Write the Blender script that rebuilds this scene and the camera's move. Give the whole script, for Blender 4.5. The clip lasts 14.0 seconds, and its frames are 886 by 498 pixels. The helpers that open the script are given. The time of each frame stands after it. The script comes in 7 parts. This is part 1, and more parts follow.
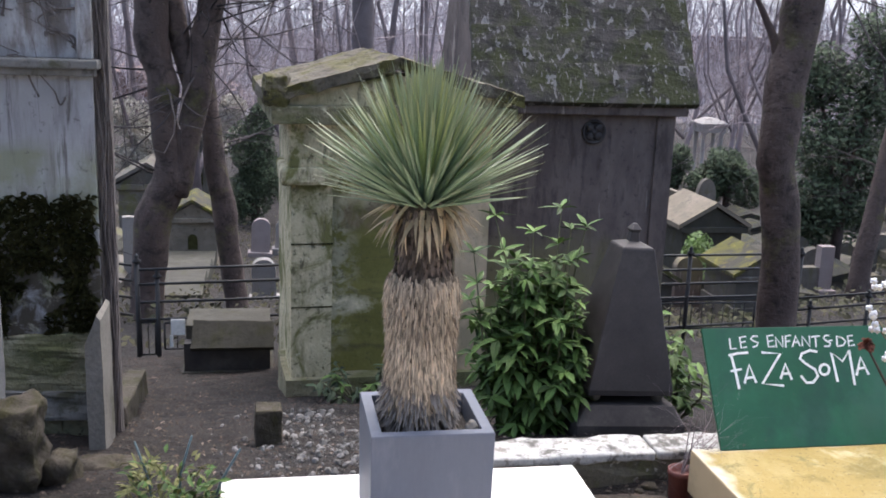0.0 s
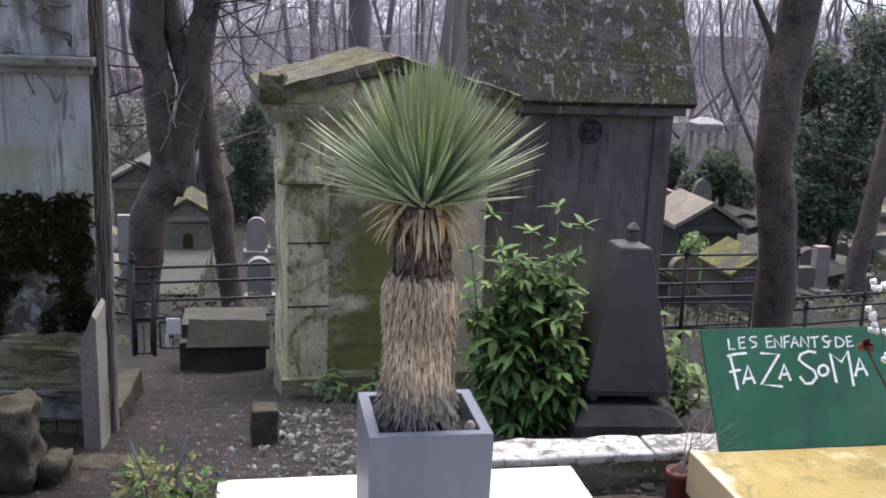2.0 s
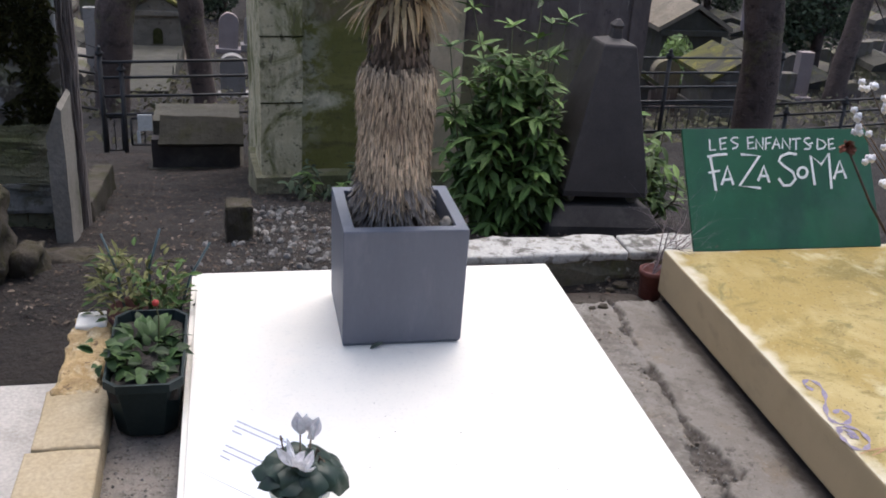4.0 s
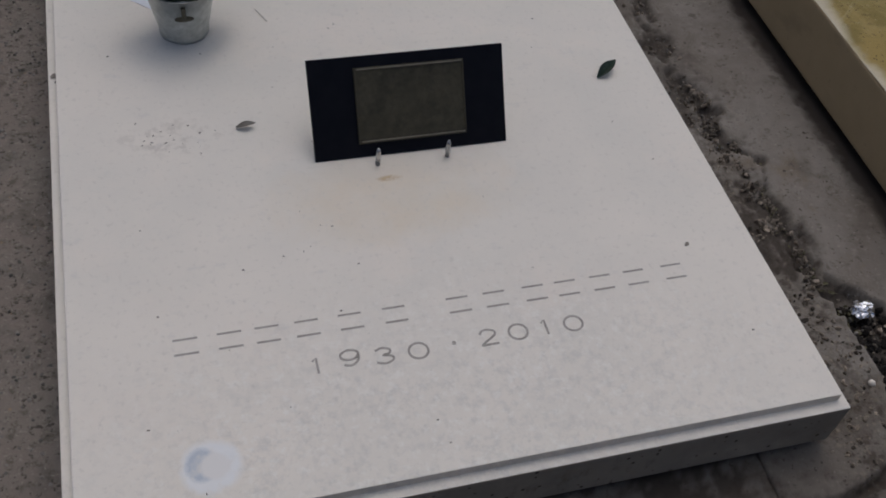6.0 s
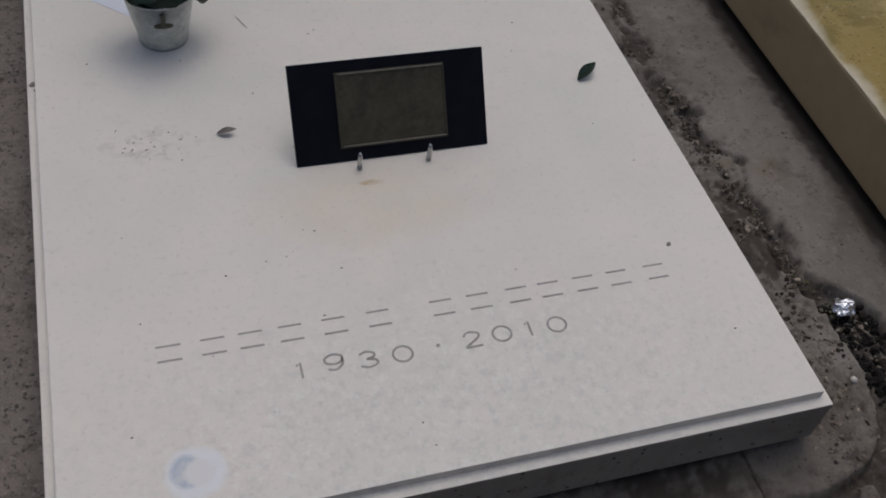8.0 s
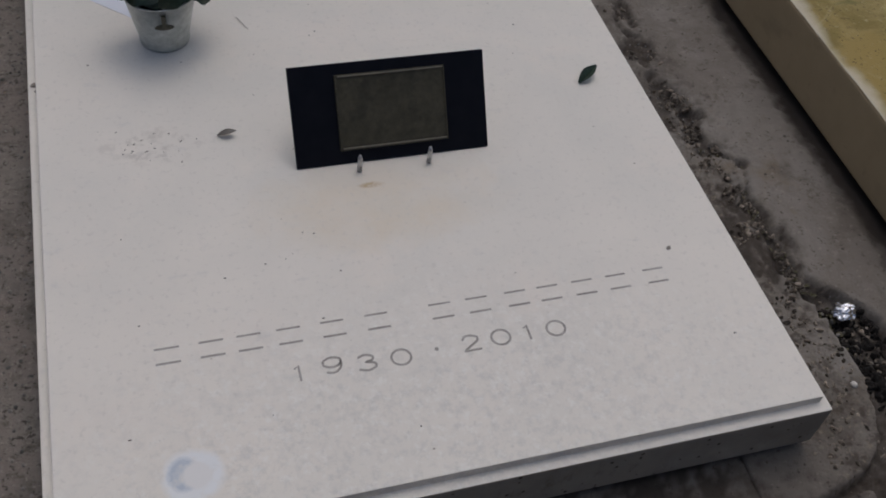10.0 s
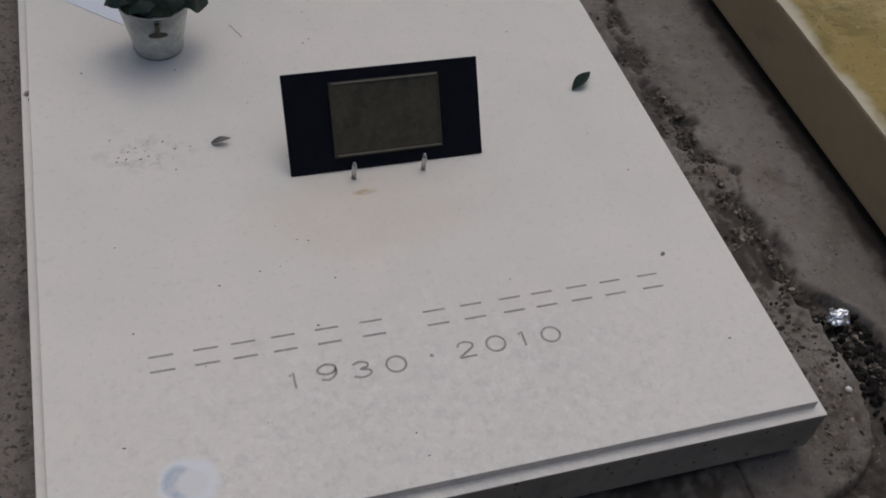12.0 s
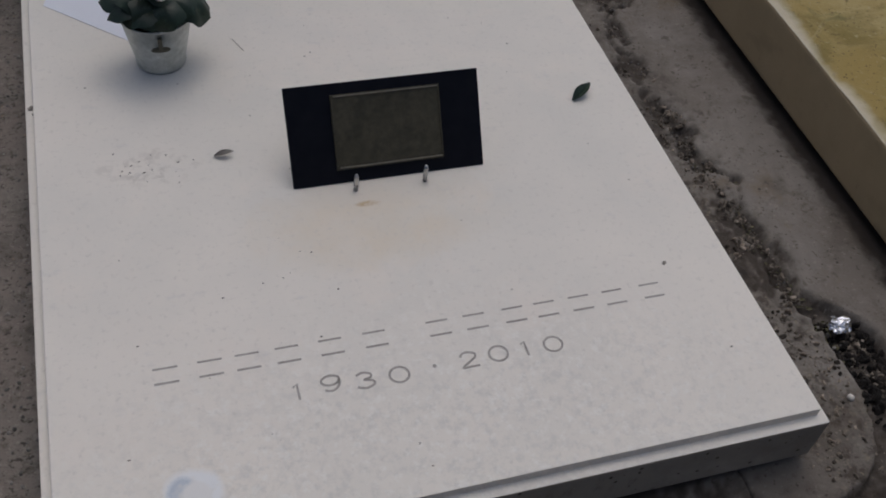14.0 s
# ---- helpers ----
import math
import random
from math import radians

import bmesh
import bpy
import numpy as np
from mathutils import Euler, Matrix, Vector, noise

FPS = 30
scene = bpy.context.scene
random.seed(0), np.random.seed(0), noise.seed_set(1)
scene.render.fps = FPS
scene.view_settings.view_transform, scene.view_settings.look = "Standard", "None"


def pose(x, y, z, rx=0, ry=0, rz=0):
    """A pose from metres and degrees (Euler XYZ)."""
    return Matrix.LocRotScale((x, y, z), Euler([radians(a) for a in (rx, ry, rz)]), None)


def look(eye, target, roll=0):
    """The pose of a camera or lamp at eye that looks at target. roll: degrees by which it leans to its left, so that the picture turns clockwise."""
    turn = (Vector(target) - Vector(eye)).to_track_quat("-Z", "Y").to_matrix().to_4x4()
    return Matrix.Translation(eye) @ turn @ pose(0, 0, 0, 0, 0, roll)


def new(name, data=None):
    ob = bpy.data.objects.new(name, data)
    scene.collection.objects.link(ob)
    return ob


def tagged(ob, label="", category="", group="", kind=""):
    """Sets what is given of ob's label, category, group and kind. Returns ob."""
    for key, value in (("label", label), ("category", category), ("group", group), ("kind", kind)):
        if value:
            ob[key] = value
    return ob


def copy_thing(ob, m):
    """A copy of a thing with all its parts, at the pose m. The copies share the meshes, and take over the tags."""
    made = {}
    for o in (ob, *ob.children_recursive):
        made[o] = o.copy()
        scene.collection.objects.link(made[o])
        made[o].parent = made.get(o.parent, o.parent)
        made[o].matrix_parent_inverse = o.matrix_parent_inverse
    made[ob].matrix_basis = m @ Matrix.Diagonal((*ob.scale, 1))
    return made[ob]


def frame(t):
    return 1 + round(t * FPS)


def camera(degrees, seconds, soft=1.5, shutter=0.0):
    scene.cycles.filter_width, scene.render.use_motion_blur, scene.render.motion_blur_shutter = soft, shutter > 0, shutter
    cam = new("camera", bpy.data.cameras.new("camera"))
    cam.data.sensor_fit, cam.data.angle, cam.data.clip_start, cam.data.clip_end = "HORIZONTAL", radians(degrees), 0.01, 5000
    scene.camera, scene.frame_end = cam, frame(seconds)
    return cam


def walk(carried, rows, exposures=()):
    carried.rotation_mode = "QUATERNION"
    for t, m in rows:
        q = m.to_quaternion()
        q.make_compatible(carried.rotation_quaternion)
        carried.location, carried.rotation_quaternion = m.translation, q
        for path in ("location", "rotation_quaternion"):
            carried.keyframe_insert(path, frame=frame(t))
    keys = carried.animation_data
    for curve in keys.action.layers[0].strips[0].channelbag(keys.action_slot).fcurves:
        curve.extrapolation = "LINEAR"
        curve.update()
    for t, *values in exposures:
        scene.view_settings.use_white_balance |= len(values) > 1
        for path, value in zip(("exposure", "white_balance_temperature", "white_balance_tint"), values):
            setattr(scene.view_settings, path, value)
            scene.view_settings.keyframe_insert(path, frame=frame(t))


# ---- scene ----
cam = camera(47.4, 14.0, soft=1.8)
PATH = [
    (0, (-0.383, -0.637, 1.545), (-0.034, 1.28, 1.096), 2.1),
    (0.5, (-0.386, -0.628, 1.544), (-0.034, 1.289, 1.095), 2.2),
    (1, (-0.385, -0.623, 1.54), (-0.027, 1.292, 1.09), 2.2),
    (1.5, (-0.385, -0.624, 1.543), (-0.035, 1.294, 1.097), 2.0),
    (2, (-0.388, -0.621, 1.542), (-0.03, 1.294, 1.092), 2.3),
    (2.2, (-0.388, -0.619, 1.54), (-0.028, 1.296, 1.089), 2.2),
    (4.3, (-0.369, -0.553, 1.48), (0.036, 1.153, 0.52), 4.2),
    (4.5, (-0.361, -0.542, 1.456), (0.059, 1.091, 0.381), 4.3),
    (4.7, (-0.352, -0.536, 1.445), (0.087, 1.002, 0.245), 5.3),
    (5, (-0.35, -0.518, 1.425), (0.113, 0.876, 0.068), 6.7),
    (5.5, (-0.33, -0.51, 1.395), (0.171, 0.709, -0.109), 9.5),
    (6, (-0.318, -0.505, 1.395), (0.161, 0.692, -0.134), 9.0),
    (6.5, (-0.316, -0.512, 1.39), (0.195, 0.687, -0.127), 9.7),
    (7, (-0.315, -0.513, 1.392), (0.207, 0.678, -0.128), 9.9),
    (7.5, (-0.321, -0.51, 1.388), (0.197, 0.68, -0.133), 9.7),
    (8, (-0.318, -0.511, 1.392), (0.194, 0.689, -0.124), 9.2),
    (10.5, (-0.31, -0.507, 1.396), (0.193, 0.693, -0.123), 9.2),
    (11, (-0.314, -0.508, 1.393), (0.194, 0.704, -0.114), 9.1),
    (11.5, (-0.309, -0.511, 1.394), (0.183, 0.709, -0.113), 8.5),
    (12, (-0.312, -0.509, 1.394), (0.206, 0.7, -0.112), 9.3),
    (12.5, (-0.313, -0.515, 1.393), (0.195, 0.71, -0.104), 8.7),
    (13, (-0.316, -0.514, 1.396), (0.195, 0.714, -0.098), 8.7),
    (13.5, (-0.314, -0.514, 1.397), (0.2, 0.716, -0.094), 8.6),
    (14, (-0.313, -0.514, 1.399), (0.203, 0.713, -0.093), 8.6),
]

# exposures: the picture is brighter while it holds the dark trees
EXPOSURES = [(t, stops, 5980 if t < 5.5 else 6080, 10) for t, stops in ((0, 1.42), (2.2, 1.42), (4.3, 0.54), (4.5, 0.34), (4.7, 0.06), (5, -0.3), (5.5, -0.89), (6, -0.98), (6.5, -0.86), (8, -0.92), (11, -0.96), (14, -0.97))]
walk(cam, [(t, look(eye, target, roll)) for t, eye, target, roll in PATH], EXPOSURES)

# ---- light: an overcast winter sky ----
world = bpy.data.worlds.new("overcast_sky")
scene.world = world
world.use_nodes = True
wn = world.node_tree
sky = wn.nodes.new("ShaderNodeTexSky")
sky.sky_type = "NISHITA"
sky.sun_disc = False
sky.sun_elevation, sky.sun_rotation = radians(66), radians(24)
sky.air_density, sky.dust_density, sky.ozone_density = 1.0, 6.0, 1.0
back = wn.nodes["Background"]
back.inputs[1].default_value = 0.12
wn.links.new(sky.outputs[0], back.inputs[0])
sun_data = bpy.data.lights.new("sun", "SUN")
sun_data.energy, sun_data.angle, sun_data.color = 0.9, radians(80), (1.0, 0.97, 0.93)
sun = new("sun", sun_data)
sun.matrix_world = look((1.6, 3.6, 9), (0, 0, 0))


# ---- materials ----
def mat(name, c1, c2, scale=8.0, c3=None, scale3=3.0, lo3=0.5, hi3=0.6, fine=90.0, rough=0.8, bump=0.3, bump_dist=0.004,
        metal=0.0, vary=0.0, stretch=(1, 1, 1), spec=0.5, grain_amt=0.2, c4=None, scale4=20.0, lo4=0.6, hi4=0.65):
    """A weathered surface: two colours in a large and a fine grain, a third and fourth in patches, relief and uneven gloss."""
    m = bpy.data.materials.new(name)
    m.use_nodes = True
    nt = m.node_tree
    bs = nt.nodes["Principled BSDF"]
    co = nt.nodes.new("ShaderNodeTexCoord")
    mp = nt.nodes.new("ShaderNodeMapping")
    mp.inputs["Scale"].default_value = stretch
    nt.links.new(co.outputs["Object"], mp.inputs[0])

    def noise_tex(sc, detail=5.0, rg=0.6):
        n = nt.nodes.new("ShaderNodeTexNoise")
        n.inputs["Scale"].default_value = sc
        n.inputs["Detail"].default_value = detail
        n.inputs["Roughness"].default_value = rg
        nt.links.new(mp.outputs[0], n.inputs["Vector"])
        return n.outputs["Fac"]

    def span(src, lo, hi):
        r = nt.nodes.new("ShaderNodeMapRange")
        r.inputs["From Min"].default_value, r.inputs["From Max"].default_value = lo, hi
        nt.links.new(src, r.inputs["Value"])
        return r.outputs[0]

    def mix(fac, a, b, mode="MIX"):
        x = nt.nodes.new("ShaderNodeMix")
        x.data_type, x.blend_type = "RGBA", mode
        if isinstance(fac, float):
            x.inputs[0].default_value = fac
        else:
            nt.links.new(fac, x.inputs[0])
        for sock, v in ((x.inputs[6], a), (x.inputs[7], b)):
            if isinstance(v, tuple):
                sock.default_value = (*v, 1)
            else:
                nt.links.new(v, sock)
        return x.outputs[2]

    col = mix(span(noise_tex(scale), 0.35, 0.65), c1, c2)
    f = noise_tex(fine, 3.0)
    if c3:
        col = mix(span(noise_tex(scale3, 6.0, 0.65), lo3, hi3), col, c3)
    if c4:
        col = mix(span(noise_tex(scale4, 4.0, 0.7), lo4, hi4), col, c4)
    grain = span(f, 0.25, 0.75)
    g = nt.nodes.new("ShaderNodeMapRange")
    g.inputs["To Min"].default_value, g.inputs["To Max"].default_value = 1 - grain_amt, 1 + grain_amt
    nt.links.new(grain, g.inputs["Value"])
    sc = nt.nodes.new("ShaderNodeVectorMath")
    sc.operation = "SCALE"
    nt.links.new(col, sc.inputs[0])
    nt.links.new(g.outputs[0], sc.inputs["Scale"])
    col = sc.outputs[0]
    if vary:
        info = nt.nodes.new("ShaderNodeObjectInfo")
        geo = nt.nodes.new("ShaderNodeNewGeometry")
        add = nt.nodes.new("ShaderNodeMath")
        add.operation = "ADD"
        nt.links.new(info.outputs["Random"], add.inputs[0])
        nt.links.new(geo.outputs["Random Per Island"], add.inputs[1])
        fr = nt.nodes.new("ShaderNodeMath")
        fr.operation = "FRACT"
        nt.links.new(add.outputs[0], fr.inputs[0])
        v = nt.nodes.new("ShaderNodeMapRange")
        v.inputs["To Min"].default_value, v.inputs["To Max"].default_value = 1 - vary, 1 + vary
        nt.links.new(fr.outputs[0], v.inputs["Value"])
        s2 = nt.nodes.new("ShaderNodeVectorMath")
        s2.operation = "SCALE"
        nt.links.new(col, s2.inputs[0])
        nt.links.new(v.outputs[0], s2.inputs["Scale"])
        col = s2.outputs[0]
    nt.links.new(col, bs.inputs["Base Color"])
    rr = nt.nodes.new("ShaderNodeMapRange")
    rr.inputs["To Min"].default_value, rr.inputs["To Max"].default_value = max(rough - 0.12, 0.03), min(rough + 0.1, 1)
    nt.links.new(noise_tex(scale * 2.3), rr.inputs["Value"])
    nt.links.new(rr.outputs[0], bs.inputs["Roughness"])
    bs.inputs["Metallic"].default_value = metal
    bs.inputs["Specular IOR Level"].default_value = spec
    if bump:
        b = nt.nodes.new("ShaderNodeBump")
        b.inputs["Strength"].default_value, b.inputs["Distance"].default_value = bump, bump_dist
        nt.links.new(f, b.inputs["Height"])
        nt.links.new(b.outputs[0], bs.inputs["Normal"])
    return m


def layered(name, base, layers, rough=0.85, bumps=((90, 0.3, 0.003),), metal=0.0, spec=0.5, vary=0.0):
    """A surface of one base colour under patches. A layer: colour, scale, lo, hi, and any of stretch, amount, warp, spot (centre, radii, softness) and
    speck (scattered grains in place of cloudy patches; lo is then the share of the cells that are coloured, hi a grain's size)."""
    m = bpy.data.materials.new(name)
    m.use_nodes = True
    nt = m.node_tree
    bs = nt.nodes["Principled BSDF"]
    co = nt.nodes.new("ShaderNodeTexCoord").outputs["Object"]

    def math_node(op, a, b):
        n = nt.nodes.new("ShaderNodeMath")
        n.operation, n.use_clamp = op, op != "ADD"
        for sock, v in zip(n.inputs, (a, b)):
            if isinstance(v, (int, float)):
                sock.default_value = v
            else:
                nt.links.new(v, sock)
        return n.outputs[0]

    def ramp(src, lo, hi):
        r = nt.nodes.new("ShaderNodeMapRange")
        r.inputs["From Min"].default_value, r.inputs["From Max"].default_value = lo, hi
        nt.links.new(src, r.inputs["Value"])
        return r.outputs[0]

    def coords(stretch):
        mp = nt.nodes.new("ShaderNodeMapping")
        mp.inputs["Scale"].default_value = stretch
        nt.links.new(co, mp.inputs[0])
        return mp.outputs[0]

    def cloud(scale, stretch=(1, 1, 1), warp=0.0, detail=7.0, rg=0.65):
        n = nt.nodes.new("ShaderNodeTexNoise")
        n.inputs["Scale"].default_value, n.inputs["Detail"].default_value = scale, detail
        n.inputs["Roughness"].default_value, n.inputs["Distortion"].default_value = rg, warp
        nt.links.new(coords(stretch), n.inputs["Vector"])
        return n.outputs["Fac"]

    col = None
    for k, ly in enumerate(layers):
        stretch = ly.get("stretch", (1, 1, 1))
        if ly.get("speck"):
            v = nt.nodes.new("ShaderNodeTexVoronoi")
            v.inputs["Scale"].default_value = ly["scale"]
            nt.links.new(coords(stretch), v.inputs["Vector"])
            sep = nt.nodes.new("ShaderNodeSeparateColor")
            nt.links.new(v.outputs["Color"], sep.inputs[0])
            fac = math_node("MULTIPLY", ramp(sep.outputs[0], ly["lo"] + 0.002, ly["lo"]), ramp(v.outputs["Distance"], ly["hi"], ly["hi"] * 0.7))
        else:
            fac = ramp(cloud(ly["scale"], stretch, ly.get("warp", 0.0)), ly["lo"], ly["hi"])
        if ly.get("spot"):
            centre, radii, soft = ly["spot"]
            mp = nt.nodes.new("ShaderNodeMapping")
            mp.inputs["Scale"].default_value = [1 / q for q in radii]
            mp.inputs["Location"].default_value = [-c / q for c, q in zip(centre, radii)]
            nt.links.new(co, mp.inputs[0])
            ln = nt.nodes.new("ShaderNodeVectorMath")
            ln.operation = "LENGTH"
            nt.links.new(mp.outputs[0], ln.inputs[0])
            edge = math_node("ADD", ln.outputs["Value"], math_node("MULTIPLY", cloud(2.2 / min(radii)), soft))
            fac = math_node("MULTIPLY", fac, ramp(edge, 1.0 + 0.5 * soft, 1.0 - 0.1 * soft - 0.04))
        if ly.get("amount", 1.0) < 1:
            fac = math_node("MULTIPLY", fac, ly["amount"])
        x = nt.nodes.new("ShaderNodeMix")
        x.data_type = "RGBA"
        nt.links.new(fac, x.inputs[0])
        if col is None:
            x.inputs[6].default_value = (*base, 1)
        else:
            nt.links.new(col, x.inputs[6])
        x.inputs[7].default_value = (*ly["colour"], 1)
        col = x.outputs[2]
    if vary:
        info = nt.nodes.new("ShaderNodeObjectInfo")
        sc = nt.nodes.new("ShaderNodeVectorMath")
        sc.operation = "SCALE"
        v = nt.nodes.new("ShaderNodeMapRange")
        v.inputs["To Min"].default_value, v.inputs["To Max"].default_value = 1 - vary, 1 + vary
        nt.links.new(info.outputs["Random"], v.inputs["Value"])
        nt.links.new(col, sc.inputs[0])
        nt.links.new(v.outputs[0], sc.inputs["Scale"])
        col = sc.outputs[0]
    nt.links.new(col, bs.inputs["Base Color"])
    rr = nt.nodes.new("ShaderNodeMapRange")
    rr.inputs["To Min"].default_value, rr.inputs["To Max"].default_value = max(rough - 0.15, 0.05), min(rough + 0.12, 1.0)
    nt.links.new(cloud(14), rr.inputs["Value"])
    nt.links.new(rr.outputs[0], bs.inputs["Roughness"])
    bs.inputs["Metallic"].default_value, bs.inputs["Specular IOR Level"].default_value = metal, spec
    normal = None
    for scale, strength, dist in bumps:
        b = nt.nodes.new("ShaderNodeBump")
        b.inputs["Strength"].default_value, b.inputs["Distance"].default_value = strength, dist
        nt.links.new(cloud(scale, detail=5.0), b.inputs["Height"])
        if normal:
            nt.links.new(normal, b.inputs["Normal"])
        normal = b.outputs[0]
    if normal:
        nt.links.new(normal, bs.inputs["Normal"])
    return m


def layer(colour, scale, lo, hi, **more):
    return dict(more, colour=colour, scale=scale, lo=lo, hi=hi)


def dirt_mask(m, name, dirt):
    """Blends the dirt that lies in hollows, painted on the mesh as an attribute, over a material."""
    nt = m.node_tree
    bs = nt.nodes["Principled BSDF"]
    src = bs.inputs["Base Color"].links[0].from_socket
    at = nt.nodes.new("ShaderNodeAttribute")
    at.attribute_name = name
    x = nt.nodes.new("ShaderNodeMix")
    x.data_type = "RGBA"
    nt.links.new(at.outputs["Fac"], x.inputs[0])
    nt.links.new(src, x.inputs[6])
    x.inputs[7].default_value = (*dirt, 1)
    nt.links.new(x.outputs[2], bs.inputs["Base Color"])
    return m


M_SLAB = layered("pale_limestone", (0.825, 0.776, 0.702), [
    layer((0.745, 0.715, 0.655), 2.4, 0.40, 0.66),
    layer((0.835, 0.770, 0.690), 4.5, 0.52, 0.70, amount=0.8),
    layer((0.740, 0.630, 0.470), 6, 0.30, 0.66, spot=((-0.02, 0.465, 0.3), (0.22, 0.10, 1), 0.8), amount=0.6),
    # soft shadow at the leaning plaque's foot, painted into the stone
    layer((0.735, 0.690, 0.620), 6, 0.30, 0.60, spot=((0.03, 0.535, 0.3), (0.19, 0.05, 1), 0.5), amount=0.5),
    layer((0.640, 0.622, 0.578), 75, 0.48, 0.66, spot=((-0.02, 0.08, 0.3), (0.62, 0.24, 1), 0.9), amount=0.65),
    layer((0.870, 0.850, 0.800), 95, 0.52, 0.66, spot=((-0.02, 0.10, 0.3), (0.62, 0.26, 1), 0.9), amount=0.6),
    layer((0.640, 0.620, 0.590), 30, 0.60, 0.72, stretch=(0.8, 1.2, 1), amount=0.45),
    layer((0.620, 0.585, 0.530), 110, 0.56, 0.68, amount=0.45),
    layer((0.520, 0.480, 0.420), 48, 0.50, 0.62, spot=((-0.325, 0.635, 0.3), (0.10, 0.05, 1), 0.9), amount=0.5),
    layer((0.560, 0.430, 0.260), 50, 0.36, 0.54, spot=((-0.019, 0.500, 0.3), (0.022, 0.007, 1), 0.7), amount=0.95),
    layer((0.830, 0.845, 0.860), 30, 0.30, 0.50, spot=((-0.331, 0.079, 0.3), (0.040, 0.040, 1), 0.35), amount=0.85),
    layer((0.470, 0.530, 0.600), 30, 0.28, 0.50, spot=((-0.341, 0.083, 0.3), (0.021, 0.025, 1), 0.4), amount=0.85),
    layer((0.800, 0.790, 0.775), 40, 0.20, 0.40, spot=((-0.326, 0.079, 0.3), (0.019, 0.020, 1), 0.35)),
    layer((0.500, 0.470, 0.430), 110, 0.02, 0.12, speck=True, amount=0.5),
    layer((0.340, 0.310, 0.270), 55, 0.012, 0.07, speck=True, amount=0.7)],
    0.78, ((150, 0.10, 0.0006), (35, 0.05, 0.001)))
# weathered, speckled slab edge; shade on the upright faces is mixed into its tone
M_SLABSIDE = layered("weathered_shaded_edge", (0.3612, 0.3311, 0.2838), [
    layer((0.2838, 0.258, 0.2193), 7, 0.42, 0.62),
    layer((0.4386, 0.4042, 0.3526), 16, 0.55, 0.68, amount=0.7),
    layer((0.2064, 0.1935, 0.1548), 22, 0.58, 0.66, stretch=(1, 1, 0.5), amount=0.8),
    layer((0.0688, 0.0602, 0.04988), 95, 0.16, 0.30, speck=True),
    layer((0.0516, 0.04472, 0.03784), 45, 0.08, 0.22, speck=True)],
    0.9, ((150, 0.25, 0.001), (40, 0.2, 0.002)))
M_ENGRAVE = mat("engraved_limestone", (0.33, 0.305, 0.275), (0.41, 0.385, 0.35), 40, rough=0.9, bump=0.2)




M_BEIGE = layered("beige_stone_side", (0.470, 0.355, 0.205), [
    layer((0.430, 0.325, 0.185), 4, 0.44, 0.62), layer((0.350, 0.265, 0.155), 7, 0.56, 0.68, stretch=(1, 1, 2), amount=0.6), layer((0.300, 0.220, 0.130), 60, 0.62, 0.70, amount=0.4)], 0.88, ((140, 0.08, 0.001),))
M_LICHEN = dirt_mask(layered("lichen_stained_stone", (0.330, 0.240, 0.072), [
    layer((0.420, 0.330, 0.140), 3.2, 0.46, 0.60, warp=0.6),
    layer((0.235, 0.180, 0.052), 5.5, 0.50, 0.62, warp=0.8),
    layer((0.500, 0.430, 0.250), 4.2, 0.58, 0.66, warp=0.5, amount=0.8),
    layer((0.180, 0.160, 0.055), 9, 0.60, 0.68, warp=1.0, amount=0.8),
    layer((0.120, 0.085, 0.030), 60, 0.60, 0.68, amount=0.7),
    layer((0.470, 0.400, 0.230), 80, 0.60, 0.70, amount=0.6),
    layer((0.110, 0.080, 0.030), 130, 0.60, 0.67, amount=0.8)],
    0.9, ((120, 0.4, 0.002), (30, 0.3, 0.004))), "pale", (0.560, 0.500, 0.370))
M_CEMENT = dirt_mask(layered("worn_cement", (0.1845, 0.1629, 0.1392), [
    layer((0.2295, 0.2092, 0.1844), 5, 0.46, 0.62, warp=0.4),
    layer((0.135, 0.1157, 0.0957), 9, 0.52, 0.64, warp=0.5, amount=0.85),
    layer((0.1935, 0.1469, 0.0957), 7, 0.58, 0.70, amount=0.6),
    layer((0.099, 0.08188, 0.06438), 40, 0.58, 0.68, amount=0.8),
    layer((0.27, 0.2448, 0.2132), 55, 0.60, 0.70, amount=0.6),
    layer((0.306, 0.2759, 0.2349), 150, 0.60, 0.68, amount=0.7),
    layer((0.063, 0.05073, 0.03828), 120, 0.60, 0.67, amount=0.85),
    layer((0.054, 0.04272, 0.03132), 60, 0.05, 0.20, speck=True, amount=0.85),
    layer((0.0495, 0.03738, 0.0261), 38, 0.50, 0.60, spot=((0.575, 0.20, 0.19), (0.085, 0.62, 1), 0.7), amount=0.75),
    layer((0.297, 0.2536, 0.1914), 85, 0.56, 0.66, spot=((0.580, 0.25, 0.19), (0.090, 0.62, 1), 0.6), amount=0.8)],
    0.93, ((160, 0.5, 0.003), (45, 0.5, 0.006))), "dirt", (0.042, 0.031, 0.023))
M_AGG = layered("exposed_aggregate", (0.240, 0.208, 0.180), [
    layer((0.260, 0.235, 0.205), 6, 0.45, 0.62),
    layer((0.140, 0.122, 0.104), 12, 0.52, 0.66, amount=0.85),
    layer((0.120, 0.100, 0.080), 60, 0.54, 0.66, amount=0.8),
    layer((0.360, 0.325, 0.280), 140, 0.58, 0.66, amount=0.7),
    layer((0.060, 0.050, 0.040), 110, 0.57, 0.64, amount=0.85),
    layer((0.340, 0.240, 0.150), 85, 0.05, 0.25, speck=True, amount=0.5)],
    0.95, ((180, 0.8, 0.004), (60, 0.7, 0.006)))
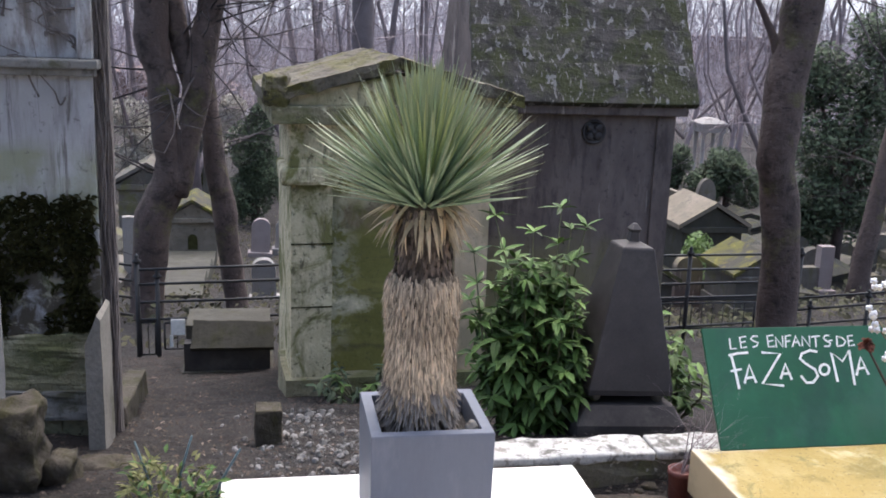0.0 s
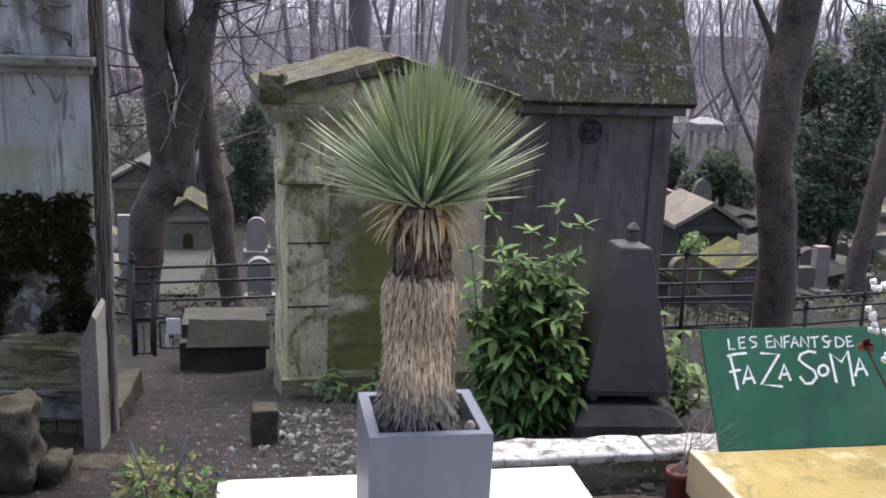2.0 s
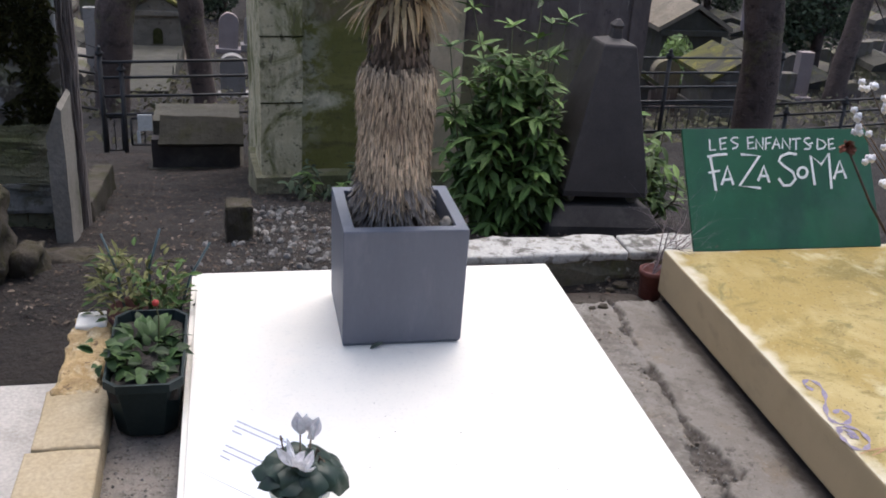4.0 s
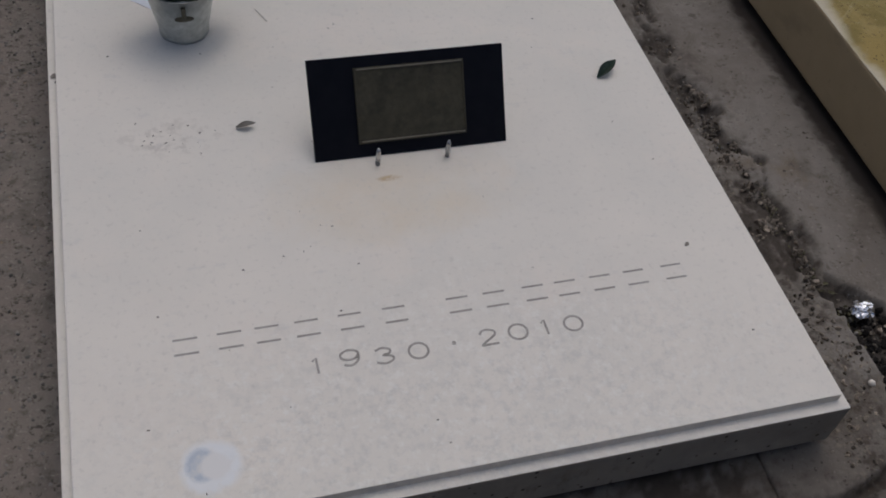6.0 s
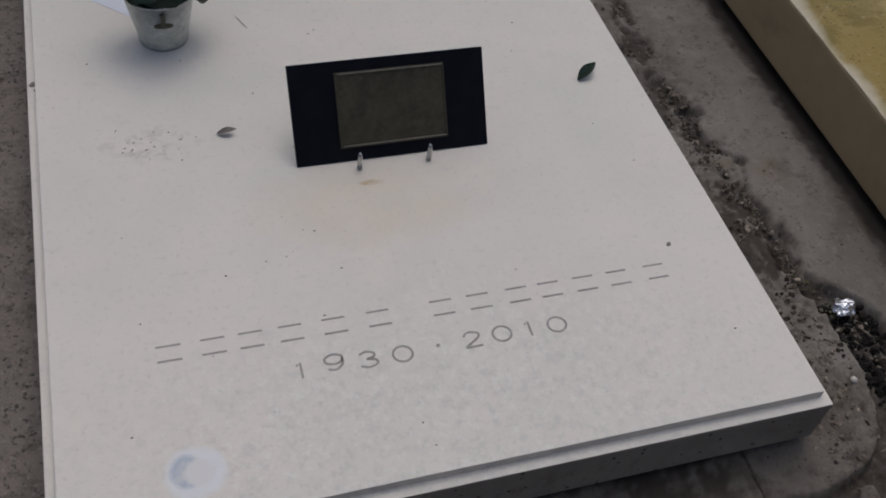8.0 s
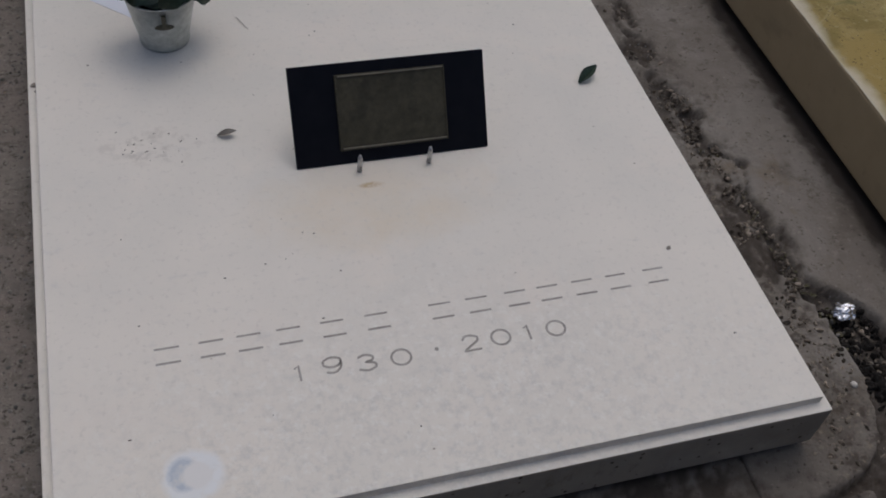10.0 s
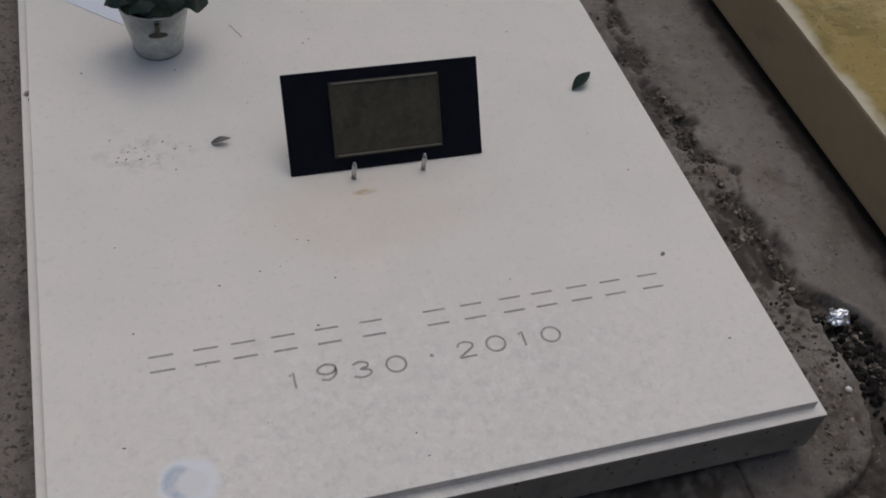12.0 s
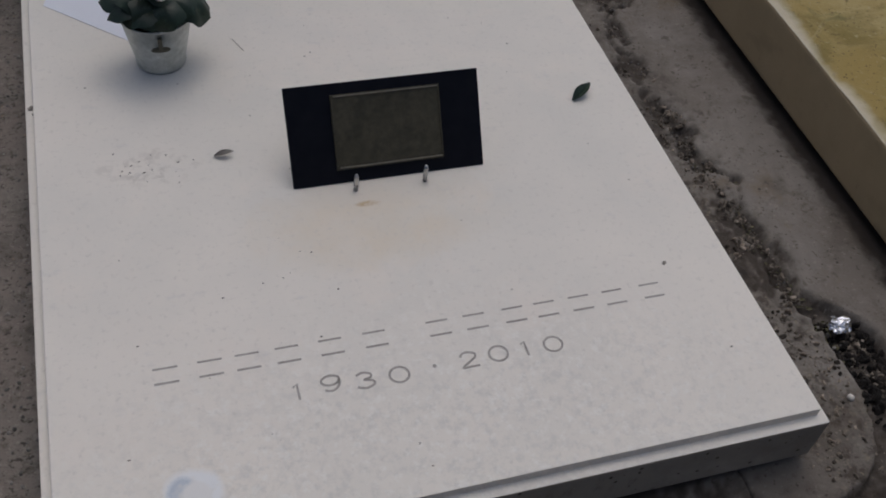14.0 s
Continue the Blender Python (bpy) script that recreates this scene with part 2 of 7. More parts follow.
M_KERBEND = mat("pitted_kerb_end", (0.46, 0.335, 0.17), (0.36, 0.25, 0.12), 16, (0.56, 0.47, 0.32), 14, 0.52, 0.62, 110, 0.95, 0.8, 0.006,
                c4=(0.16, 0.105, 0.055), scale4=34, lo4=0.58, hi4=0.66)
M_CRUMB = mat("cement_grit", (0.105, 0.084, 0.063), (0.250, 0.212, 0.170), 60, rough=0.95, vary=0.75)
M_SPECK = mat("dust_specks", (0.20, 0.175, 0.15), (0.30, 0.27, 0.23), 60, rough=0.95, vary=0.5)
M_RUBBLE = mat("sunken_rubble", (0.070, 0.062, 0.054), (0.110, 0.098, 0.085), 30, rough=0.95, vary=0.5)
M_PEBBLE = mat("pebbles", (0.16, 0.15, 0.14), (0.23, 0.215, 0.195), 30, rough=0.9, vary=0.5)
M_SOIL = layered("leaf_littered_soil", (0.0204, 0.01476, 0.0112), [
    layer((0.034, 0.02542, 0.02), 2.5, 0.44, 0.62), layer((0.01105, 0.0082, 0.0064), 5, 0.52, 0.62, warp=0.5),
    layer((0.051, 0.03936, 0.0304), 16, 0.58, 0.68, amount=0.8), layer((0.0085, 0.00656, 0.0048), 30, 0.56, 0.66), layer((0.08075, 0.0656, 0.0528), 70, 0.62, 0.70, amount=0.8)],
    1.0, ((70, 1.0, 0.02), (18, 0.6, 0.03)))
M_LITTER = mat("dead_leaves", (0.046, 0.030, 0.022), (0.085, 0.062, 0.046), 12, rough=0.9, vary=0.6, bump=0)
M_LITTER_PALE = mat("bleached_dead_leaves", (0.125, 0.092, 0.070), (0.190, 0.150, 0.118), 12, rough=0.9, vary=0.6, bump=0)
M_KERB = mat("sandy_kerb_stone", (0.38, 0.299, 0.181), (0.433, 0.356, 0.238), 6, (0.255, 0.19, 0.105), 5, 0.54, 0.68, 110, 0.9, 0.4, 0.004)
M_PATH = mat("pale_path_slab", (0.40, 0.37, 0.335), (0.48, 0.45, 0.41), 6, (0.31, 0.285, 0.25), 7, 0.54, 0.68, 120, 0.9)
M_WHITE = mat("flaking_whitewash", (0.461, 0.448, 0.422), (0.409, 0.39, 0.358), 8, (0.128, 0.118, 0.102), 11, 0.52, 0.60, 80, 0.9, 0.5, 0.005,
              c4=(0.224, 0.205, 0.173), scale4=26, lo4=0.56, hi4=0.62)
M_MOSSBLOCK = mat("mossy_kerb_block", (0.150, 0.132, 0.092), (0.085, 0.073, 0.050), 8, (0.120, 0.116, 0.050), 7, 0.46, 0.58, 80, 0.95, 0.6, 0.006, c4=(0.40, 0.37, 0.31), scale4=16, lo4=0.60, hi4=0.66)
M_PLANTER = mat("anthracite_planter", (0.115, 0.123, 0.153), (0.14, 0.149, 0.183), 5, (0.17, 0.174, 0.204), 14, 0.55, 0.75, 150, 0.55, 0.04, 0.001, stretch=(1, 1, 0.35), grain_amt=0.04)
M_BLACKSOIL = mat("potting_soil", (0.02, 0.017, 0.014), (0.04, 0.032, 0.026), 20, rough=1.0, bump=0.8, bump_dist=0.01)
M_YUCCA = dirt_mask(mat("yucca_leaf", (0.184, 0.25, 0.143), (0.239, 0.309, 0.179), 3, rough=0.5, bump=0, vary=0.3), "tip", (0.36, 0.37, 0.22))
M_YUCCATIP = dirt_mask(mat("yucca_young_leaf", (0.27, 0.326, 0.12), (0.33, 0.373, 0.152), 3, rough=0.5, bump=0, vary=0.25), "tip", (0.42, 0.40, 0.20))
M_STRAW = mat("dry_yucca_leaf", (0.468, 0.338, 0.194), (0.598, 0.455, 0.275), 12, rough=0.85, bump=0, vary=0.45)
M_FIBRE = mat("trunk_fibre", (0.320, 0.240, 0.165), (0.540, 0.420, 0.290), 9, rough=0.9, bump=0, vary=0.65)
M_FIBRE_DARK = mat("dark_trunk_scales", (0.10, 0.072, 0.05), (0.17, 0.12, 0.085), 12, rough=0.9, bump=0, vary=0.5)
M_FIBRE_GREY = dirt_mask(mat("grey_trunk_scales", (0.105, 0.082, 0.067), (0.165, 0.132, 0.108), 12, rough=0.9, bump=0, vary=0.5), "tip", (0.34, 0.31, 0.28))
M_CORE = mat("trunk_core", (0.07, 0.05, 0.035), (0.10, 0.075, 0.05), 30, rough=1.0)
M_AUCUBA = mat("glossy_shrub_leaf", (0.066, 0.116, 0.026), (0.108, 0.165, 0.040), 8, rough=0.62, spec=0.3, bump=0, vary=0.6)
M_AUCUBA_NEW = mat("young_shrub_leaf", (0.125, 0.200, 0.042), (0.180, 0.260, 0.065), 8, rough=0.5, bump=0, vary=0.4)
M_STEM = mat("green_stem", (0.09, 0.10, 0.04), (0.12, 0.11, 0.05), 20, rough=0.8)
M_TUBLEAF = mat("dark_tub_leaf", (0.028, 0.056, 0.015), (0.055, 0.092, 0.027), 10, rough=0.6, spec=0.3, bump=0, vary=0.6)
M_MOSSY = layered("moss_streaked_limestone", (0.5408, 0.475, 0.2967), [
    layer((0.7072, 0.625, 0.4128), 5, 0.46, 0.62, warp=0.4),
    layer((0.3432, 0.3, 0.1849), 9, 0.50, 0.64, stretch=(1.6, 1.6, 0.5), amount=0.85),
    layer((0.1768, 0.17, 0.05848), 3.4, 0.50, 0.58, warp=0.8),
    layer((0.1248, 0.108, 0.0645), 14, 0.57, 0.66, stretch=(1.5, 1.5, 0.6), warp=0.6, amount=0.9),
    layer((0.0884, 0.08, 0.0387), 34, 0.58, 0.67, amount=0.9),
    layer((0.7488, 0.69, 0.4988), 26, 0.62, 0.70, amount=0.7)],
    0.95, ((60, 0.6, 0.008), (18, 0.5, 0.015)))
M_MOSSDARK = layered("moss_covered_panel", (0.1652, 0.1566, 0.0391), [
    layer((0.231, 0.2133, 0.0598), 4, 0.44, 0.64, stretch=(0.6, 1, 1.2)),
    layer((0.112, 0.0999, 0.0345), 7, 0.52, 0.64, stretch=(0.5, 1, 1.6), amount=0.8),
    layer((0.21, 0.1553, 0.09775), 5, 0.36, 0.50, spot=((0.35, 0.05, 0.93), (0.16, 1, 0.12), 0.7), amount=0.85),
    layer((0.784, 0.6885, 0.4427), 9, 0.40, 0.54, warp=0.6, spot=((0.30, 0.05, 1.20), (0.50, 1, 0.26), 0.5)),
    layer((0.784, 0.702, 0.4945), 8, 0.34, 0.46, warp=0.5, spot=((0.24, 0.05, 0.455), (0.20, 1, 0.062), 0.9)),
    layer((0.420, 0.385, 0.260), 12, 0.44, 0.56, warp=0.7, spot=((0.20, 0.05, 0.62), (0.15, 1, 0.55), 0.9), amount=0.9),
    layer((0.130, 0.120, 0.070), 24, 0.54, 0.64, spot=((0.20, 0.05, 0.62), (0.17, 1, 0.55), 0.9), amount=0.9),
    layer((0.322, 0.3038, 0.1207), 11, 0.54, 0.64, spot=((0.36, 0.05, 0.34), (0.30, 1, 0.05), 0.8), amount=0.8),
    layer((0.084, 0.0756, 0.0345), 40, 0.60, 0.68, amount=0.7)],
    0.95, ((60, 0.5, 0.006), (20, 0.3, 0.01)))
M_PALESTONE = layered("pale_pilaster_stone", (0.54, 0.414, 0.265), [
    layer((0.648, 0.504, 0.33), 5, 0.45, 0.62), layer((0.3645, 0.294, 0.18), 8, 0.54, 0.66, stretch=(1.5, 1.5, 0.5), amount=0.8),
    layer((0.243, 0.192, 0.12), 40, 0.60, 0.70, amount=0.6), layer((0.243, 0.21, 0.12), 5, 0.40, 0.56, spot=((0.9, 0, 0.2), (0.3, 1, 0.3), 0.6), amount=0.7)], 0.95, ((80, 0.4, 0.005),))
M_DARKSTONE = layered("soot_dark_stone", (0.138, 0.106, 0.094), [
    layer((0.205, 0.160, 0.140), 3, 0.42, 0.62, stretch=(1.6, 1, 0.8)),
    layer((0.080, 0.061, 0.055), 5, 0.52, 0.64, stretch=(2.2, 1, 0.5), amount=0.85),
    layer((0.215, 0.190, 0.092), 2.5, 0.32, 0.54, stretch=(1.5, 1, 0.5), spot=((0.45, 0, 0.50), (0.9, 2, 0.42), 0.6), amount=0.8),
    layer((0.420, 0.355, 0.300), 4.5, 0.61, 0.70, stretch=(6, 1, 0.5), amount=0.85),
    layer((0.062, 0.048, 0.043), 22, 0.57, 0.67, amount=0.7)], 0.92, ((70, 0.4, 0.005), (16, 0.35, 0.012)))
M_RAKE = layered("moss_grown_coping", (0.1147, 0.096, 0.0671), [
    layer((0.1612, 0.138, 0.099), 6, 0.46, 0.62), layer((0.093, 0.0828, 0.0198), 4, 0.47, 0.57, warp=0.6), layer((0.0434, 0.0348, 0.022), 9, 0.53, 0.64, warp=0.4), layer((0.031, 0.0252, 0.0165), 34, 0.58, 0.67)], 0.95, ((50, 0.8, 0.012), (14, 0.7, 0.03)))
M_ROOF = layered("mossy_stone_roof", (0.060, 0.051, 0.045), [
    layer((0.090, 0.078, 0.068), 4, 0.46, 0.62), layer((0.048, 0.050, 0.017), 3.2, 0.44, 0.56, warp=0.6),
    layer((0.030, 0.026, 0.020), 9, 0.52, 0.62, warp=0.5, amount=0.9),
    layer((0.250, 0.232, 0.215), 15, 0.57, 0.605, stretch=(1.5, 0.8, 0.8), warp=0.9, amount=0.9),
    layer((0.210, 0.190, 0.165), 38, 0.60, 0.65, stretch=(1.3, 1, 0.8), amount=0.75)],
    0.95, ((60, 0.6, 0.01), (14, 0.5, 0.02)))
M_GRANITE = mat("dark_granite", (0.050, 0.042, 0.040), (0.072, 0.060, 0.056), 6, (0.090, 0.078, 0.070), 5, 0.54, 0.70, 220, 0.6, 0.08, 0.002, spec=0.35)
M_GREYSTONE = layered("grey_rendered_stone", (0.370, 0.352, 0.345), [
    layer((0.490, 0.475, 0.475), 3.2, 0.44, 0.62, stretch=(1.5, 1.5, 0.7)),
    layer((0.250, 0.228, 0.215), 6, 0.50, 0.64, stretch=(4, 4, 0.5), amount=0.7),
    layer((0.270, 0.275, 0.165), 4, 0.34, 0.56, spot=((-0.30, 0, 0.98), (0.7, 1, 0.17), 0.5), amount=0.8),
    layer((0.100, 0.082, 0.072), 5, 0.56, 0.66, stretch=(7, 7, 0.6), warp=0.4, amount=0.8),
    layer((0.150, 0.120, 0.098), 7, 0.42, 0.58, stretch=(3, 3, 0.8), spot=((-0.4, 0, 1.72), (1.0, 1, 0.34), 0.3), amount=0.75),
    layer((0.075, 0.060, 0.042), 11, 0.36, 0.50, warp=0.6, spot=((-0.32, 0, 0.58), (0.62, 1, 0.24), 0.4)),
    layer((0.380, 0.345, 0.255), 15, 0.57, 0.65, warp=0.6, spot=((-0.25, 0, 0.55), (0.5, 1, 0.14), 0.5), amount=0.8),
    layer((0.110, 0.115, 0.045), 10, 0.54, 0.62, warp=0.6, spot=((-0.25, 0, 0.55), (0.5, 1, 0.14), 0.5), amount=0.8),
    layer((0.090, 0.078, 0.066), 34, 0.60, 0.68, amount=0.6)], 0.95, ((70, 0.4, 0.006), (15, 0.3, 0.01)))
M_STELECAP = layered("stained_cornice_stone", (0.190, 0.175, 0.155), [
    layer((0.290, 0.270, 0.245), 8, 0.48, 0.64), layer((0.090, 0.084, 0.050), 7, 0.52, 0.62, warp=0.6), layer((0.070, 0.058, 0.050), 26, 0.57, 0.67, amount=0.8)], 0.95, ((60, 0.5, 0.006),))
M_STEMBARK = layered("shaggy_creeper_bark", (0.175, 0.145, 0.130), [
    layer((0.100, 0.080, 0.070), 10, 0.46, 0.58, stretch=(4, 4, 0.6)), layer((0.290, 0.255, 0.230), 16, 0.58, 0.66, stretch=(4, 4, 0.5), amount=0.8)], 0.95, ((50, 0.8, 0.01),))
M_MOSSBASE = layered("green_stained_base", (0.2438, 0.2183, 0.13), [
    layer((0.325, 0.2891, 0.185), 6, 0.46, 0.60, stretch=(0.7, 1, 1.6)), layer((0.15, 0.1475, 0.062), 4, 0.50, 0.62, warp=0.6),
    layer((0.1063, 0.08732, 0.058), 10, 0.55, 0.66, stretch=(0.7, 1, 2.0), amount=0.9), layer((0.5375, 0.472, 0.33), 17, 0.63, 0.70, amount=0.8),
    layer((0.075, 0.0649, 0.038), 40, 0.58, 0.67, amount=0.8)], 0.95, ((60, 0.8, 0.01), (16, 0.7, 0.02)))
M_MOSSROOF = mat("mossed_roof_stone", (0.0382, 0.0347, 0.0266), (0.0255, 0.0235, 0.0193), 7, (0.0612, 0.0587, 0.0204), 5, 0.5, 0.6, 60, 0.95, 0.7, 0.012)
M_BORDER = layered("mossy_border_stone", (0.05704, 0.04524, 0.03155), [
    layer((0.08432, 0.06786, 0.0481), 9, 0.48, 0.64), layer((0.03968, 0.03348, 0.008466), 7, 0.46, 0.58, warp=0.5), layer((0.01984, 0.01493, 0.01), 14, 0.54, 0.66), layer((0.1488, 0.1267, 0.0962), 26, 0.63, 0.70, amount=0.8)], 0.95, ((60, 0.8, 0.012),))
M_PALEGREY = mat("pale_grey_slab_stone", (0.258, 0.228, 0.191), (0.181, 0.16, 0.13), 5, (0.103, 0.096, 0.054), 4, 0.54, 0.66, 70, 0.95, 0.5, 0.006)
M_MOSSCLUMP = mat("dark_moss", (0.024, 0.025, 0.008), (0.056, 0.052, 0.020), 9, rough=1.0, bump=0.8, bump_dist=0.02, vary=0.5, spec=0.1)
M_BARK = layered("smooth_bark", (0.098, 0.06916, 0.0585), [
    layer((0.154, 0.1117, 0.0936), 3, 0.46, 0.62, stretch=(1, 1, 0.5)), layer((0.0448, 0.03192, 0.0273), 6, 0.52, 0.64, stretch=(1, 1, 0.8), warp=0.5, amount=0.9),
    layer((0.126, 0.1144, 0.0442), 2.6, 0.54, 0.64, amount=0.8), layer((0.0364, 0.0266, 0.0234), 12, 0.58, 0.66, stretch=(1, 1, 2.6), amount=0.9),
    layer((0.231, 0.1796, 0.1534), 22, 0.61, 0.69, stretch=(1, 1, 1.6), amount=0.7)], 0.95, ((30, 0.45, 0.02), (9, 0.6, 0.04)))
M_NEARTWIG = mat("dark_bare_branches", (0.045, 0.036, 0.035), (0.075, 0.060, 0.058), 4, rough=0.95, bump=0, vary=0.35)
# distance haze is mixed into these pale twig, trunk and woods colours
M_TWIG = mat("haze_pale_twigs", (0.215, 0.172, 0.172), (0.350, 0.288, 0.288), 2, rough=1.0, bump=0, vary=0.45)
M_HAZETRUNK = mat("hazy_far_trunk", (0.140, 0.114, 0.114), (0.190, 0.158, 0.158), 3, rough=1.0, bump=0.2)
M_FARTWIG = mat("haze_pale_woods", (0.42, 0.365, 0.375), (0.60, 0.535, 0.545), 0.5, rough=1.0, bump=0, vary=0.4)
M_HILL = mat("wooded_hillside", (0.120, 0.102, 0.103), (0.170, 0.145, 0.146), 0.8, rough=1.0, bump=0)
M_EVERGREEN = mat("dark_evergreen", (0.048, 0.066, 0.034), (0.092, 0.118, 0.062), 3, rough=0.65, spec=0.3, bump=0, vary=0.7)
M_HERB = mat("bedding_leaf", (0.050, 0.095, 0.022), (0.085, 0.140, 0.036), 10, rough=0.7, spec=0.3, bump=0, vary=0.5)
M_STRAGGLE = mat("straggly_olive_leaf", (0.120, 0.125, 0.045), (0.180, 0.175, 0.075), 10, rough=0.8, spec=0.2, bump=0, vary=0.5)
M_STAKE = mat("blue_green_plant_stake", (0.060, 0.095, 0.105), (0.085, 0.125, 0.135), 20, rough=0.5, bump=0)
M_UNDER = mat("undergrowth_leaves", (0.075, 0.075, 0.035), (0.11, 0.095, 0.06), 1.5, rough=0.9, bump=0, vary=0.5)
M_BLOSSOM = mat("pale_blossom", (0.42, 0.38, 0.30), (0.50, 0.46, 0.38), 3, rough=1.0, bump=0, vary=0.4)
M_IRON = mat("black_iron", (0.018, 0.018, 0.02), (0.03, 0.029, 0.03), 20, rough=0.55, bump=0.1, spec=0.4)
M_TOMB = layered("grey_tomb_stone", (0.125, 0.110, 0.090), [
    layer((0.185, 0.162, 0.135), 2.5, 0.46, 0.62), layer((0.120, 0.112, 0.050), 2.2, 0.52, 0.62, warp=0.5), layer((0.100, 0.084, 0.068), 6, 0.54, 0.66, stretch=(1.5, 1.5, 0.6), amount=0.85),
    layer((0.270, 0.245, 0.215), 9, 0.62, 0.70, amount=0.7)], 0.95, ((30, 0.6, 0.01),), vary=0.35)
M_TOMBROOF = layered("yellow_mossed_roof", (0.052, 0.045, 0.034), [
    layer((0.105, 0.098, 0.018), 2.6, 0.46, 0.56, warp=0.6), layer((0.190, 0.165, 0.024), 6, 0.54, 0.64, warp=0.6, amount=0.9), layer((0.040, 0.035, 0.026), 7, 0.56, 0.66)], 0.95, ((20, 0.6, 0.01),))
M_HOUSE = layered("beige_tomb_front", (0.200, 0.165, 0.120), [
    layer((0.260, 0.218, 0.165), 3, 0.46, 0.62), layer((0.150, 0.125, 0.092), 5, 0.52, 0.64, stretch=(0.5, 1, 2.5), amount=0.8), layer((0.090, 0.076, 0.058), 14, 0.58, 0.67, amount=0.8)], 0.95, ((30, 0.6, 0.01),))
M_TOMBWHITE = mat("white_tomb_stone", (0.300, 0.278, 0.262), (0.235, 0.218, 0.203), 2, (0.16, 0.15, 0.12), 4, 0.54, 0.66, rough=0.9, bump=0.3)
M_PINK = mat("pinkish_headstone", (0.36, 0.30, 0.285), (0.29, 0.24, 0.225), 4, rough=0.9)
M_MONUMENT = mat("white_monument_stone", (0.42, 0.385, 0.36), (0.34, 0.315, 0.295), 2, (0.20, 0.18, 0.16), 5, 0.56, 0.68, rough=0.9, bump=0.3)
M_BOXLID = layered("grey_brown_lid_stone", (0.05625, 0.051, 0.03816), [layer((0.075, 0.06825, 0.05184), 5, 0.46, 0.62), layer((0.05625, 0.0525, 0.0288), 6, 0.54, 0.64), layer((0.0375, 0.033, 0.02592), 30, 0.58, 0.68)], 0.95, ((50, 0.5, 0.006),))
# tile red dulled, with distance haze mixed into it
M_ROOFTILE = mat("red_tile_roof", (0.188, 0.116, 0.101), (0.15, 0.0975, 0.0863), 2, rough=0.9)
M_WALLFAR = mat("far_plaster", (0.175, 0.158, 0.143), (0.15, 0.133, 0.122), 0.4, rough=0.95, bump=0)
M_GLASSDARK = mat("dark_window_glass", (0.05, 0.055, 0.06), (0.08, 0.085, 0.09), 0.8, rough=0.15, bump=0)
M_GREEN = layered("green_painted_board", (0.0125, 0.082, 0.034), [
    layer((0.019, 0.110, 0.048), 4, 0.46, 0.62), layer((0.013, 0.060, 0.034), 5, 0.50, 0.64, stretch=(1, 1, 0.6), amount=0.85),
    layer((0.036, 0.100, 0.062), 3.2, 0.52, 0.66, amount=0.7), layer((0.085, 0.080, 0.050), 22, 0.66, 0.70), layer((0.28, 0.30, 0.27), 30, 0.70, 0.73, amount=0.8)], 0.42, ((90, 0.12, 0.002), (10, 0.08, 0.01)))
M_WHITEPAINT = mat("white_brush_paint", (0.78, 0.79, 0.77), (0.70, 0.72, 0.70), 30, rough=0.6, bump=0.1)
M_ZINC = mat("zinc_bucket", (0.50, 0.53, 0.52), (0.42, 0.45, 0.44), 25, rough=0.38, metal=0.85, bump=0.06)
M_CYCLEAF = layered("cyclamen_leaf", (0.014, 0.030, 0.017), [layer((0.045, 0.075, 0.048), 40, 0.52, 0.62, amount=0.8), layer((0.008, 0.016, 0.010), 25, 0.56, 0.66)], 0.45, ((60, 0.2, 0.002),))
M_PETAL = mat("white_petal", (0.84, 0.83, 0.83), (0.80, 0.77, 0.79), 40, rough=0.6, bump=0)
M_CARD = mat("white_card", (0.78, 0.80, 0.87), (0.76, 0.78, 0.85), 6, rough=0.7, bump=0, grain_amt=0.01)
M_INK = mat("printed_grey", (0.36, 0.36, 0.42), (0.43, 0.43, 0.49), 60, rough=0.8, bump=0)
M_PLAQUE = mat("black_polished_plaque", (0.006, 0.007, 0.012), (0.010, 0.011, 0.016), 30, rough=0.35, bump=0.0, spec=0.18, grain_amt=0.03)
M_BRONZE = mat("dull_bronze_plate", (0.075, 0.068, 0.045), (0.10, 0.09, 0.06), 14, (0.055, 0.05, 0.035), 18, 0.5, 0.65, 120, 0.5, 0.15, 0.001, metal=0.3)
M_EDGE = mat("bright_bronze_edge", (0.34, 0.31, 0.24), (0.28, 0.25, 0.19), 30, rough=0.35, metal=0.6, bump=0)
M_STEEL = mat("steel_pin", (0.55, 0.55, 0.55), (0.48, 0.48, 0.48), 50, rough=0.3, metal=0.9, bump=0)
M_FOIL = mat("crumpled_foil", (0.75, 0.76, 0.80), (0.65, 0.67, 0.72), 60, rough=0.25, metal=0.9, bump=0.4, fine=60)
M_LUG = mat("dull_dark_metal", (0.075, 0.075, 0.055), (0.11, 0.105, 0.085), 40, rough=0.6, metal=0.4, bump=0)
M_DRYLEAF = mat("grey_dry_leaf", (0.20, 0.18, 0.155), (0.30, 0.275, 0.24), 60, rough=0.9, bump=0.1)
M_TERRA = mat("red_plastic_pot", (0.12, 0.033, 0.0252), (0.15, 0.045, 0.033), 14, rough=0.6)
M_DARKPOT = mat("dark_brown_plastic_pot", (0.060, 0.022, 0.018), (0.085, 0.032, 0.026), 14, rough=0.7, spec=0.2)
# granite darkened for leaf shade on the obelisk plinth; the box tomb reuses it
M_SHADEGRANITE = mat("shade_dark_granite", (0.044, 0.038, 0.036), (0.066, 0.057, 0.053), 9, (0.085, 0.075, 0.066), 7, 0.54, 0.68, 220, 0.75, 0.1, 0.002, spec=0.25)
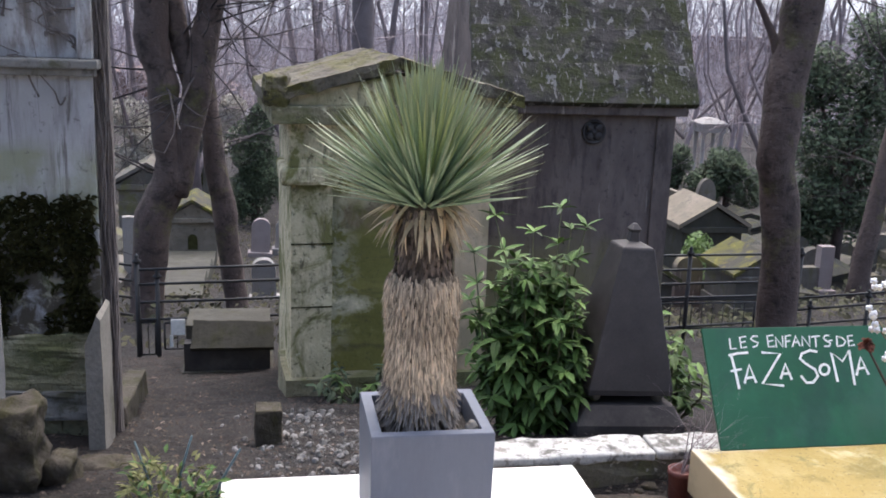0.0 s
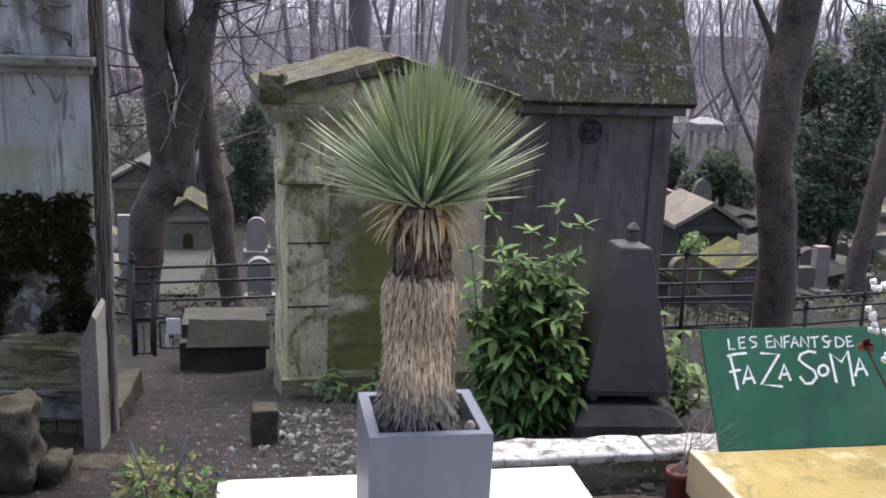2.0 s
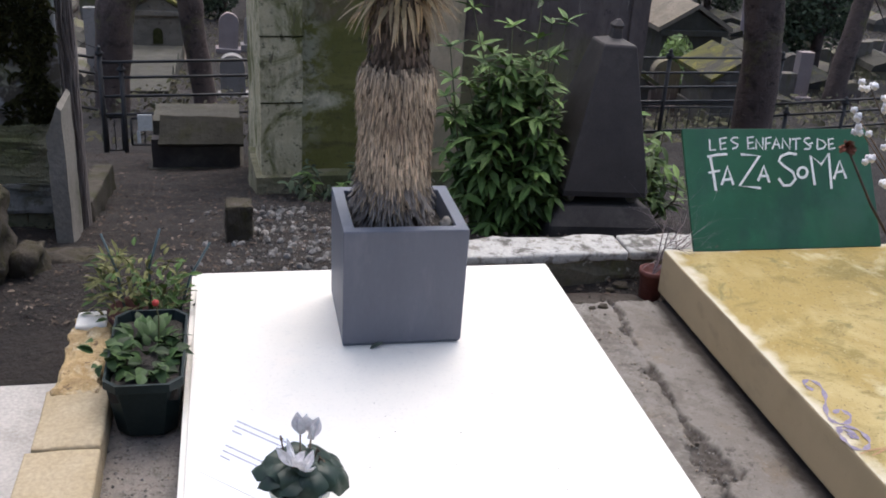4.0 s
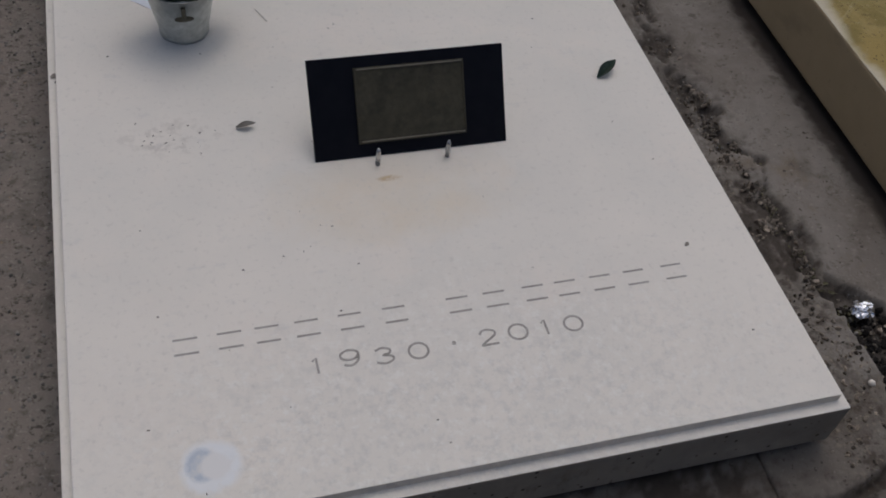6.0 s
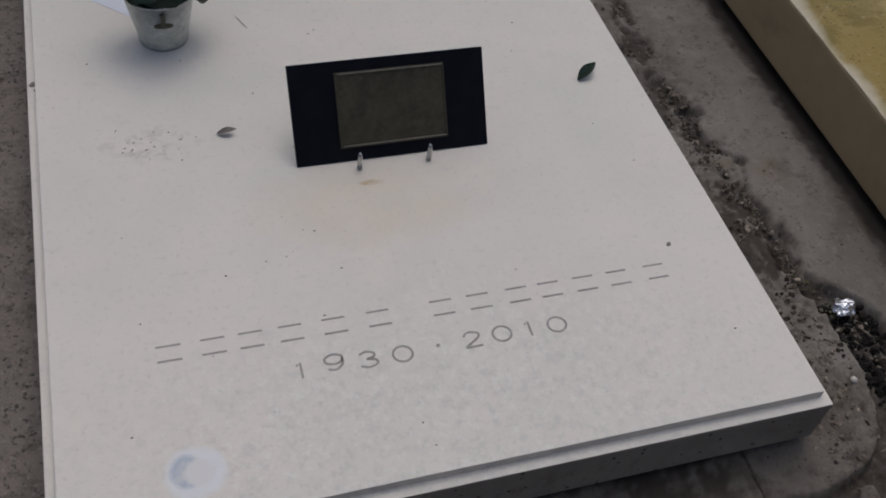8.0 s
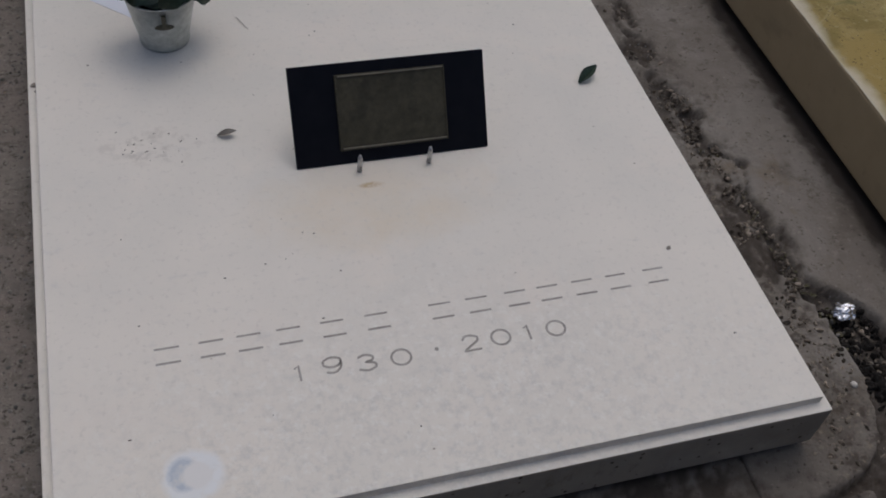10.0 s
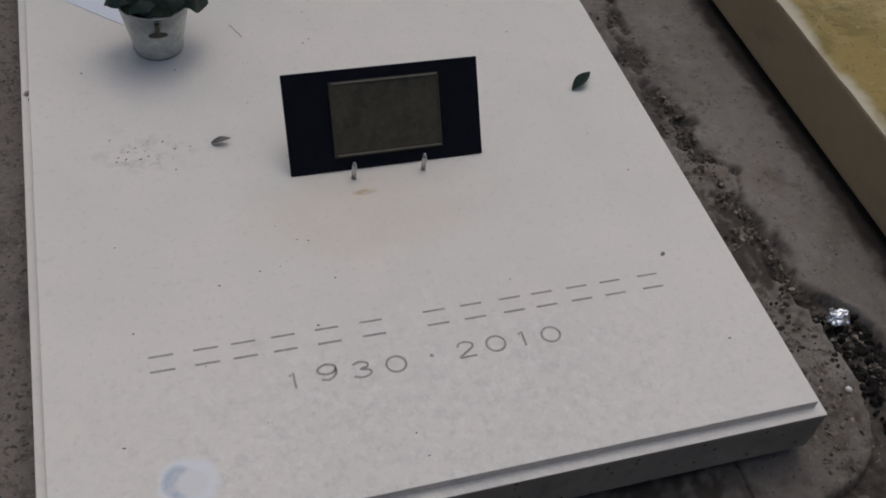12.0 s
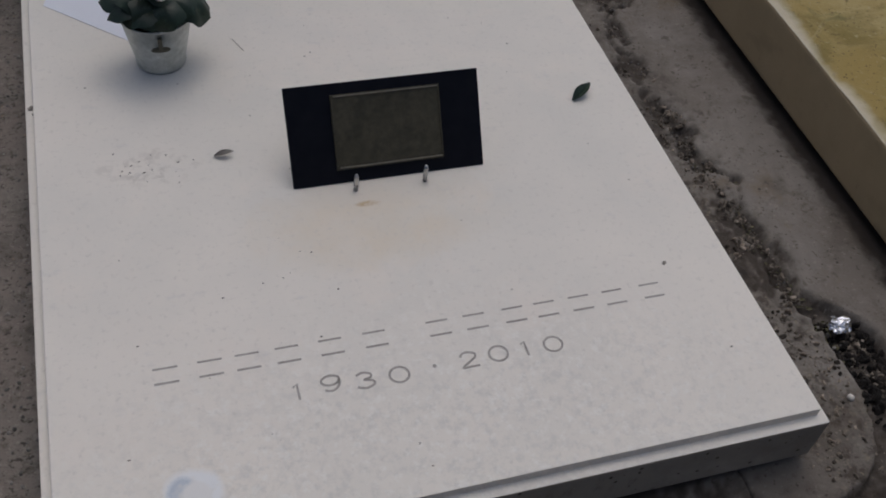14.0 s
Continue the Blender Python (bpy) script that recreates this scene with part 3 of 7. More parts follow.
M_TUB = mat("dark_green_plastic", (0.009, 0.017, 0.017), (0.014, 0.024, 0.023), 14, rough=0.55, bump=0.05, spec=0.25)
M_RED = mat("red_bud", (0.45, 0.04, 0.03), (0.35, 0.03, 0.03), 30, rough=0.6, bump=0)
M_DRYROSE = mat("dried_rose", (0.15, 0.05, 0.03), (0.22, 0.085, 0.05), 40, rough=0.9, vary=0.3, bump=0)
M_MARKER = mat("violet_marker", (0.205, 0.170, 0.235), (0.270, 0.230, 0.290), 60, rough=0.8, bump=0)
M_MARKRED = mat("brown_marker", (0.34, 0.19, 0.09), (0.40, 0.24, 0.12), 60, rough=0.8, bump=0)


# ---- mesh helpers ----
def link(name, data, material, parent=None, label=""):
    ob = new(name, data)
    if material and not data.materials:
        data.materials.append(material)
    if parent:
        ob.parent = parent
    if label:
        ob["label"] = label
    return ob


def part(name, bm, material, parent=None, label="", smooth=False):
    data = bpy.data.meshes.new(name)
    bm.normal_update()
    bm.to_mesh(data)
    bm.free()
    if smooth:
        data.polygons.foreach_set("use_smooth", [True] * len(data.polygons))
    return link(name, data, material, parent, label)


def raw(name, verts, faces, material, parent=None, label="", smooth=False):
    data = bpy.data.meshes.new(name)
    data.from_pydata(verts, [], faces)
    if smooth:
        data.polygons.foreach_set("use_smooth", [True] * len(data.polygons))
    return link(name, data, material, parent, label)


def thing(name, label, category, m=None, group="", kind=""):
    ob = new(name)
    ob.empty_display_size = 0.1
    if m is not None:
        ob.matrix_world = m
    return tagged(ob, label, category, group, kind)


def box(x0, x1, y0, y1, z0, z1, bevel=0.0, seg=2, bm=None):
    own = bm is None
    b = bmesh.new()
    bmesh.ops.create_cube(b, size=1.0, matrix=Matrix.Translation(((x0 + x1) / 2, (y0 + y1) / 2, (z0 + z1) / 2)) @ Matrix.Diagonal((x1 - x0, y1 - y0, z1 - z0, 1)))
    if bevel:
        bmesh.ops.bevel(b, geom=list(b.edges), offset=bevel, segments=seg, affect="EDGES", profile=0.6)
    if own:
        return b
    tmp = bpy.data.meshes.new("tmp")
    b.to_mesh(tmp)
    bm.from_mesh(tmp)
    bpy.data.meshes.remove(tmp)
    b.free()
    return bm


def rough(bm, amp, freq, cut=0.06, cuts=None):
    """Cuts a block into a grid and wears its faces and edges unevenly."""
    long = [e for e in bm.edges if e.calc_length() > cut]
    if cuts is None:
        for _ in range(4):
            long = [e for e in bm.edges if e.calc_length() > cut]
            if not long or len(bm.edges) > 9000:
                break
            bmesh.ops.subdivide_edges(bm, edges=long, cuts=1, use_grid_fill=True)
    bm.normal_update()
    for v in bm.verts:
        n = noise.noise(v.co * freq) + 0.5 * noise.noise(v.co * freq * 2.7)
        v.co += v.normal * n * amp
    return bm


def prism(points, y0, y1):
    """A solid from an outline in x and z, from y0 to y1."""
    bm = bmesh.new()
    a = [bm.verts.new((x, y0, z)) for x, z in points]
    b = [bm.verts.new((x, y1, z)) for x, z in points]
    bm.faces.new(a)
    bm.faces.new(b[::-1])
    n = len(points)
    for i in range(n):
        bm.faces.new((a[(i + 1) % n], a[i], b[i], b[(i + 1) % n]))
    bmesh.ops.recalc_face_normals(bm, faces=list(bm.faces))
    return bm


def lathe(profile, sides=32):
    bm = bmesh.new()
    rings = []
    for r, z in profile:
        rings.append([bm.verts.new((r * math.cos(2 * math.pi * i / sides), r * math.sin(2 * math.pi * i / sides), z)) for i in range(sides)])
    for a, b in zip(rings, rings[1:]):
        for i in range(sides):
            bm.faces.new((a[i], a[(i + 1) % sides], b[(i + 1) % sides], b[i]))
    bm.faces.new(rings[0][::-1])
    bm.faces.new(rings[-1])
    return bm


def frustum(profile, chamfer=0.0):
    """A square solid whose half-width follows the profile (half width in x, in y, z)."""
    bm = bmesh.new()
    rings = []
    for hx, hy, z in profile:
        c = min(chamfer, hx * 0.6, hy * 0.6)
        ring = [(-hx + c, -hy), (hx - c, -hy), (hx, -hy + c), (hx, hy - c), (hx - c, hy), (-hx + c, hy), (-hx, hy - c), (-hx, -hy + c)] if c else [(-hx, -hy), (hx, -hy), (hx, hy), (-hx, hy)]
        rings.append([bm.verts.new((x, y, z)) for x, y in ring])
    n = len(rings[0])
    for a, b in zip(rings, rings[1:]):
        for i in range(n):
            bm.faces.new((a[i], a[(i + 1) % n], b[(i + 1) % n], b[i]))
    bm.faces.new(rings[0][::-1])
    bm.faces.new(rings[-1])
    return bm


def tube(V, F, pts, radii, sides=6):
    pts = [Vector(p) for p in pts]
    start = len(V)
    for i, p in enumerate(pts):
        d = (pts[min(i + 1, len(pts) - 1)] - pts[max(i - 1, 0)]).normalized()
        u = d.cross(Vector((0.31, 0.95, 0.05))).normalized()
        w = d.cross(u)
        for k in range(sides):
            a = 2 * math.pi * k / sides
            V.append(tuple(p + (u * math.cos(a) + w * math.sin(a)) * radii[i]))
    for i in range(len(pts) - 1):
        for k in range(sides):
            a, b = start + i * sides + k, start + i * sides + (k + 1) % sides
            F.append((a, b, b + sides, a + sides))
    F.append(tuple(range(start + sides - 1, start - 1, -1)))
    F.append(tuple(range(len(V) - sides, len(V))))


def rod(name, pts, radius, material, parent, sides=8, label=""):
    V, F = [], []
    tube(V, F, pts, [radius] * len(pts) if isinstance(radius, float) else radius, sides)
    return raw(name, V, F, material, parent, label, True)


def leaf_data(name, length, width, bend, material, fold=0.25, steps=4):
    """A pointed leaf along +x from the origin, folded along its rib and bent downwards."""
    V, F = [], []
    for i in range(steps + 1):
        s = i / steps
        w = width * math.sin(math.pi * min(max(s, 0.04), 0.97)) ** 0.8 * (1 - 0.25 * s) / 2
        z = -bend * s * s * length
        V += [(s * length, -w, z + w * fold), (s * length, 0, z), (s * length, w, z + w * fold)]
    for i in range(steps):
        a = 3 * i
        F += [(a, a + 3, a + 4, a + 1), (a + 1, a + 4, a + 5, a + 2)]
    data = bpy.data.meshes.new(name)
    data.from_pydata(V, [], F)
    data.materials.append(material)
    return data


def blade_data(name, length, width, bend, material, steps=5):
    """A stiff narrow blade along +x with a keel below."""
    V, F = [], []
    for i in range(steps + 1):
        s = i / steps
        w = width * (1 - s ** 2.2) * (0.75 + 0.6 * s * (1 - s)) / 2 + 0.0004
        z = -bend * s * s * length
        V += [(s * length, -w, z), (s * length, 0, z - w * 0.5), (s * length, w, z)]
    for i in range(steps):
        a = 3 * i
        F += [(a, a + 3, a + 4, a + 1), (a + 1, a + 4, a + 5, a + 2), (a, a + 2, a + 5, a + 3)]
    data = bpy.data.meshes.new(name)
    data.from_pydata(V, [], F)
    data.materials.append(material)
    tip = [max(0.0, min(1.0, (i // 3 / steps - 0.5) * 1.6)) for i in range(len(V))]
    data.attributes.new("tip", "FLOAT", "POINT").data.foreach_set("value", tip)
    return data


def aim(p, d, roll=0.0):
    """The pose that lays local +x along d, with local +z as far up as it can be."""
    x = Vector(d).normalized()
    up = Vector((0, 0, 1)) if abs(x.z) < 0.97 else Vector((0, 1, 0))
    y = up.cross(x).normalized()
    z = x.cross(y)
    m = Matrix((x, y, z)).transposed().to_4x4()
    return Matrix.Translation(p) @ m @ Matrix.Rotation(roll, 4, "X")


def place(name, data, m, parent, label=""):
    ob = new(name, data)
    ob.parent = parent
    ob.matrix_world = m
    if label:
        ob["label"] = label
    return ob


def joined(name, items, parent, material, kind=""):
    """Many small pieces (mesh data, pose) as one mesh."""
    V, F, T = [], [], []
    cache = {}
    for data, m in items:
        if data.name not in cache:
            at = data.attributes.get("tip")
            cache[data.name] = ([v.co.copy() for v in data.vertices], [tuple(p.vertices) for p in data.polygons], [d.value for d in at.data] if at else [0.0] * len(data.vertices))
        vs, fs, ts = cache[data.name]
        T += ts
        o = len(V)
        V += [tuple(m @ v) for v in vs]
        F += [tuple(i + o for i in f) for f in fs]
    ob = raw(name, V, F, material, parent)
    ob.data.attributes.new("tip", "FLOAT", "POINT").data.foreach_set("value", T)
    if kind:
        ob["kind"] = kind
    return ob


R = random.Random(7)


# ---- ground ----
def ground_z(x, y):
    if y < 2.3:
        z = 0.15
    elif y < 7.5:
        z = 0.15 - 0.25 * (y - 2.3)
    elif y < 16:
        z = -1.15 - 0.15 * (y - 7.5)
    else:
        z = -2.425 - 0.03 * min(y - 16, 40)
    near = 1.0 if y > 2.0 else 0.15
    if abs(y) < 30 and abs(x) < 20:
        z += near * (0.035 * noise.noise(Vector((x * 1.1, y * 1.1, 0))) + 0.018 * noise.noise(Vector((x * 4, y * 4, 3))) + 0.010 * noise.noise(Vector((x * 11, y * 11, 5))))
    return z


def axis(parts):
    out = []
    for a, b, n in parts:
        out += [a + (b - a) * i / n for i in range(n)]
    return out + [parts[-1][1]]


gx = axis([(-900, -60, 6), (-60, -6, 12), (-6, -2.2, 12), (-2.2, 2.6, 110), (2.6, 8, 24), (8, 80, 16), (80, 900, 6)])
gy = axis([(-900, -20, 5), (-20, -1, 8), (-1, 1.9, 12), (1.9, 7.0, 120), (7, 18, 40), (18, 60, 14), (60, 1500, 8)])
V = [(x, y, ground_z(x, y)) for y in gy for x in gx]
F = [(j * len(gx) + i, j * len(gx) + i + 1, (j + 1) * len(gx) + i + 1, (j + 1) * len(gx) + i) for j in range(len(gy) - 1) for i in range(len(gx) - 1)]
ground = tagged(raw("ground", V, F, M_SOIL, smooth=True), "dark soil littered with dead leaves sloping down", "ground", kind="structure")

# cracked cement between the two tombs
CRACK = [(0.70, 2.05), (0.68, 1.75), (0.66, 1.43), (0.650, 1.30), (0.645, 1.20), (0.660, 1.12), (0.646, 1.05), (0.600, 0.95), (0.612, 0.87), (0.600, 0.75), (0.622, 0.66),
         (0.618, 0.59), (0.668, 0.54), (0.640, 0.40), (0.650, 0.26), (0.655, 0.17)]
HOLLOWS = [(0.660, 1.125, 0.048, 0.062), (0.626, 1.00, 0.018, 0.05), (0.612, 0.875, 0.030, 0.038), (0.648, 1.22, 0.016, 0.05), (0.602, 0.74, 0.018, 0.05), (0.625, 0.668, 0.028, 0.012),
           (0.623, 0.580, 0.016, 0.010), (0.670, 0.537, 0.012, 0.010), (0.628, 0.374, 0.012, 0.012), (0.640, 0.46, 0.008, 0.014), (0.58, 0.33, 0.008, 0.008)]


def apron(x, y):
    """Metres outside the cement apron that rounds the slab's front corner."""
    if y > 0.09:
        return x - 0.648
    r = math.hypot(max(0.0, x - 0.47) / 0.178, (0.09 - y) / 0.165)
    return (r - 1) * 0.17


def crack_near(x, y):
    best = 9.0
    for (ax, ay), (bx, by) in zip(CRACK, CRACK[1:]):
        dx, dy = bx - ax, by - ay
        t = max(0.0, min(1.0, ((x - ax) * dx + (y - ay) * dy) / (dx * dx + dy * dy)))
        best = min(best, math.hypot(x - ax - t * dx, y - ay - t * dy))
    return best


def cement_sheet(name, x0, x1, y0, y1, step, label, cracked=True, material=M_CEMENT):
    nx, ny = round((x1 - x0) / step), round((y1 - y0) / step)
    V, D = [], []
    for j in range(ny + 1):
        for i in range(nx + 1):
            x, y = x0 + (x1 - x0) * i / nx, y0 + (y1 - y0) * j / ny
            p = Vector((x * 9, y * 9, 1.3))
            z = 0.188 + 0.004 * noise.noise(p) + 0.002 * noise.noise(p * 4)
            d = 0.0
            if cracked:
                fb = noise.noise(p * 1.3) * 0.4 + noise.noise(p * 3.1) * 0.45 + noise.noise(p * 8) * 0.35 + noise.noise(p * 19) * 0.25
                gap = 0.006 + 0.026 * max(0.0, noise.noise(Vector((3, y * 7, 7))) + 0.2)
                g = (1.0 - crack_near(x + 0.010 * noise.noise(p * 2.6), y) / gap + fb * 1.9) * 1.6 if y > 0.2 else 0.0
                for hx, hy, rx, ry in HOLLOWS:
                    q = math.hypot((x - hx) / rx, (y - hy) / ry) / 1.18
                    if q < 3:
                        g = max(g, (1.0 - q + 1.15 * fb) * 3.0)
                out = apron(x, y) + 0.008 * noise.noise(p * 2) + 0.004 * noise.noise(p * 6)
                if y < 0.30:
                    width = 0.100 + 0.03 * noise.noise(p * 0.8) if x > 0.56 else 0.030 + 0.02 * noise.noise(p)
                    width *= min(1.0, (0.30 - y) / 0.12)
                    g = max(g, min(out / 0.004, (width - out) / 0.012 + fb) * (1.0 if width > 0.004 else 0.0))
                g = max(0.0, min(1.0, g))
                soil = noise.noise(p * 0.55 + Vector((4, 0, 0))) + 0.6 * noise.noise(p * 5) + 0.5 * noise.noise(p * 12)
                worn = max(0.0, min(1.0, (soil + 0.10) * 2.2)) * max(0.0, min(1.0, (0.675 + 0.05 * fb - x) / 0.04)) * max(0.45, min(1.0, (0.95 - y) / 0.3))
                worn = max(worn, max(0.0, min(1.0, (fb - 0.55) * 5)) * 0.7)
                if y < 0.1:
                    worn = max(worn, 0.25 + 0.55 * max(0.0, min(1.0, (soil + 0.25) * 1.6)))
                z -= (0.013 if y > 0.25 else 0.022) * g + 0.004 * worn + 0.006 * g * noise.noise(p * 14) + 0.004 * max(g, worn) * noise.noise(p * 31)
                wall = max(0.0, min(1.0, (x - 0.800 + 0.022 * fb) / 0.035))
                d = max(g * (0.80 + 0.35 * noise.noise(p * 9)), 0.95 * wall, 0.88 * worn)
                end = max(0.0, min(1.0, (y - 1.905 + 0.035 * fb) / 0.02))
                d = max(0.0, min(1.0, d), 0.9 * end)
                z -= 0.01 * wall + 0.03 * end
            V.append((x, y, z))
            D.append(d)
    n = nx + 1
    F = [(j * n + i, j * n + i + 1, (j + 1) * n + i + 1, (j + 1) * n + i) for j in range(ny) for i in range(nx)]
    edge = [i for i in range(n)] + [j * n + nx for j in range(1, ny + 1)] + [ny * n + i for i in range(nx - 1, -1, -1)] + [j * n for j in range(ny - 1, 0, -1)]
    o = len(V)
    for e in edge:
        V.append((V[e][0], V[e][1], 0.10))
        D.append(0.5)
    for k in range(len(edge)):
        k2 = (k + 1) % len(edge)
        F.append((edge[k], o + k, o + k2, edge[k2]))
    ob = raw(name, V, F, material, smooth=True)
    at = ob.data.attributes.new("dirt", "FLOAT", "POINT")
    at.data.foreach_set("value", D)
    return tagged(ob, label, "pavement", kind="structure")


cement_sheet("pavement", 0.40, 1.0, -0.55, 2.03, 0.005, "worn grey cement strip with a dirt-filled crack")
cement_sheet("pavement_front", -0.95, 0.397, -0.55, 0.12, 0.008, "worn grey cement in front of a tomb")
cement_sheet("pavement_side", -0.69, -0.40, 0.123, 1.85, 0.012, "grey exposed aggregate cement strip", False, M_AGG)

peb, crumbs = [], []
pb = bmesh.new()
bmesh.ops.create_icosphere(pb, subdivisions=1, radius=1.0)
pebble = bpy.data.meshes.new("pebble")
pb.to_mesh(pebble)
pb.free()
for _ in range(900):
    x, y = R.uniform(-0.685, -0.50), R.uniform(-0.2, 1.8)
    s = R.uniform(0.0012, 0.0038)
    peb.append((pebble, pose(x, y, 0.188, R.uniform(0, 90), R.uniform(0, 90), R.uniform(0, 360)) @ Matrix.Diagonal((s * R.uniform(0.8, 1.5), s, s * 0.8, 1))))
for _ in range(260):
    k = R.randrange(len(CRACK) - 1)
    t = R.random()
    x = CRACK[k][0] + (CRACK[k + 1][0] - CRACK[k][0]) * t + R.gauss(0, 0.022)
    y = CRACK[k][1] + (CRACK[k + 1][1] - CRACK[k][1]) * t + R.gauss(0, 0.012)
    s = R.uniform(0.001, 0.0036)
    peb.append((pebble, pose(x, y, 0.179, R.uniform(0, 90), R.uniform(0, 90), R.uniform(0, 360)) @ Matrix.Diagonal((s * R.uniform(0.8, 1.6), s, s * 0.8, 1))))
lump = bpy.data.meshes.new("lump")
pb = bmesh.new()
bmesh.ops.create_icosphere(pb, subdivisions=2, radius=1.0)
for v in pb.verts:
    v.co *= 1 + 0.45 * noise.noise(v.co * 1.6)
pb.to_mesh(lump)
pb.free()
for _ in range(4200):
    y = R.uniform(-0.12, 0.75) if R.random() < 0.75 else R.uniform(0.75, 1.95)
    x = R.uniform(0.505, 0.645) if R.random() < 0.5 else (0.70 + R.gauss(0, 0.025) if y < 0.2 else 0.63 + R.gauss(0, 0.02))
    if noise.noise(Vector((x * 16, y * 16, 3))) < -0.05:
        continue
    s = 0.0007 + 0.0040 * R.random() ** 4
    crumbs.append((lump, pose(x, y, 0.1865 if x < 0.645 else 0.170, R.uniform(0, 90), R.uniform(0, 90), R.uniform(0, 360)) @ Matrix.Diagonal((s * R.uniform(0.9, 1.7), s, s * 0.75, 1))))
# soil-dark clods, added to deepen the shadow on rubble in the ditch
clods = []
for _ in range(420):
    x, y = R.uniform(0.655, 0.745), R.uniform(-0.10, 0.22)
    if not 0.004 < apron(x, y) < 0.085:
        continue
    s = 0.002 + 0.0065 * R.random() ** 2
    clods.append((lump, pose(x, y, 0.169, R.uniform(0, 90), R.uniform(0, 90), R.uniform(0, 360)) @ Matrix.Diagonal((s * R.uniform(0.9, 1.6), s, s * 0.8, 1))))
tagged(joined("soil_clods", clods, None, M_SOIL), "dark soil clods deepening the shadow in a cement hollow", "soil", kind="stuff")
tagged(joined("cement_crumbs", crumbs, None, M_CRUMB), "crumbled brown cement grit beside the slab", "grit", kind="stuff")
tagged(joined("gravel", peb, None, M_PEBBLE), "small grey stones and grit on the cement", "gravel", kind="stuff")

# ---- the white tomb ----
tomb = thing("tomb_slab", "pale limestone ledger slab with a rebated edge and engraved lettering", "tomb")
# recessed plinth in a dark stone that deepens the shade below the overhang
part("plinth", rough(box(-0.440, 0.440, 0.07, 1.9, 0.12, 0.205), 0.003, 9, 0.1), M_RUBBLE, tomb, "plinth darkened for the shade under the slab")
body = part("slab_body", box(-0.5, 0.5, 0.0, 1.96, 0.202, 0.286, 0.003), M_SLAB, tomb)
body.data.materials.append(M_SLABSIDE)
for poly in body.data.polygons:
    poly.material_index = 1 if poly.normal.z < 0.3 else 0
part("raised_panel", box(-0.486, 0.488, 0.015, 1.945, 0.284, 0.300, 0.0018), M_SLAB, tomb)


# two short engraved bars for each sign of the name line
NAME_X = [-0.342, -0.286, -0.238, -0.186, -0.128, -0.068, 0.021, 0.074, 0.131, 0.179, 0.232, 0.284, 0.343]
for x in NAME_X:
    part("engraved_bar", box(x - 0.0155, x + 0.0155, 0.2408, 0.2438, 0.2996, 0.3004), M_ENGRAVE, tomb)
    part("engraved_bar", box(x - 0.0155, x + 0.0155, 0.2638, 0.2666, 0.2996, 0.3004), M_ENGRAVE, tomb)
DIGITS = {"0": [(0.5 + 0.5 * math.sin(a), 0.5 + 0.5 * math.cos(a)) for a in [math.pi * k / 12 for k in range(25)]],
          "1": [(0.24, 0.80), (0.5, 0.99), (0.5, 0.5), (0.5, 0.0)],
          "2": [(0.08, 0.72), (0.22, 0.94), (0.52, 1.0), (0.86, 0.86), (0.84, 0.60), (0.46, 0.32), (0.06, 0.02), (0.5, 0.02), (0.96, 0.02)],
          "3": [(0.10, 0.86), (0.45, 1.0), (0.84, 0.86), (0.80, 0.62), (0.45, 0.54), (0.88, 0.42), (0.92, 0.16), (0.5, 0.0), (0.06, 0.14)],
          "9": [(0.95, 0.70), (0.80, 0.46), (0.45, 0.38), (0.10, 0.52), (0.08, 0.80), (0.45, 1.0), (0.85, 0.90), (0.95, 0.70), (0.88, 0.30), (0.55, 0.02), (0.15, 0.10)]}


def groove(name, pts, w, z, h, material, parent):
    """A cut line: a narrow sunk band with a floor of its own."""
    V, F = [], []
    for i, (x, y) in enumerate(pts):
        a, b = pts[max(i - 1, 0)], pts[min(i + 1, len(pts) - 1)]
        dx, dy = b[0] - a[0], b[1] - a[1]
        n = math.hypot(dx, dy) or 1
        ox, oy = -dy / n * w / 2, dx / n * w / 2
        V += [(x + ox, y + oy, z), (x - ox, y - oy, z), (x - ox, y - oy, z - h), (x + ox, y + oy, z - h)]
    for i in range(len(pts) - 1):
        for k in range(4):
            a, b = 4 * i + k, 4 * i + (k + 1) % 4
            F.append((a, b, b + 4, a + 4))
    return raw(name, V, F, material, parent)


def smooth_line(pts, n=6):
    out = []
    for i in range(len(pts) - 1):
        p0, p1, p2, p3 = pts[max(i - 1, 0)], pts[i], pts[i + 1], pts[min(i + 2, len(pts) - 1)]
        for k in range(n):
            t = k / n
            out.append(tuple(0.5 * (2 * b + (c - a) * t + (2 * a - 5 * b + 4 * c - d) * t * t + (3 * b - a - 3 * c + d) * t ** 3) for a, b, c, d in zip(p0, p1, p2, p3)))
    return out + [pts[-1]]


for ch, x, y in (("1", -0.184, 0.193), ("9", -0.141, 0.197), ("3", -0.097, 0.192), ("0", -0.051, 0.191), ("2", 0.046, 0.194), ("0", 0.088, 0.195), ("1", 0.128, 0.195), ("0", 0.167, 0.194)):
    wide, line = (0.026, DIGITS[ch]) if ch != "1" else (0.022, DIGITS[ch])
    pts = [(x + (u - 0.5) * wide, y + (v - 0.5) * 0.024) for u, v in (smooth_line(line, 4) if ch in "239" else line)]
    groove("digit", pts, 0.0031, 0.3004, 0.0008, M_ENGRAVE, tomb)
part("engraved_dot", lathe([(0.0028, 0.2996), (0.0028, 0.3005)], 12), M_ENGRAVE, tomb).location = (-0.002, 0.194, 0)


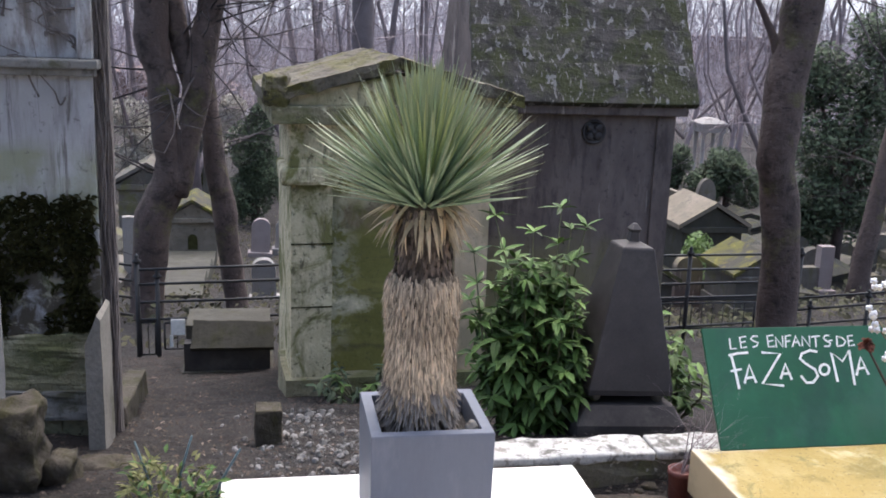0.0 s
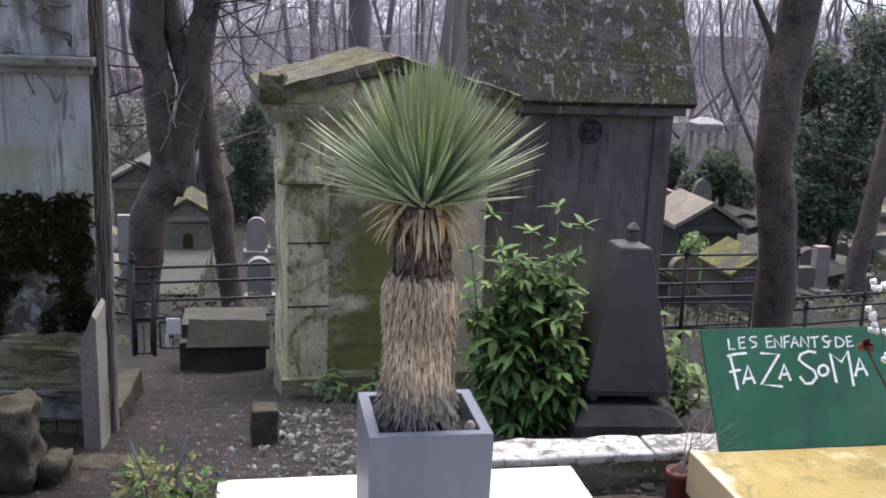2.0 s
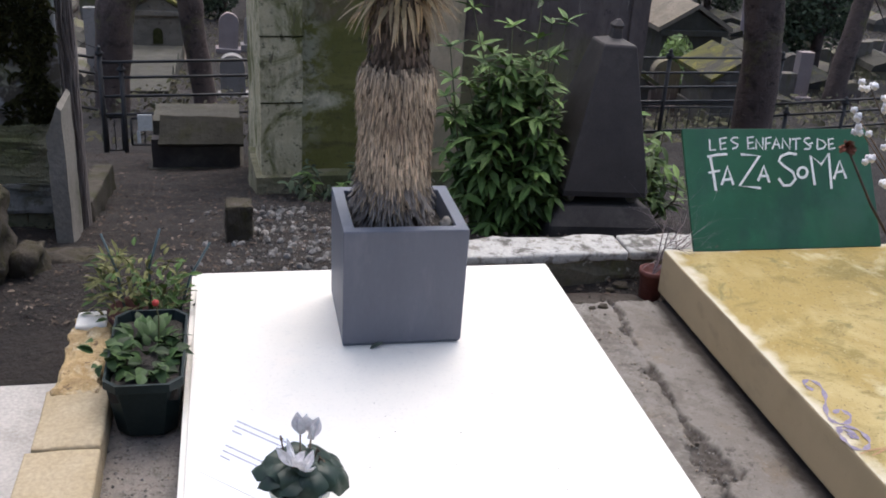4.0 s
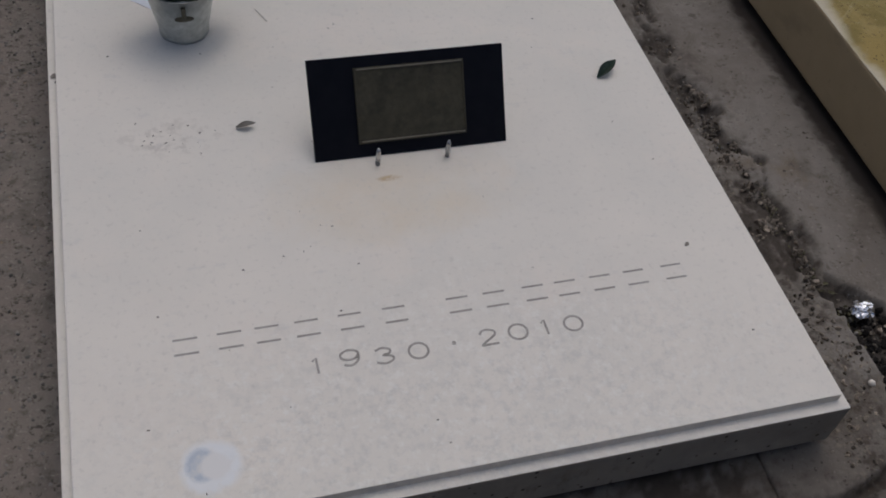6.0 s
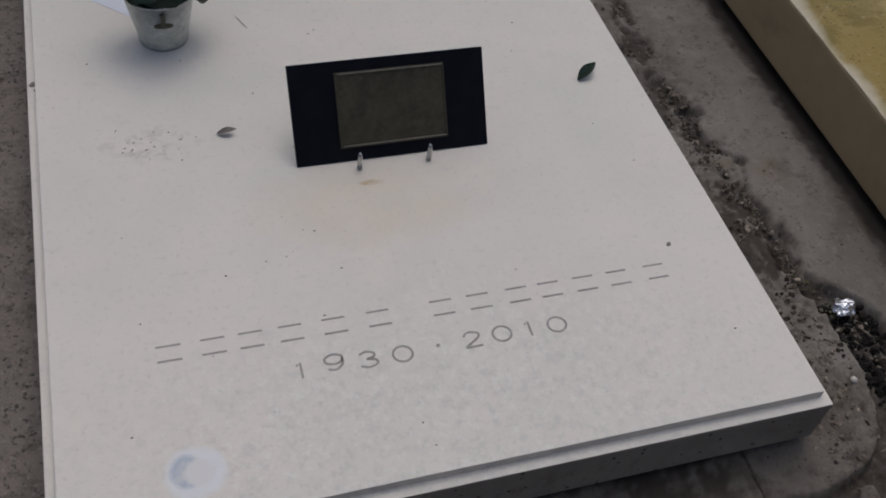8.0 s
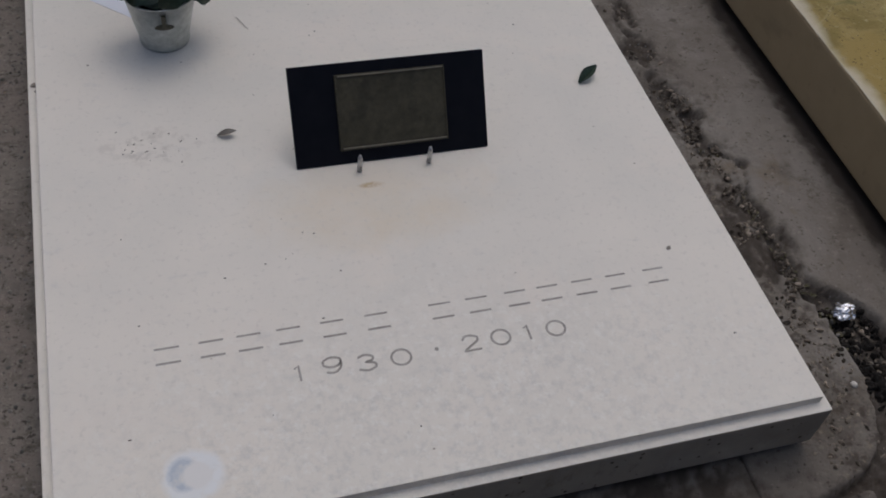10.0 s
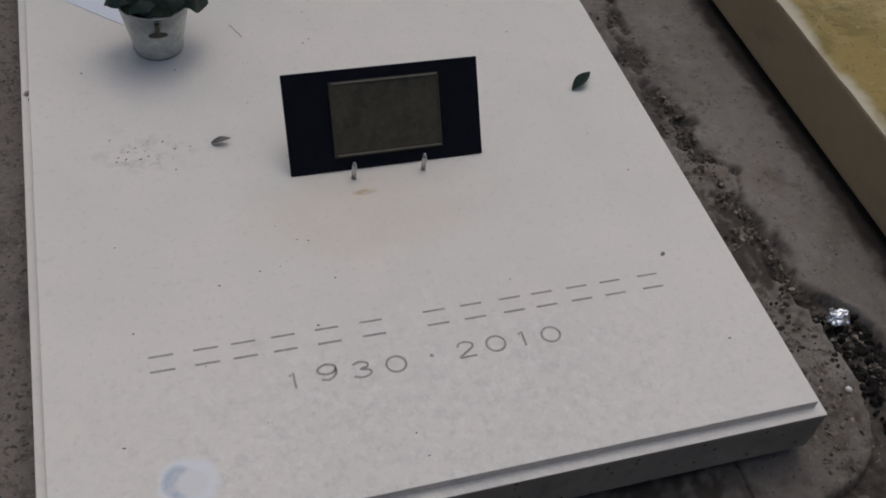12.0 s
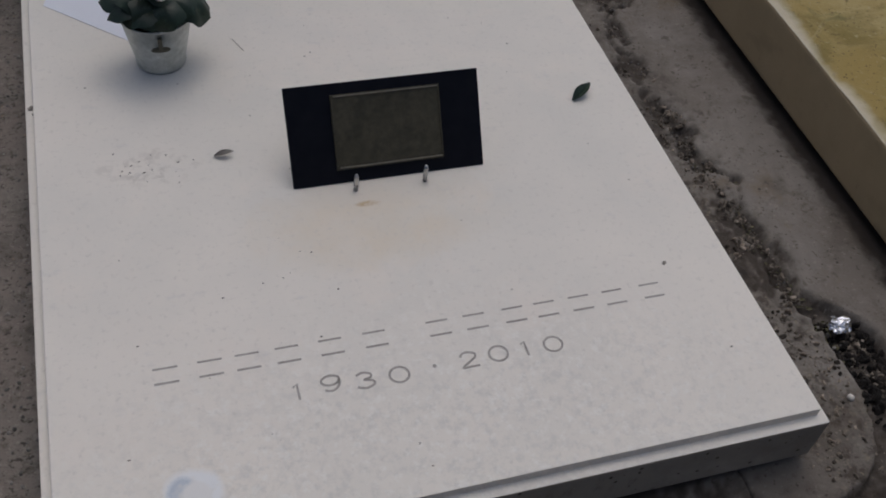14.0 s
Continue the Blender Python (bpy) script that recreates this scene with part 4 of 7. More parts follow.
specks = []
for _ in range(40):
    s = R.uniform(0.0008, 0.0026)
    specks.append((pebble, pose(R.uniform(-0.48, 0.49), -0.0005, R.uniform(0.206, 0.280)) @ Matrix.Diagonal((s * R.uniform(1, 2), 0.0008, s, 1))))
for _ in range(60):
    s = R.uniform(0.0005, 0.0013)
    specks.append((pebble, pose(R.uniform(-0.47, 0.47), R.uniform(0.04, 1.4), 0.3006) @ Matrix.Diagonal((s * R.uniform(1, 2), s, 0.0008, 1))))
for _ in range(20):
    s = R.uniform(0.0004, 0.0014)
    specks.append((pebble, pose(-0.33 + R.gauss(0, 0.034), 0.635 + R.gauss(0, 0.018), 0.3006, 0, 0, R.uniform(0, 180)) @ Matrix.Diagonal((s * R.uniform(1, 2.5), s, 0.001, 1))))
for x, y, s in ((-0.49, 0.815, 0.005), (0.384, 0.298, 0.0035), (-0.486, 0.80, 0.003)):
    specks.append((pebble, pose(x, y, 0.3 if x > -0.48 else 0.288, 0, 0, 40) @ Matrix.Diagonal((s * 1.5, s, 0.002, 1))))
tagged(joined("dirt_specks", specks, None, M_SPECK), "tiny dark specks of dirt scattered on white stone", "dirt", kind="stuff")

# fallen leaves on the slab
for x, y, rz, ln, lab in ((0.381, 0.668, 34, 0.048, "curled dark green fallen leaf on white stone"), (-0.228, 0.640, -3, 0.030, "small dry curled leaf on white stone"),
                          (-0.075, 1.50, 20, 0.035, "dark curled fallen leaf beside a planter")):
    d = leaf_data("fallen_leaf", ln, ln * 0.48, -0.25, M_CYCLEAF if rz > 10 else M_DRYLEAF, 0.9, 6)
    ob = new("fallen_leaf", d)
    ob.matrix_world = pose(x, y, 0.3015, 0, 0, rz)
    tagged(ob, lab, "leaf")

# plaque on two pins
plaque = thing("memorial_plaque", "black polished memorial plaque leaning on two steel pins", "plaque", pose(0.0295, 0.548, 0.3012, -35, 0, 0))
part("backing_plate", box(-0.151, 0.151, 0.0, 0.008, 0.0, 0.151, 0.001), M_PLAQUE, plaque)
part("picture_plate", box(-0.083, 0.087, -0.003, 0.001, 0.020, 0.134, 0.0006), M_BRONZE, plaque, "dull bronze picture plate with a worn surface")
for z in (0.0225, 0.1305):
    part("plate_edge", box(-0.078, 0.084, -0.005, -0.002, z, z + 0.0022, 0.0005), M_EDGE, plaque, "bright polished lip")
for x in (-0.0825, 0.0845):
    part("plate_edge", box(x, x + 0.002, -0.0045, -0.002, 0.0225, 0.1325, 0.0005), M_BRONZE, plaque, "dull bronze side lip")
part("back_prop", box(-0.02, 0.02, 0.008, 0.050, 0.040, 0.060, 0.002), M_PLAQUE, plaque)
for x in (-0.033, 0.076):
    pin = rod("pin", [(x + 0.003, 0.531, 0.299), (x + 0.003, 0.531, 0.326), (x + 0.003, 0.532, 0.332)], [0.0038, 0.0038, 0.002], M_STEEL, None, 12)
    pin.parent = plaque
    pin.matrix_parent_inverse = plaque.matrix_world.inverted()

# card behind the bucket
card = thing("printed_card", "white printed paper card lying on the slab", "card", pose(-0.396, 1.299, 0.3006))
along, down = Vector((0.74, -0.67, 0)), Vector((-0.065, -0.232, 0))


def card_patch(u0, u1, v0, v1, z, h):
    """A flat piece of the card: u along its lines, v down its side."""
    bm = bmesh.new()
    q = [along * u + down * v for u, v in ((u0, v0), (u0, v1), (u1, v1), (u1, v0))]
    lo = [bm.verts.new((p.x, p.y, z)) for p in q]
    hi = [bm.verts.new((p.x, p.y, z + h)) for p in q]
    bm.faces.new(lo[::-1])
    bm.faces.new(hi)
    for i in range(4):
        bm.faces.new((lo[i], lo[(i + 1) % 4], hi[(i + 1) % 4], hi[i]))
    return bm


part("sheet", card_patch(0, 0.21, 0, 1, 0, 0.0005), M_CARD, card)
for v, n in ((0.20, 0.15), (0.275, 0.15), (0.35, 0.025), (0.56, 0.13), (0.635, 0.14), (0.71, 0.025)):
    part("text_bar", card_patch(0.03, 0.03 + n, v, v + 0.022, 0.0004, 0.0003), M_INK, card)

# zinc bucket with a cyclamen
bucket = thing("potted_cyclamen", "white cyclamen in a small zinc bucket on the slab", "potted plant", pose(-0.280, 0.888, 0.300))
part("bucket", lathe([(0.037, 0.0), (0.040, 0.001), (0.0412, 0.006), (0.0398, 0.008), (0.057, 0.094), (0.0595, 0.096), (0.0595, 0.099), (0.056, 0.099), (0.053, 0.085), (0.052, 0.082), (0.001, 0.08)], 40), M_ZINC, bucket, smooth=True)
part("potting_soil", lathe([(0.052, 0.078), (0.04, 0.084), (0.001, 0.085)], 20), M_BLACKSOIL, bucket)
lug = part("handle_lug", box(-0.0035, 0.0035, -0.0590, -0.052, 0.064, 0.086, 0.001), M_LUG, bucket, "dark metal lug")
lug2 = lathe([(0.001, -0.0015), (0.008, -0.001), (0.008, 0.001), (0.001, 0.0015)], 16)
lo = part("handle_ring", lug2, M_LUG, bucket, "dark metal ring")
lo.location, lo.scale, lo.rotation_euler = (0.0, -0.0560, 0.064), (1.9, 0.6, 0.8), (radians(80), 0, 0)


def heart_leaf(name, r, material):
    V, F = [(0, 0, 0)], []
    n = 20
    for ring, k in ((1, 0.4), (2, 0.75), (3, 1.0)):
        for i in range(n):
            a = 2 * math.pi * i / n
            rr = r * k * (1 - 0.32 * math.exp(-((a - math.pi) / 0.5) ** 2)) * (1 + 0.05 * math.cos(7 * a))
            V.append((rr * math.cos(a), rr * math.sin(a), -0.42 * r * k ** 2.5 + 0.10 * r * math.sin(3 * a) * k + 0.06 * r * math.sin(5 * a + 1) * k))
    for i in range(n):
        j = (i + 1) % n
        F += [(0, 1 + i, 1 + j), (1 + i, 1 + n + i, 1 + n + j, 1 + j), (1 + n + i, 1 + 2 * n + i, 1 + 2 * n + j, 1 + n + j)]
    data = bpy.data.meshes.new(name)
    data.from_pydata(V, [], F)
    data.materials.append(material)
    data.polygons.foreach_set("use_smooth", [True] * len(data.polygons))
    return data


hl = [heart_leaf("leaf", r, M_CYCLEAF) for r in (0.026, 0.032, 0.037)]
W0 = bucket.matrix_world
for k in range(15):
    a = radians(k * 137.5 - 60)
    rr = 0.010 + 0.038 * math.sqrt((k + 0.5) / 15)
    z = 0.140 - 0.026 * (rr / 0.06) ** 2 + R.uniform(-0.006, 0.012)
    p = Vector((rr * math.cos(a), rr * math.sin(a), z))
    place("leaf", hl[k % 3], W0 @ Matrix.Translation(p) @ pose(0, 0, 0, R.uniform(-34, 34), -6 + 640 * rr + R.uniform(-16, 20), math.degrees(a)), bucket)
for k, (a, rr, z, tl) in enumerate(((-12, 0.062, 0.120, 34), (8, 0.066, 0.112, 30), (35, 0.058, 0.126, 20), (196, 0.052, 0.128, 22), (170, 0.050, 0.135, 12))):
    p = Vector((rr * math.cos(radians(a)), rr * math.sin(radians(a)), z))
    place("leaf", hl[2 - k % 2], W0 @ Matrix.Translation(p) @ pose(0, 0, 0, R.uniform(-15, 15), tl, a), bucket)
for x, y, z, tall in ((0.002, 0.024, 0.178, True), (0.006, -0.034, 0.142, False), (0.020, 0.020, 0.170, True), (-0.014, -0.026, 0.148, False)):
    fl = rod("flower_stem", [(x * 0.4, y * 0.4, 0.085), (x * 0.8, y * 0.8, z * 0.75), (x, y, z)], 0.0016, M_FIBRE_DARK, bucket, 6)
    pd = leaf_data("petal", 0.040 if tall else 0.042, 0.028 if tall else 0.020, -0.45 if tall else -0.6, M_PETAL, 0.6, 8)
    for q in range(5):
        an = q * 72 + R.uniform(-25, 25)
        spread = 0.6 if tall else 0.9
        d = Vector((math.cos(radians(an)) * spread, math.sin(radians(an)) * spread, R.uniform(0.4, 0.9) if tall else R.uniform(0.1, 0.7)))
        place("petal", pd, W0 @ aim((x, y, z), d, R.uniform(-0.9, 0.9)) @ Matrix.Diagonal((R.uniform(0.75, 1.1), 1, 1, 1)), bucket)
for x, y, z in ((-0.033, 0.012, 0.185), (0.034, -0.006, 0.150), (0.040, -0.002, 0.140), (0.030, 0.003, 0.162)):
    rod("bud_stem", [(x * 0.3, y * 0.3, 0.085), (x * 0.8, y, z * 0.8), (x, y, z), (x + 0.003, y - 0.003, z - 0.006)], [0.0014, 0.0014, 0.002, 0.003], M_FIBRE_DARK, bucket, 6)
rod("straw", [(-0.158, 0.925, 0.3015), (-0.148, 0.90, 0.3025), (-0.143, 0.890, 0.3015)], 0.0005, M_FIBRE, None, 5)
tagged(bpy.data.objects["straw"], "thin dry stalk lying on the slab", "stalk")

# ---- planter and yucca ----
planter = thing("square_planter", "anthracite square planter with a thick rim on the slab", "planter", pose(0.003, 1.655, 0.300))
pl = frustum([(0.140, 0.132, 0.0), (0.143, 0.141, 0.012), (0.146, 0.1445, 0.296), (0.1445, 0.143, 0.299), (0.120, 0.118, 0.299), (0.1185, 0.1165, 0.297), (0.116, 0.114, 0.24)], 0.0015)
part("shell", pl, M_PLANTER, planter)
part("planting_soil", rough(box(-0.117, 0.117, -0.115, 0.115, 0.20, 0.249), 0.006, 30, 0.03), M_BLACKSOIL, planter)
stone = part("white_stone", rough(lathe([(0.010, 0.0), (0.016, 0.012), (0.015, 0.042), (0.007, 0.056)], 10), 0.004, 60, 0.008), M_PALEGREY, None, smooth=True)
stone.location = (0.105, 1.575, 0.548)
tagged(stone, "small pale stone standing in the planter", "stone")

YX, YY = -0.012, 1.655
yucca = thing("yucca", "tall yucca with a shaggy fibrous trunk and spiky crown", "yucca", pose(YX, YY, 0.545))
YW = yucca.matrix_world


def trunk_r(z):
    """The trunk's radius at a height above the soil."""
    if z < 0.05:
        return 0.084 - 0.06 * (0.05 - z)
    if z < 0.385:
        return 0.084 + 0.003 * math.sin(z * 22)
    if z < 0.41:
        return 0.084 - 0.018 * (z - 0.385) / 0.025
    return 0.066 + 0.02 * max(0, z - 0.48)


part("trunk_core", lathe([(trunk_r(z) - 0.010, z) for z in [i * 0.02 for i in range(30)]], 24), M_CORE, yucca, smooth=True)
groups = {"low": [], "mid": [], "top": []}
fd = {k: [blade_data("fibre", ln, wd, bd, mt, 3) for ln, wd, bd in dims] for k, dims, mt in (
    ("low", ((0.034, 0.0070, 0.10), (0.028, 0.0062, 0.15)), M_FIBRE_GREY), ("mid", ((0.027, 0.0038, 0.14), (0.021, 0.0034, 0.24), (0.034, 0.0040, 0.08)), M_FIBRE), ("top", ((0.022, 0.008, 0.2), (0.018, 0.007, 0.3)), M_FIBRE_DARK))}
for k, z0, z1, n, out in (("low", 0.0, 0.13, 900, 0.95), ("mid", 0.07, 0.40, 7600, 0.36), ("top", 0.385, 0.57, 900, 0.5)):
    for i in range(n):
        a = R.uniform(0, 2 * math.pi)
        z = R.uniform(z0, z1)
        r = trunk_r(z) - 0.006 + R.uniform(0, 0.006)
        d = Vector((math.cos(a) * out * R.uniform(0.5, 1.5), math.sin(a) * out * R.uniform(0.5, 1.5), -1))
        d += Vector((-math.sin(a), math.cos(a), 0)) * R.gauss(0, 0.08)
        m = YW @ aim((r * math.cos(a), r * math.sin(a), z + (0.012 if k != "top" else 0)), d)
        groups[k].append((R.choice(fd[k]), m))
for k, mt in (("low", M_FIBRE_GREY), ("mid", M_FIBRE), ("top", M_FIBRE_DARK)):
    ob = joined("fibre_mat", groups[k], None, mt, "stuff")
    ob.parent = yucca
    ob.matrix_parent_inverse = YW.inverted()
dry = [blade_data("dry_leaf", ln, wd, bd, M_STRAW, 5) for ln, wd, bd in ((0.095, 0.012, 0.35), (0.08, 0.011, 0.5), (0.11, 0.011, 0.25))]
for i in range(95):
    a = R.uniform(0, 2 * math.pi)
    el = -R.uniform(0.1, 1.05)
    d = Vector((math.cos(a) * math.cos(el), math.sin(a) * math.cos(el), math.sin(el)))
    place("dry_leaf", dry[i % 3], YW @ aim((0.052 * math.cos(a), 0.052 * math.sin(a), R.uniform(0.545, 0.585)), d, R.uniform(-0.3, 0.3)), yucca)
live = [blade_data("leaf", ln, wd, bd, mt, 5) for ln, wd, bd, mt in ((0.33, 0.0135, 0.02, M_YUCCA), (0.345, 0.0120, 0.0, M_YUCCA), (0.31, 0.0140, 0.05, M_YUCCA), (0.325, 0.0115, 0.03, M_YUCCA))]
tips = [blade_data("leaf", ln, wd, bd, M_YUCCATIP, 5) for ln, wd, bd in ((0.33, 0.0115, 0.0), (0.31, 0.0105, 0.03))]
rest = []
N = 620
for i in range(N):
    s = (i + 0.5) / N
    el = radians(13 + 76 * s ** 0.8)
    a = i * 2.39996 + R.uniform(-0.2, 0.2)
    el += R.gauss(0, 0.05)
    d = Vector((math.cos(a) * math.cos(el), math.sin(a) * math.cos(el), math.sin(el)))
    short = 0.62 + 0.38 * min(1.0, max(0.0, (math.degrees(el) - 4) / 26))
    p = Vector((0.028 * math.cos(a) * math.cos(el), 0.028 * math.sin(a) * math.cos(el), 0.565 + 0.035 * s))
    m = YW @ aim(p, d, R.uniform(-0.5, 0.5)) @ Matrix.Diagonal((short * R.uniform(0.84, 0.97), 1, 1, 1))
    data = R.choice(tips) if el > radians(45) and R.random() < 0.6 else R.choice(live)
    if i % 2 == 0:
        place("leaf", data, m, yucca)
    else:
        rest.append((data, m))
ob = joined("inner_leaves", rest, None, M_YUCCA, "stuff")
ob.parent = yucca
ob.matrix_parent_inverse = YW.inverted()
weed = thing("weed", "small green weed growing at the trunk's foot", "weed", pose(-0.085, 1.575, 0.548))
wl = leaf_data("leaf", 0.035, 0.012, 0.3, M_HERB)
for i in range(16):
    a = R.uniform(0, 6.28)
    place("leaf", wl, weed.matrix_world @ aim((R.gauss(0, 0.01), R.gauss(0, 0.006), 0.0), (math.cos(a), math.sin(a), R.uniform(0.3, 1.2))), weed)

# ---- the neighbouring tomb ----
nt_ = thing("neighbour_tomb", "low beige tomb with a yellow lichen-stained top", "tomb")
part("plinth", rough(box(0.885, 1.9, -0.45, 1.90, 0.10, 0.205), 0.003, 9, 0.12), M_CEMENT, nt_)
part("body", box(0.848, 1.95, -0.5, 1.945, 0.200, 0.331, 0.004), M_BEIGE, nt_)
tv, pale = [], []
nx, ny = 130, 250
for j in range(ny + 1):
    for i in range(nx + 1):
        x, y = 0.8495 + 1.099 * (i / nx) ** 1.5, -0.498 + 2.4415 * j / ny
        tv.append((x, y, 0.3325 + 0.0012 * noise.noise(Vector((x * 14, y * 14, 0))) + 0.0006 * noise.noise(Vector((x * 45, y * 45, 0)))))
        e = min(x - 0.85, 1.3 * (1.943 - y))
        wob = 0.030 * noise.noise(Vector((x * 7, y * 7, 2))) + 0.016 * noise.noise(Vector((x * 23, y * 23, 4))) + 0.008 * noise.noise(Vector((x * 60, y * 60, 4)))
        pale.append(max(0.0, min(1.0, (0.034 + wob - e) / 0.03)))
tf = [(j * (nx + 1) + i, j * (nx + 1) + i + 1, (j + 1) * (nx + 1) + i + 1, (j + 1) * (nx + 1) + i) for j in range(ny) for i in range(nx)]
top = raw("lichened_top", tv, tf, M_LICHEN, nt_, "ochre lichen-crusted top with a pale worn border", True)
top.data.attributes.new("pale", "FLOAT", "POINT").data.foreach_set("value", pale)


def stroke(name, pts, w, z, material, parent):
    V, F = [], []
    for i, (x, y) in enumerate(pts):
        a, b = pts[max(i - 1, 0)], pts[min(i + 1, len(pts) - 1)]
        dx, dy = b[0] - a[0], b[1] - a[1]
        n = math.hypot(dx, dy) or 1
        hw = w / 2 * (0.6 + 0.4 * math.sin(i * 0.9))
        V += [(x - dy / n * hw, y + dx / n * hw, z), (x + dy / n * hw, y - dx / n * hw, z)]
    for i in range(len(pts) - 1):
        F.append((2 * i, 2 * i + 1, 2 * i + 3, 2 * i + 2))
    return raw(name, V, F, material, parent)


stroke("drawn_scroll", smooth_line([(0.886, 1.168), (0.880, 1.198), (0.902, 1.212), (0.914, 1.185), (0.900, 1.140), (0.872, 1.090), (0.862, 1.050), (0.886, 1.036), (0.914, 1.060), (0.906, 1.088), (0.884, 1.076)]), 0.013, 0.3345, M_MARKER, nt_)
stroke("drawn_scroll", smooth_line([(0.857, 1.017), (0.877, 1.026), (0.902, 1.010), (0.902, 0.970), (0.877, 0.945), (0.855, 0.950), (0.850, 0.979), (0.854, 1.007), (0.872, 1.014), (0.888, 1.000)]), 0.013, 0.3345, M_MARKER, nt_)
stroke("drawn_scroll", smooth_line([(0.870, 0.994), (0.878, 1.000), (0.886, 0.991), (0.878, 0.983), (0.870, 0.990)]), 0.013, 0.3345, M_MARKER, nt_)
stroke("drawn_line", [(0.878, 0.922), (0.900, 0.930), (0.923, 0.942), (0.977, 0.960)], 0.005, 0.3345, M_MARKRED, nt_)
stroke("drawn_line", [(0.856, 0.930), (0.887, 0.940), (0.947, 0.946)], 0.004, 0.3345, M_MARKRED, nt_)
stroke("drawn_scroll", [(1.144, 1.264), (1.165, 1.276), (1.186, 1.275), (1.24, 1.272), (1.3, 1.29)], 0.013, 0.3345, M_MARKER, nt_)

# green hand-painted board, leaning back
LEAN = 34
board = thing("painted_board", "green painted wooden board with white hand lettering", "sign", pose(0.934, 1.925, 0.3345, -LEAN, 0, 0))
part("panel", box(0, 0.615, 0, 0.010, 0, 0.372, 0.0015), M_GREEN, board)
part("prop", box(0.25, 0.30, 0.010, 0.03, 0.0, 0.30, 0.002), M_FIBRE_DARK, board)



def letter(width, lines):
    """One hand-painted letter: brush strokes a little proud of the board."""
    V, F = [], []
    for k, pts in enumerate(lines):
        one = groove("tmp", pts, width * (1.0 - 0.08 * k), 0.0016, 0.0020, M_WHITEPAINT, None)
        o = len(V)
        V += [tuple(v.co) for v in one.data.vertices]
        F += [tuple(q + o for q in f.vertices) for f in one.data.polygons]
        last = len(V) - 4
        F += [(o, o + 3, o + 2, o + 1), (last, last + 1, last + 2, last + 3)]
        bpy.data.objects.remove(one)
    raw("letter", V, F, M_WHITEPAINT, board).matrix_basis = pose(0, 0, 0, 90, 0, 0)


letter(0.0050, [[(0.085, 0.339), (0.083, 0.305), (0.102, 0.307)]])
letter(0.0050, [[(0.141, 0.344), (0.119, 0.341), (0.118, 0.307), (0.137, 0.311)], [(0.118, 0.325), (0.136, 0.328)]])
letter(0.0050, [[(0.179, 0.344), (0.163, 0.344), (0.154, 0.336), (0.164, 0.328), (0.176, 0.323), (0.171, 0.314), (0.156, 0.309)]])
letter(0.0050, [[(0.231, 0.346), (0.210, 0.344), (0.208, 0.309), (0.229, 0.311)], [(0.209, 0.326), (0.227, 0.329)]])
letter(0.0050, [[(0.234, 0.307), (0.237, 0.339), (0.256, 0.307), (0.261, 0.343)]])
letter(0.0050, [[(0.265, 0.306), (0.271, 0.342), (0.289, 0.345)], [(0.268, 0.325), (0.284, 0.327)]])
letter(0.0050, [[(0.287, 0.307), (0.305, 0.342), (0.313, 0.309)], [(0.295, 0.322), (0.313, 0.322)]])
letter(0.0050, [[(0.321, 0.309), (0.326, 0.341), (0.346, 0.307), (0.351, 0.342)]])
letter(0.0050, [[(0.357, 0.338), (0.386, 0.341)], [(0.371, 0.340), (0.366, 0.305)]])
letter(0.0050, [[(0.418, 0.342), (0.403, 0.341), (0.397, 0.332), (0.408, 0.322), (0.417, 0.316), (0.411, 0.307), (0.394, 0.307)], [(0.413, 0.323), (0.426, 0.327)]])
letter(0.0050, [[(0.438, 0.307), (0.443, 0.339), (0.461, 0.333), (0.470, 0.321), (0.459, 0.309), (0.438, 0.306)]])
letter(0.0050, [[(0.498, 0.340), (0.480, 0.338), (0.478, 0.306), (0.499, 0.310)], [(0.479, 0.322), (0.495, 0.324)]])
letter(0.0080, [[(0.081, 0.289), (0.086, 0.235), (0.089, 0.181)], [(0.072, 0.285), (0.104, 0.291), (0.138, 0.293)], [(0.071, 0.236), (0.108, 0.242)]])
letter(0.0080, [[(0.109, 0.198), (0.134, 0.254), (0.147, 0.198)], [(0.118, 0.213), (0.146, 0.217)]])
letter(0.0080, [[(0.182, 0.292), (0.243, 0.287), (0.167, 0.195), (0.235, 0.187)]])
letter(0.0080, [[(0.229, 0.209), (0.253, 0.255), (0.265, 0.204)], [(0.237, 0.224), (0.265, 0.224)]])
letter(0.0080, [[(0.367, 0.290), (0.342, 0.295), (0.314, 0.285), (0.305, 0.270), (0.320, 0.254), (0.348, 0.234), (0.353, 0.213), (0.333, 0.194), (0.311, 0.194), (0.297, 0.216)]])
letter(0.0080, [[(0.383, 0.250), (0.392, 0.246), (0.396, 0.238), (0.393, 0.228), (0.386, 0.220), (0.375, 0.217), (0.367, 0.220), (0.362, 0.228), (0.365, 0.239), (0.372, 0.247), (0.383, 0.250)]])
letter(0.0080, [[(0.415, 0.194), (0.413, 0.286), (0.445, 0.258), (0.475, 0.294), (0.470, 0.182)]])
letter(0.0080, [[(0.482, 0.212), (0.509, 0.269), (0.524, 0.213)], [(0.492, 0.233), (0.520, 0.237)]])

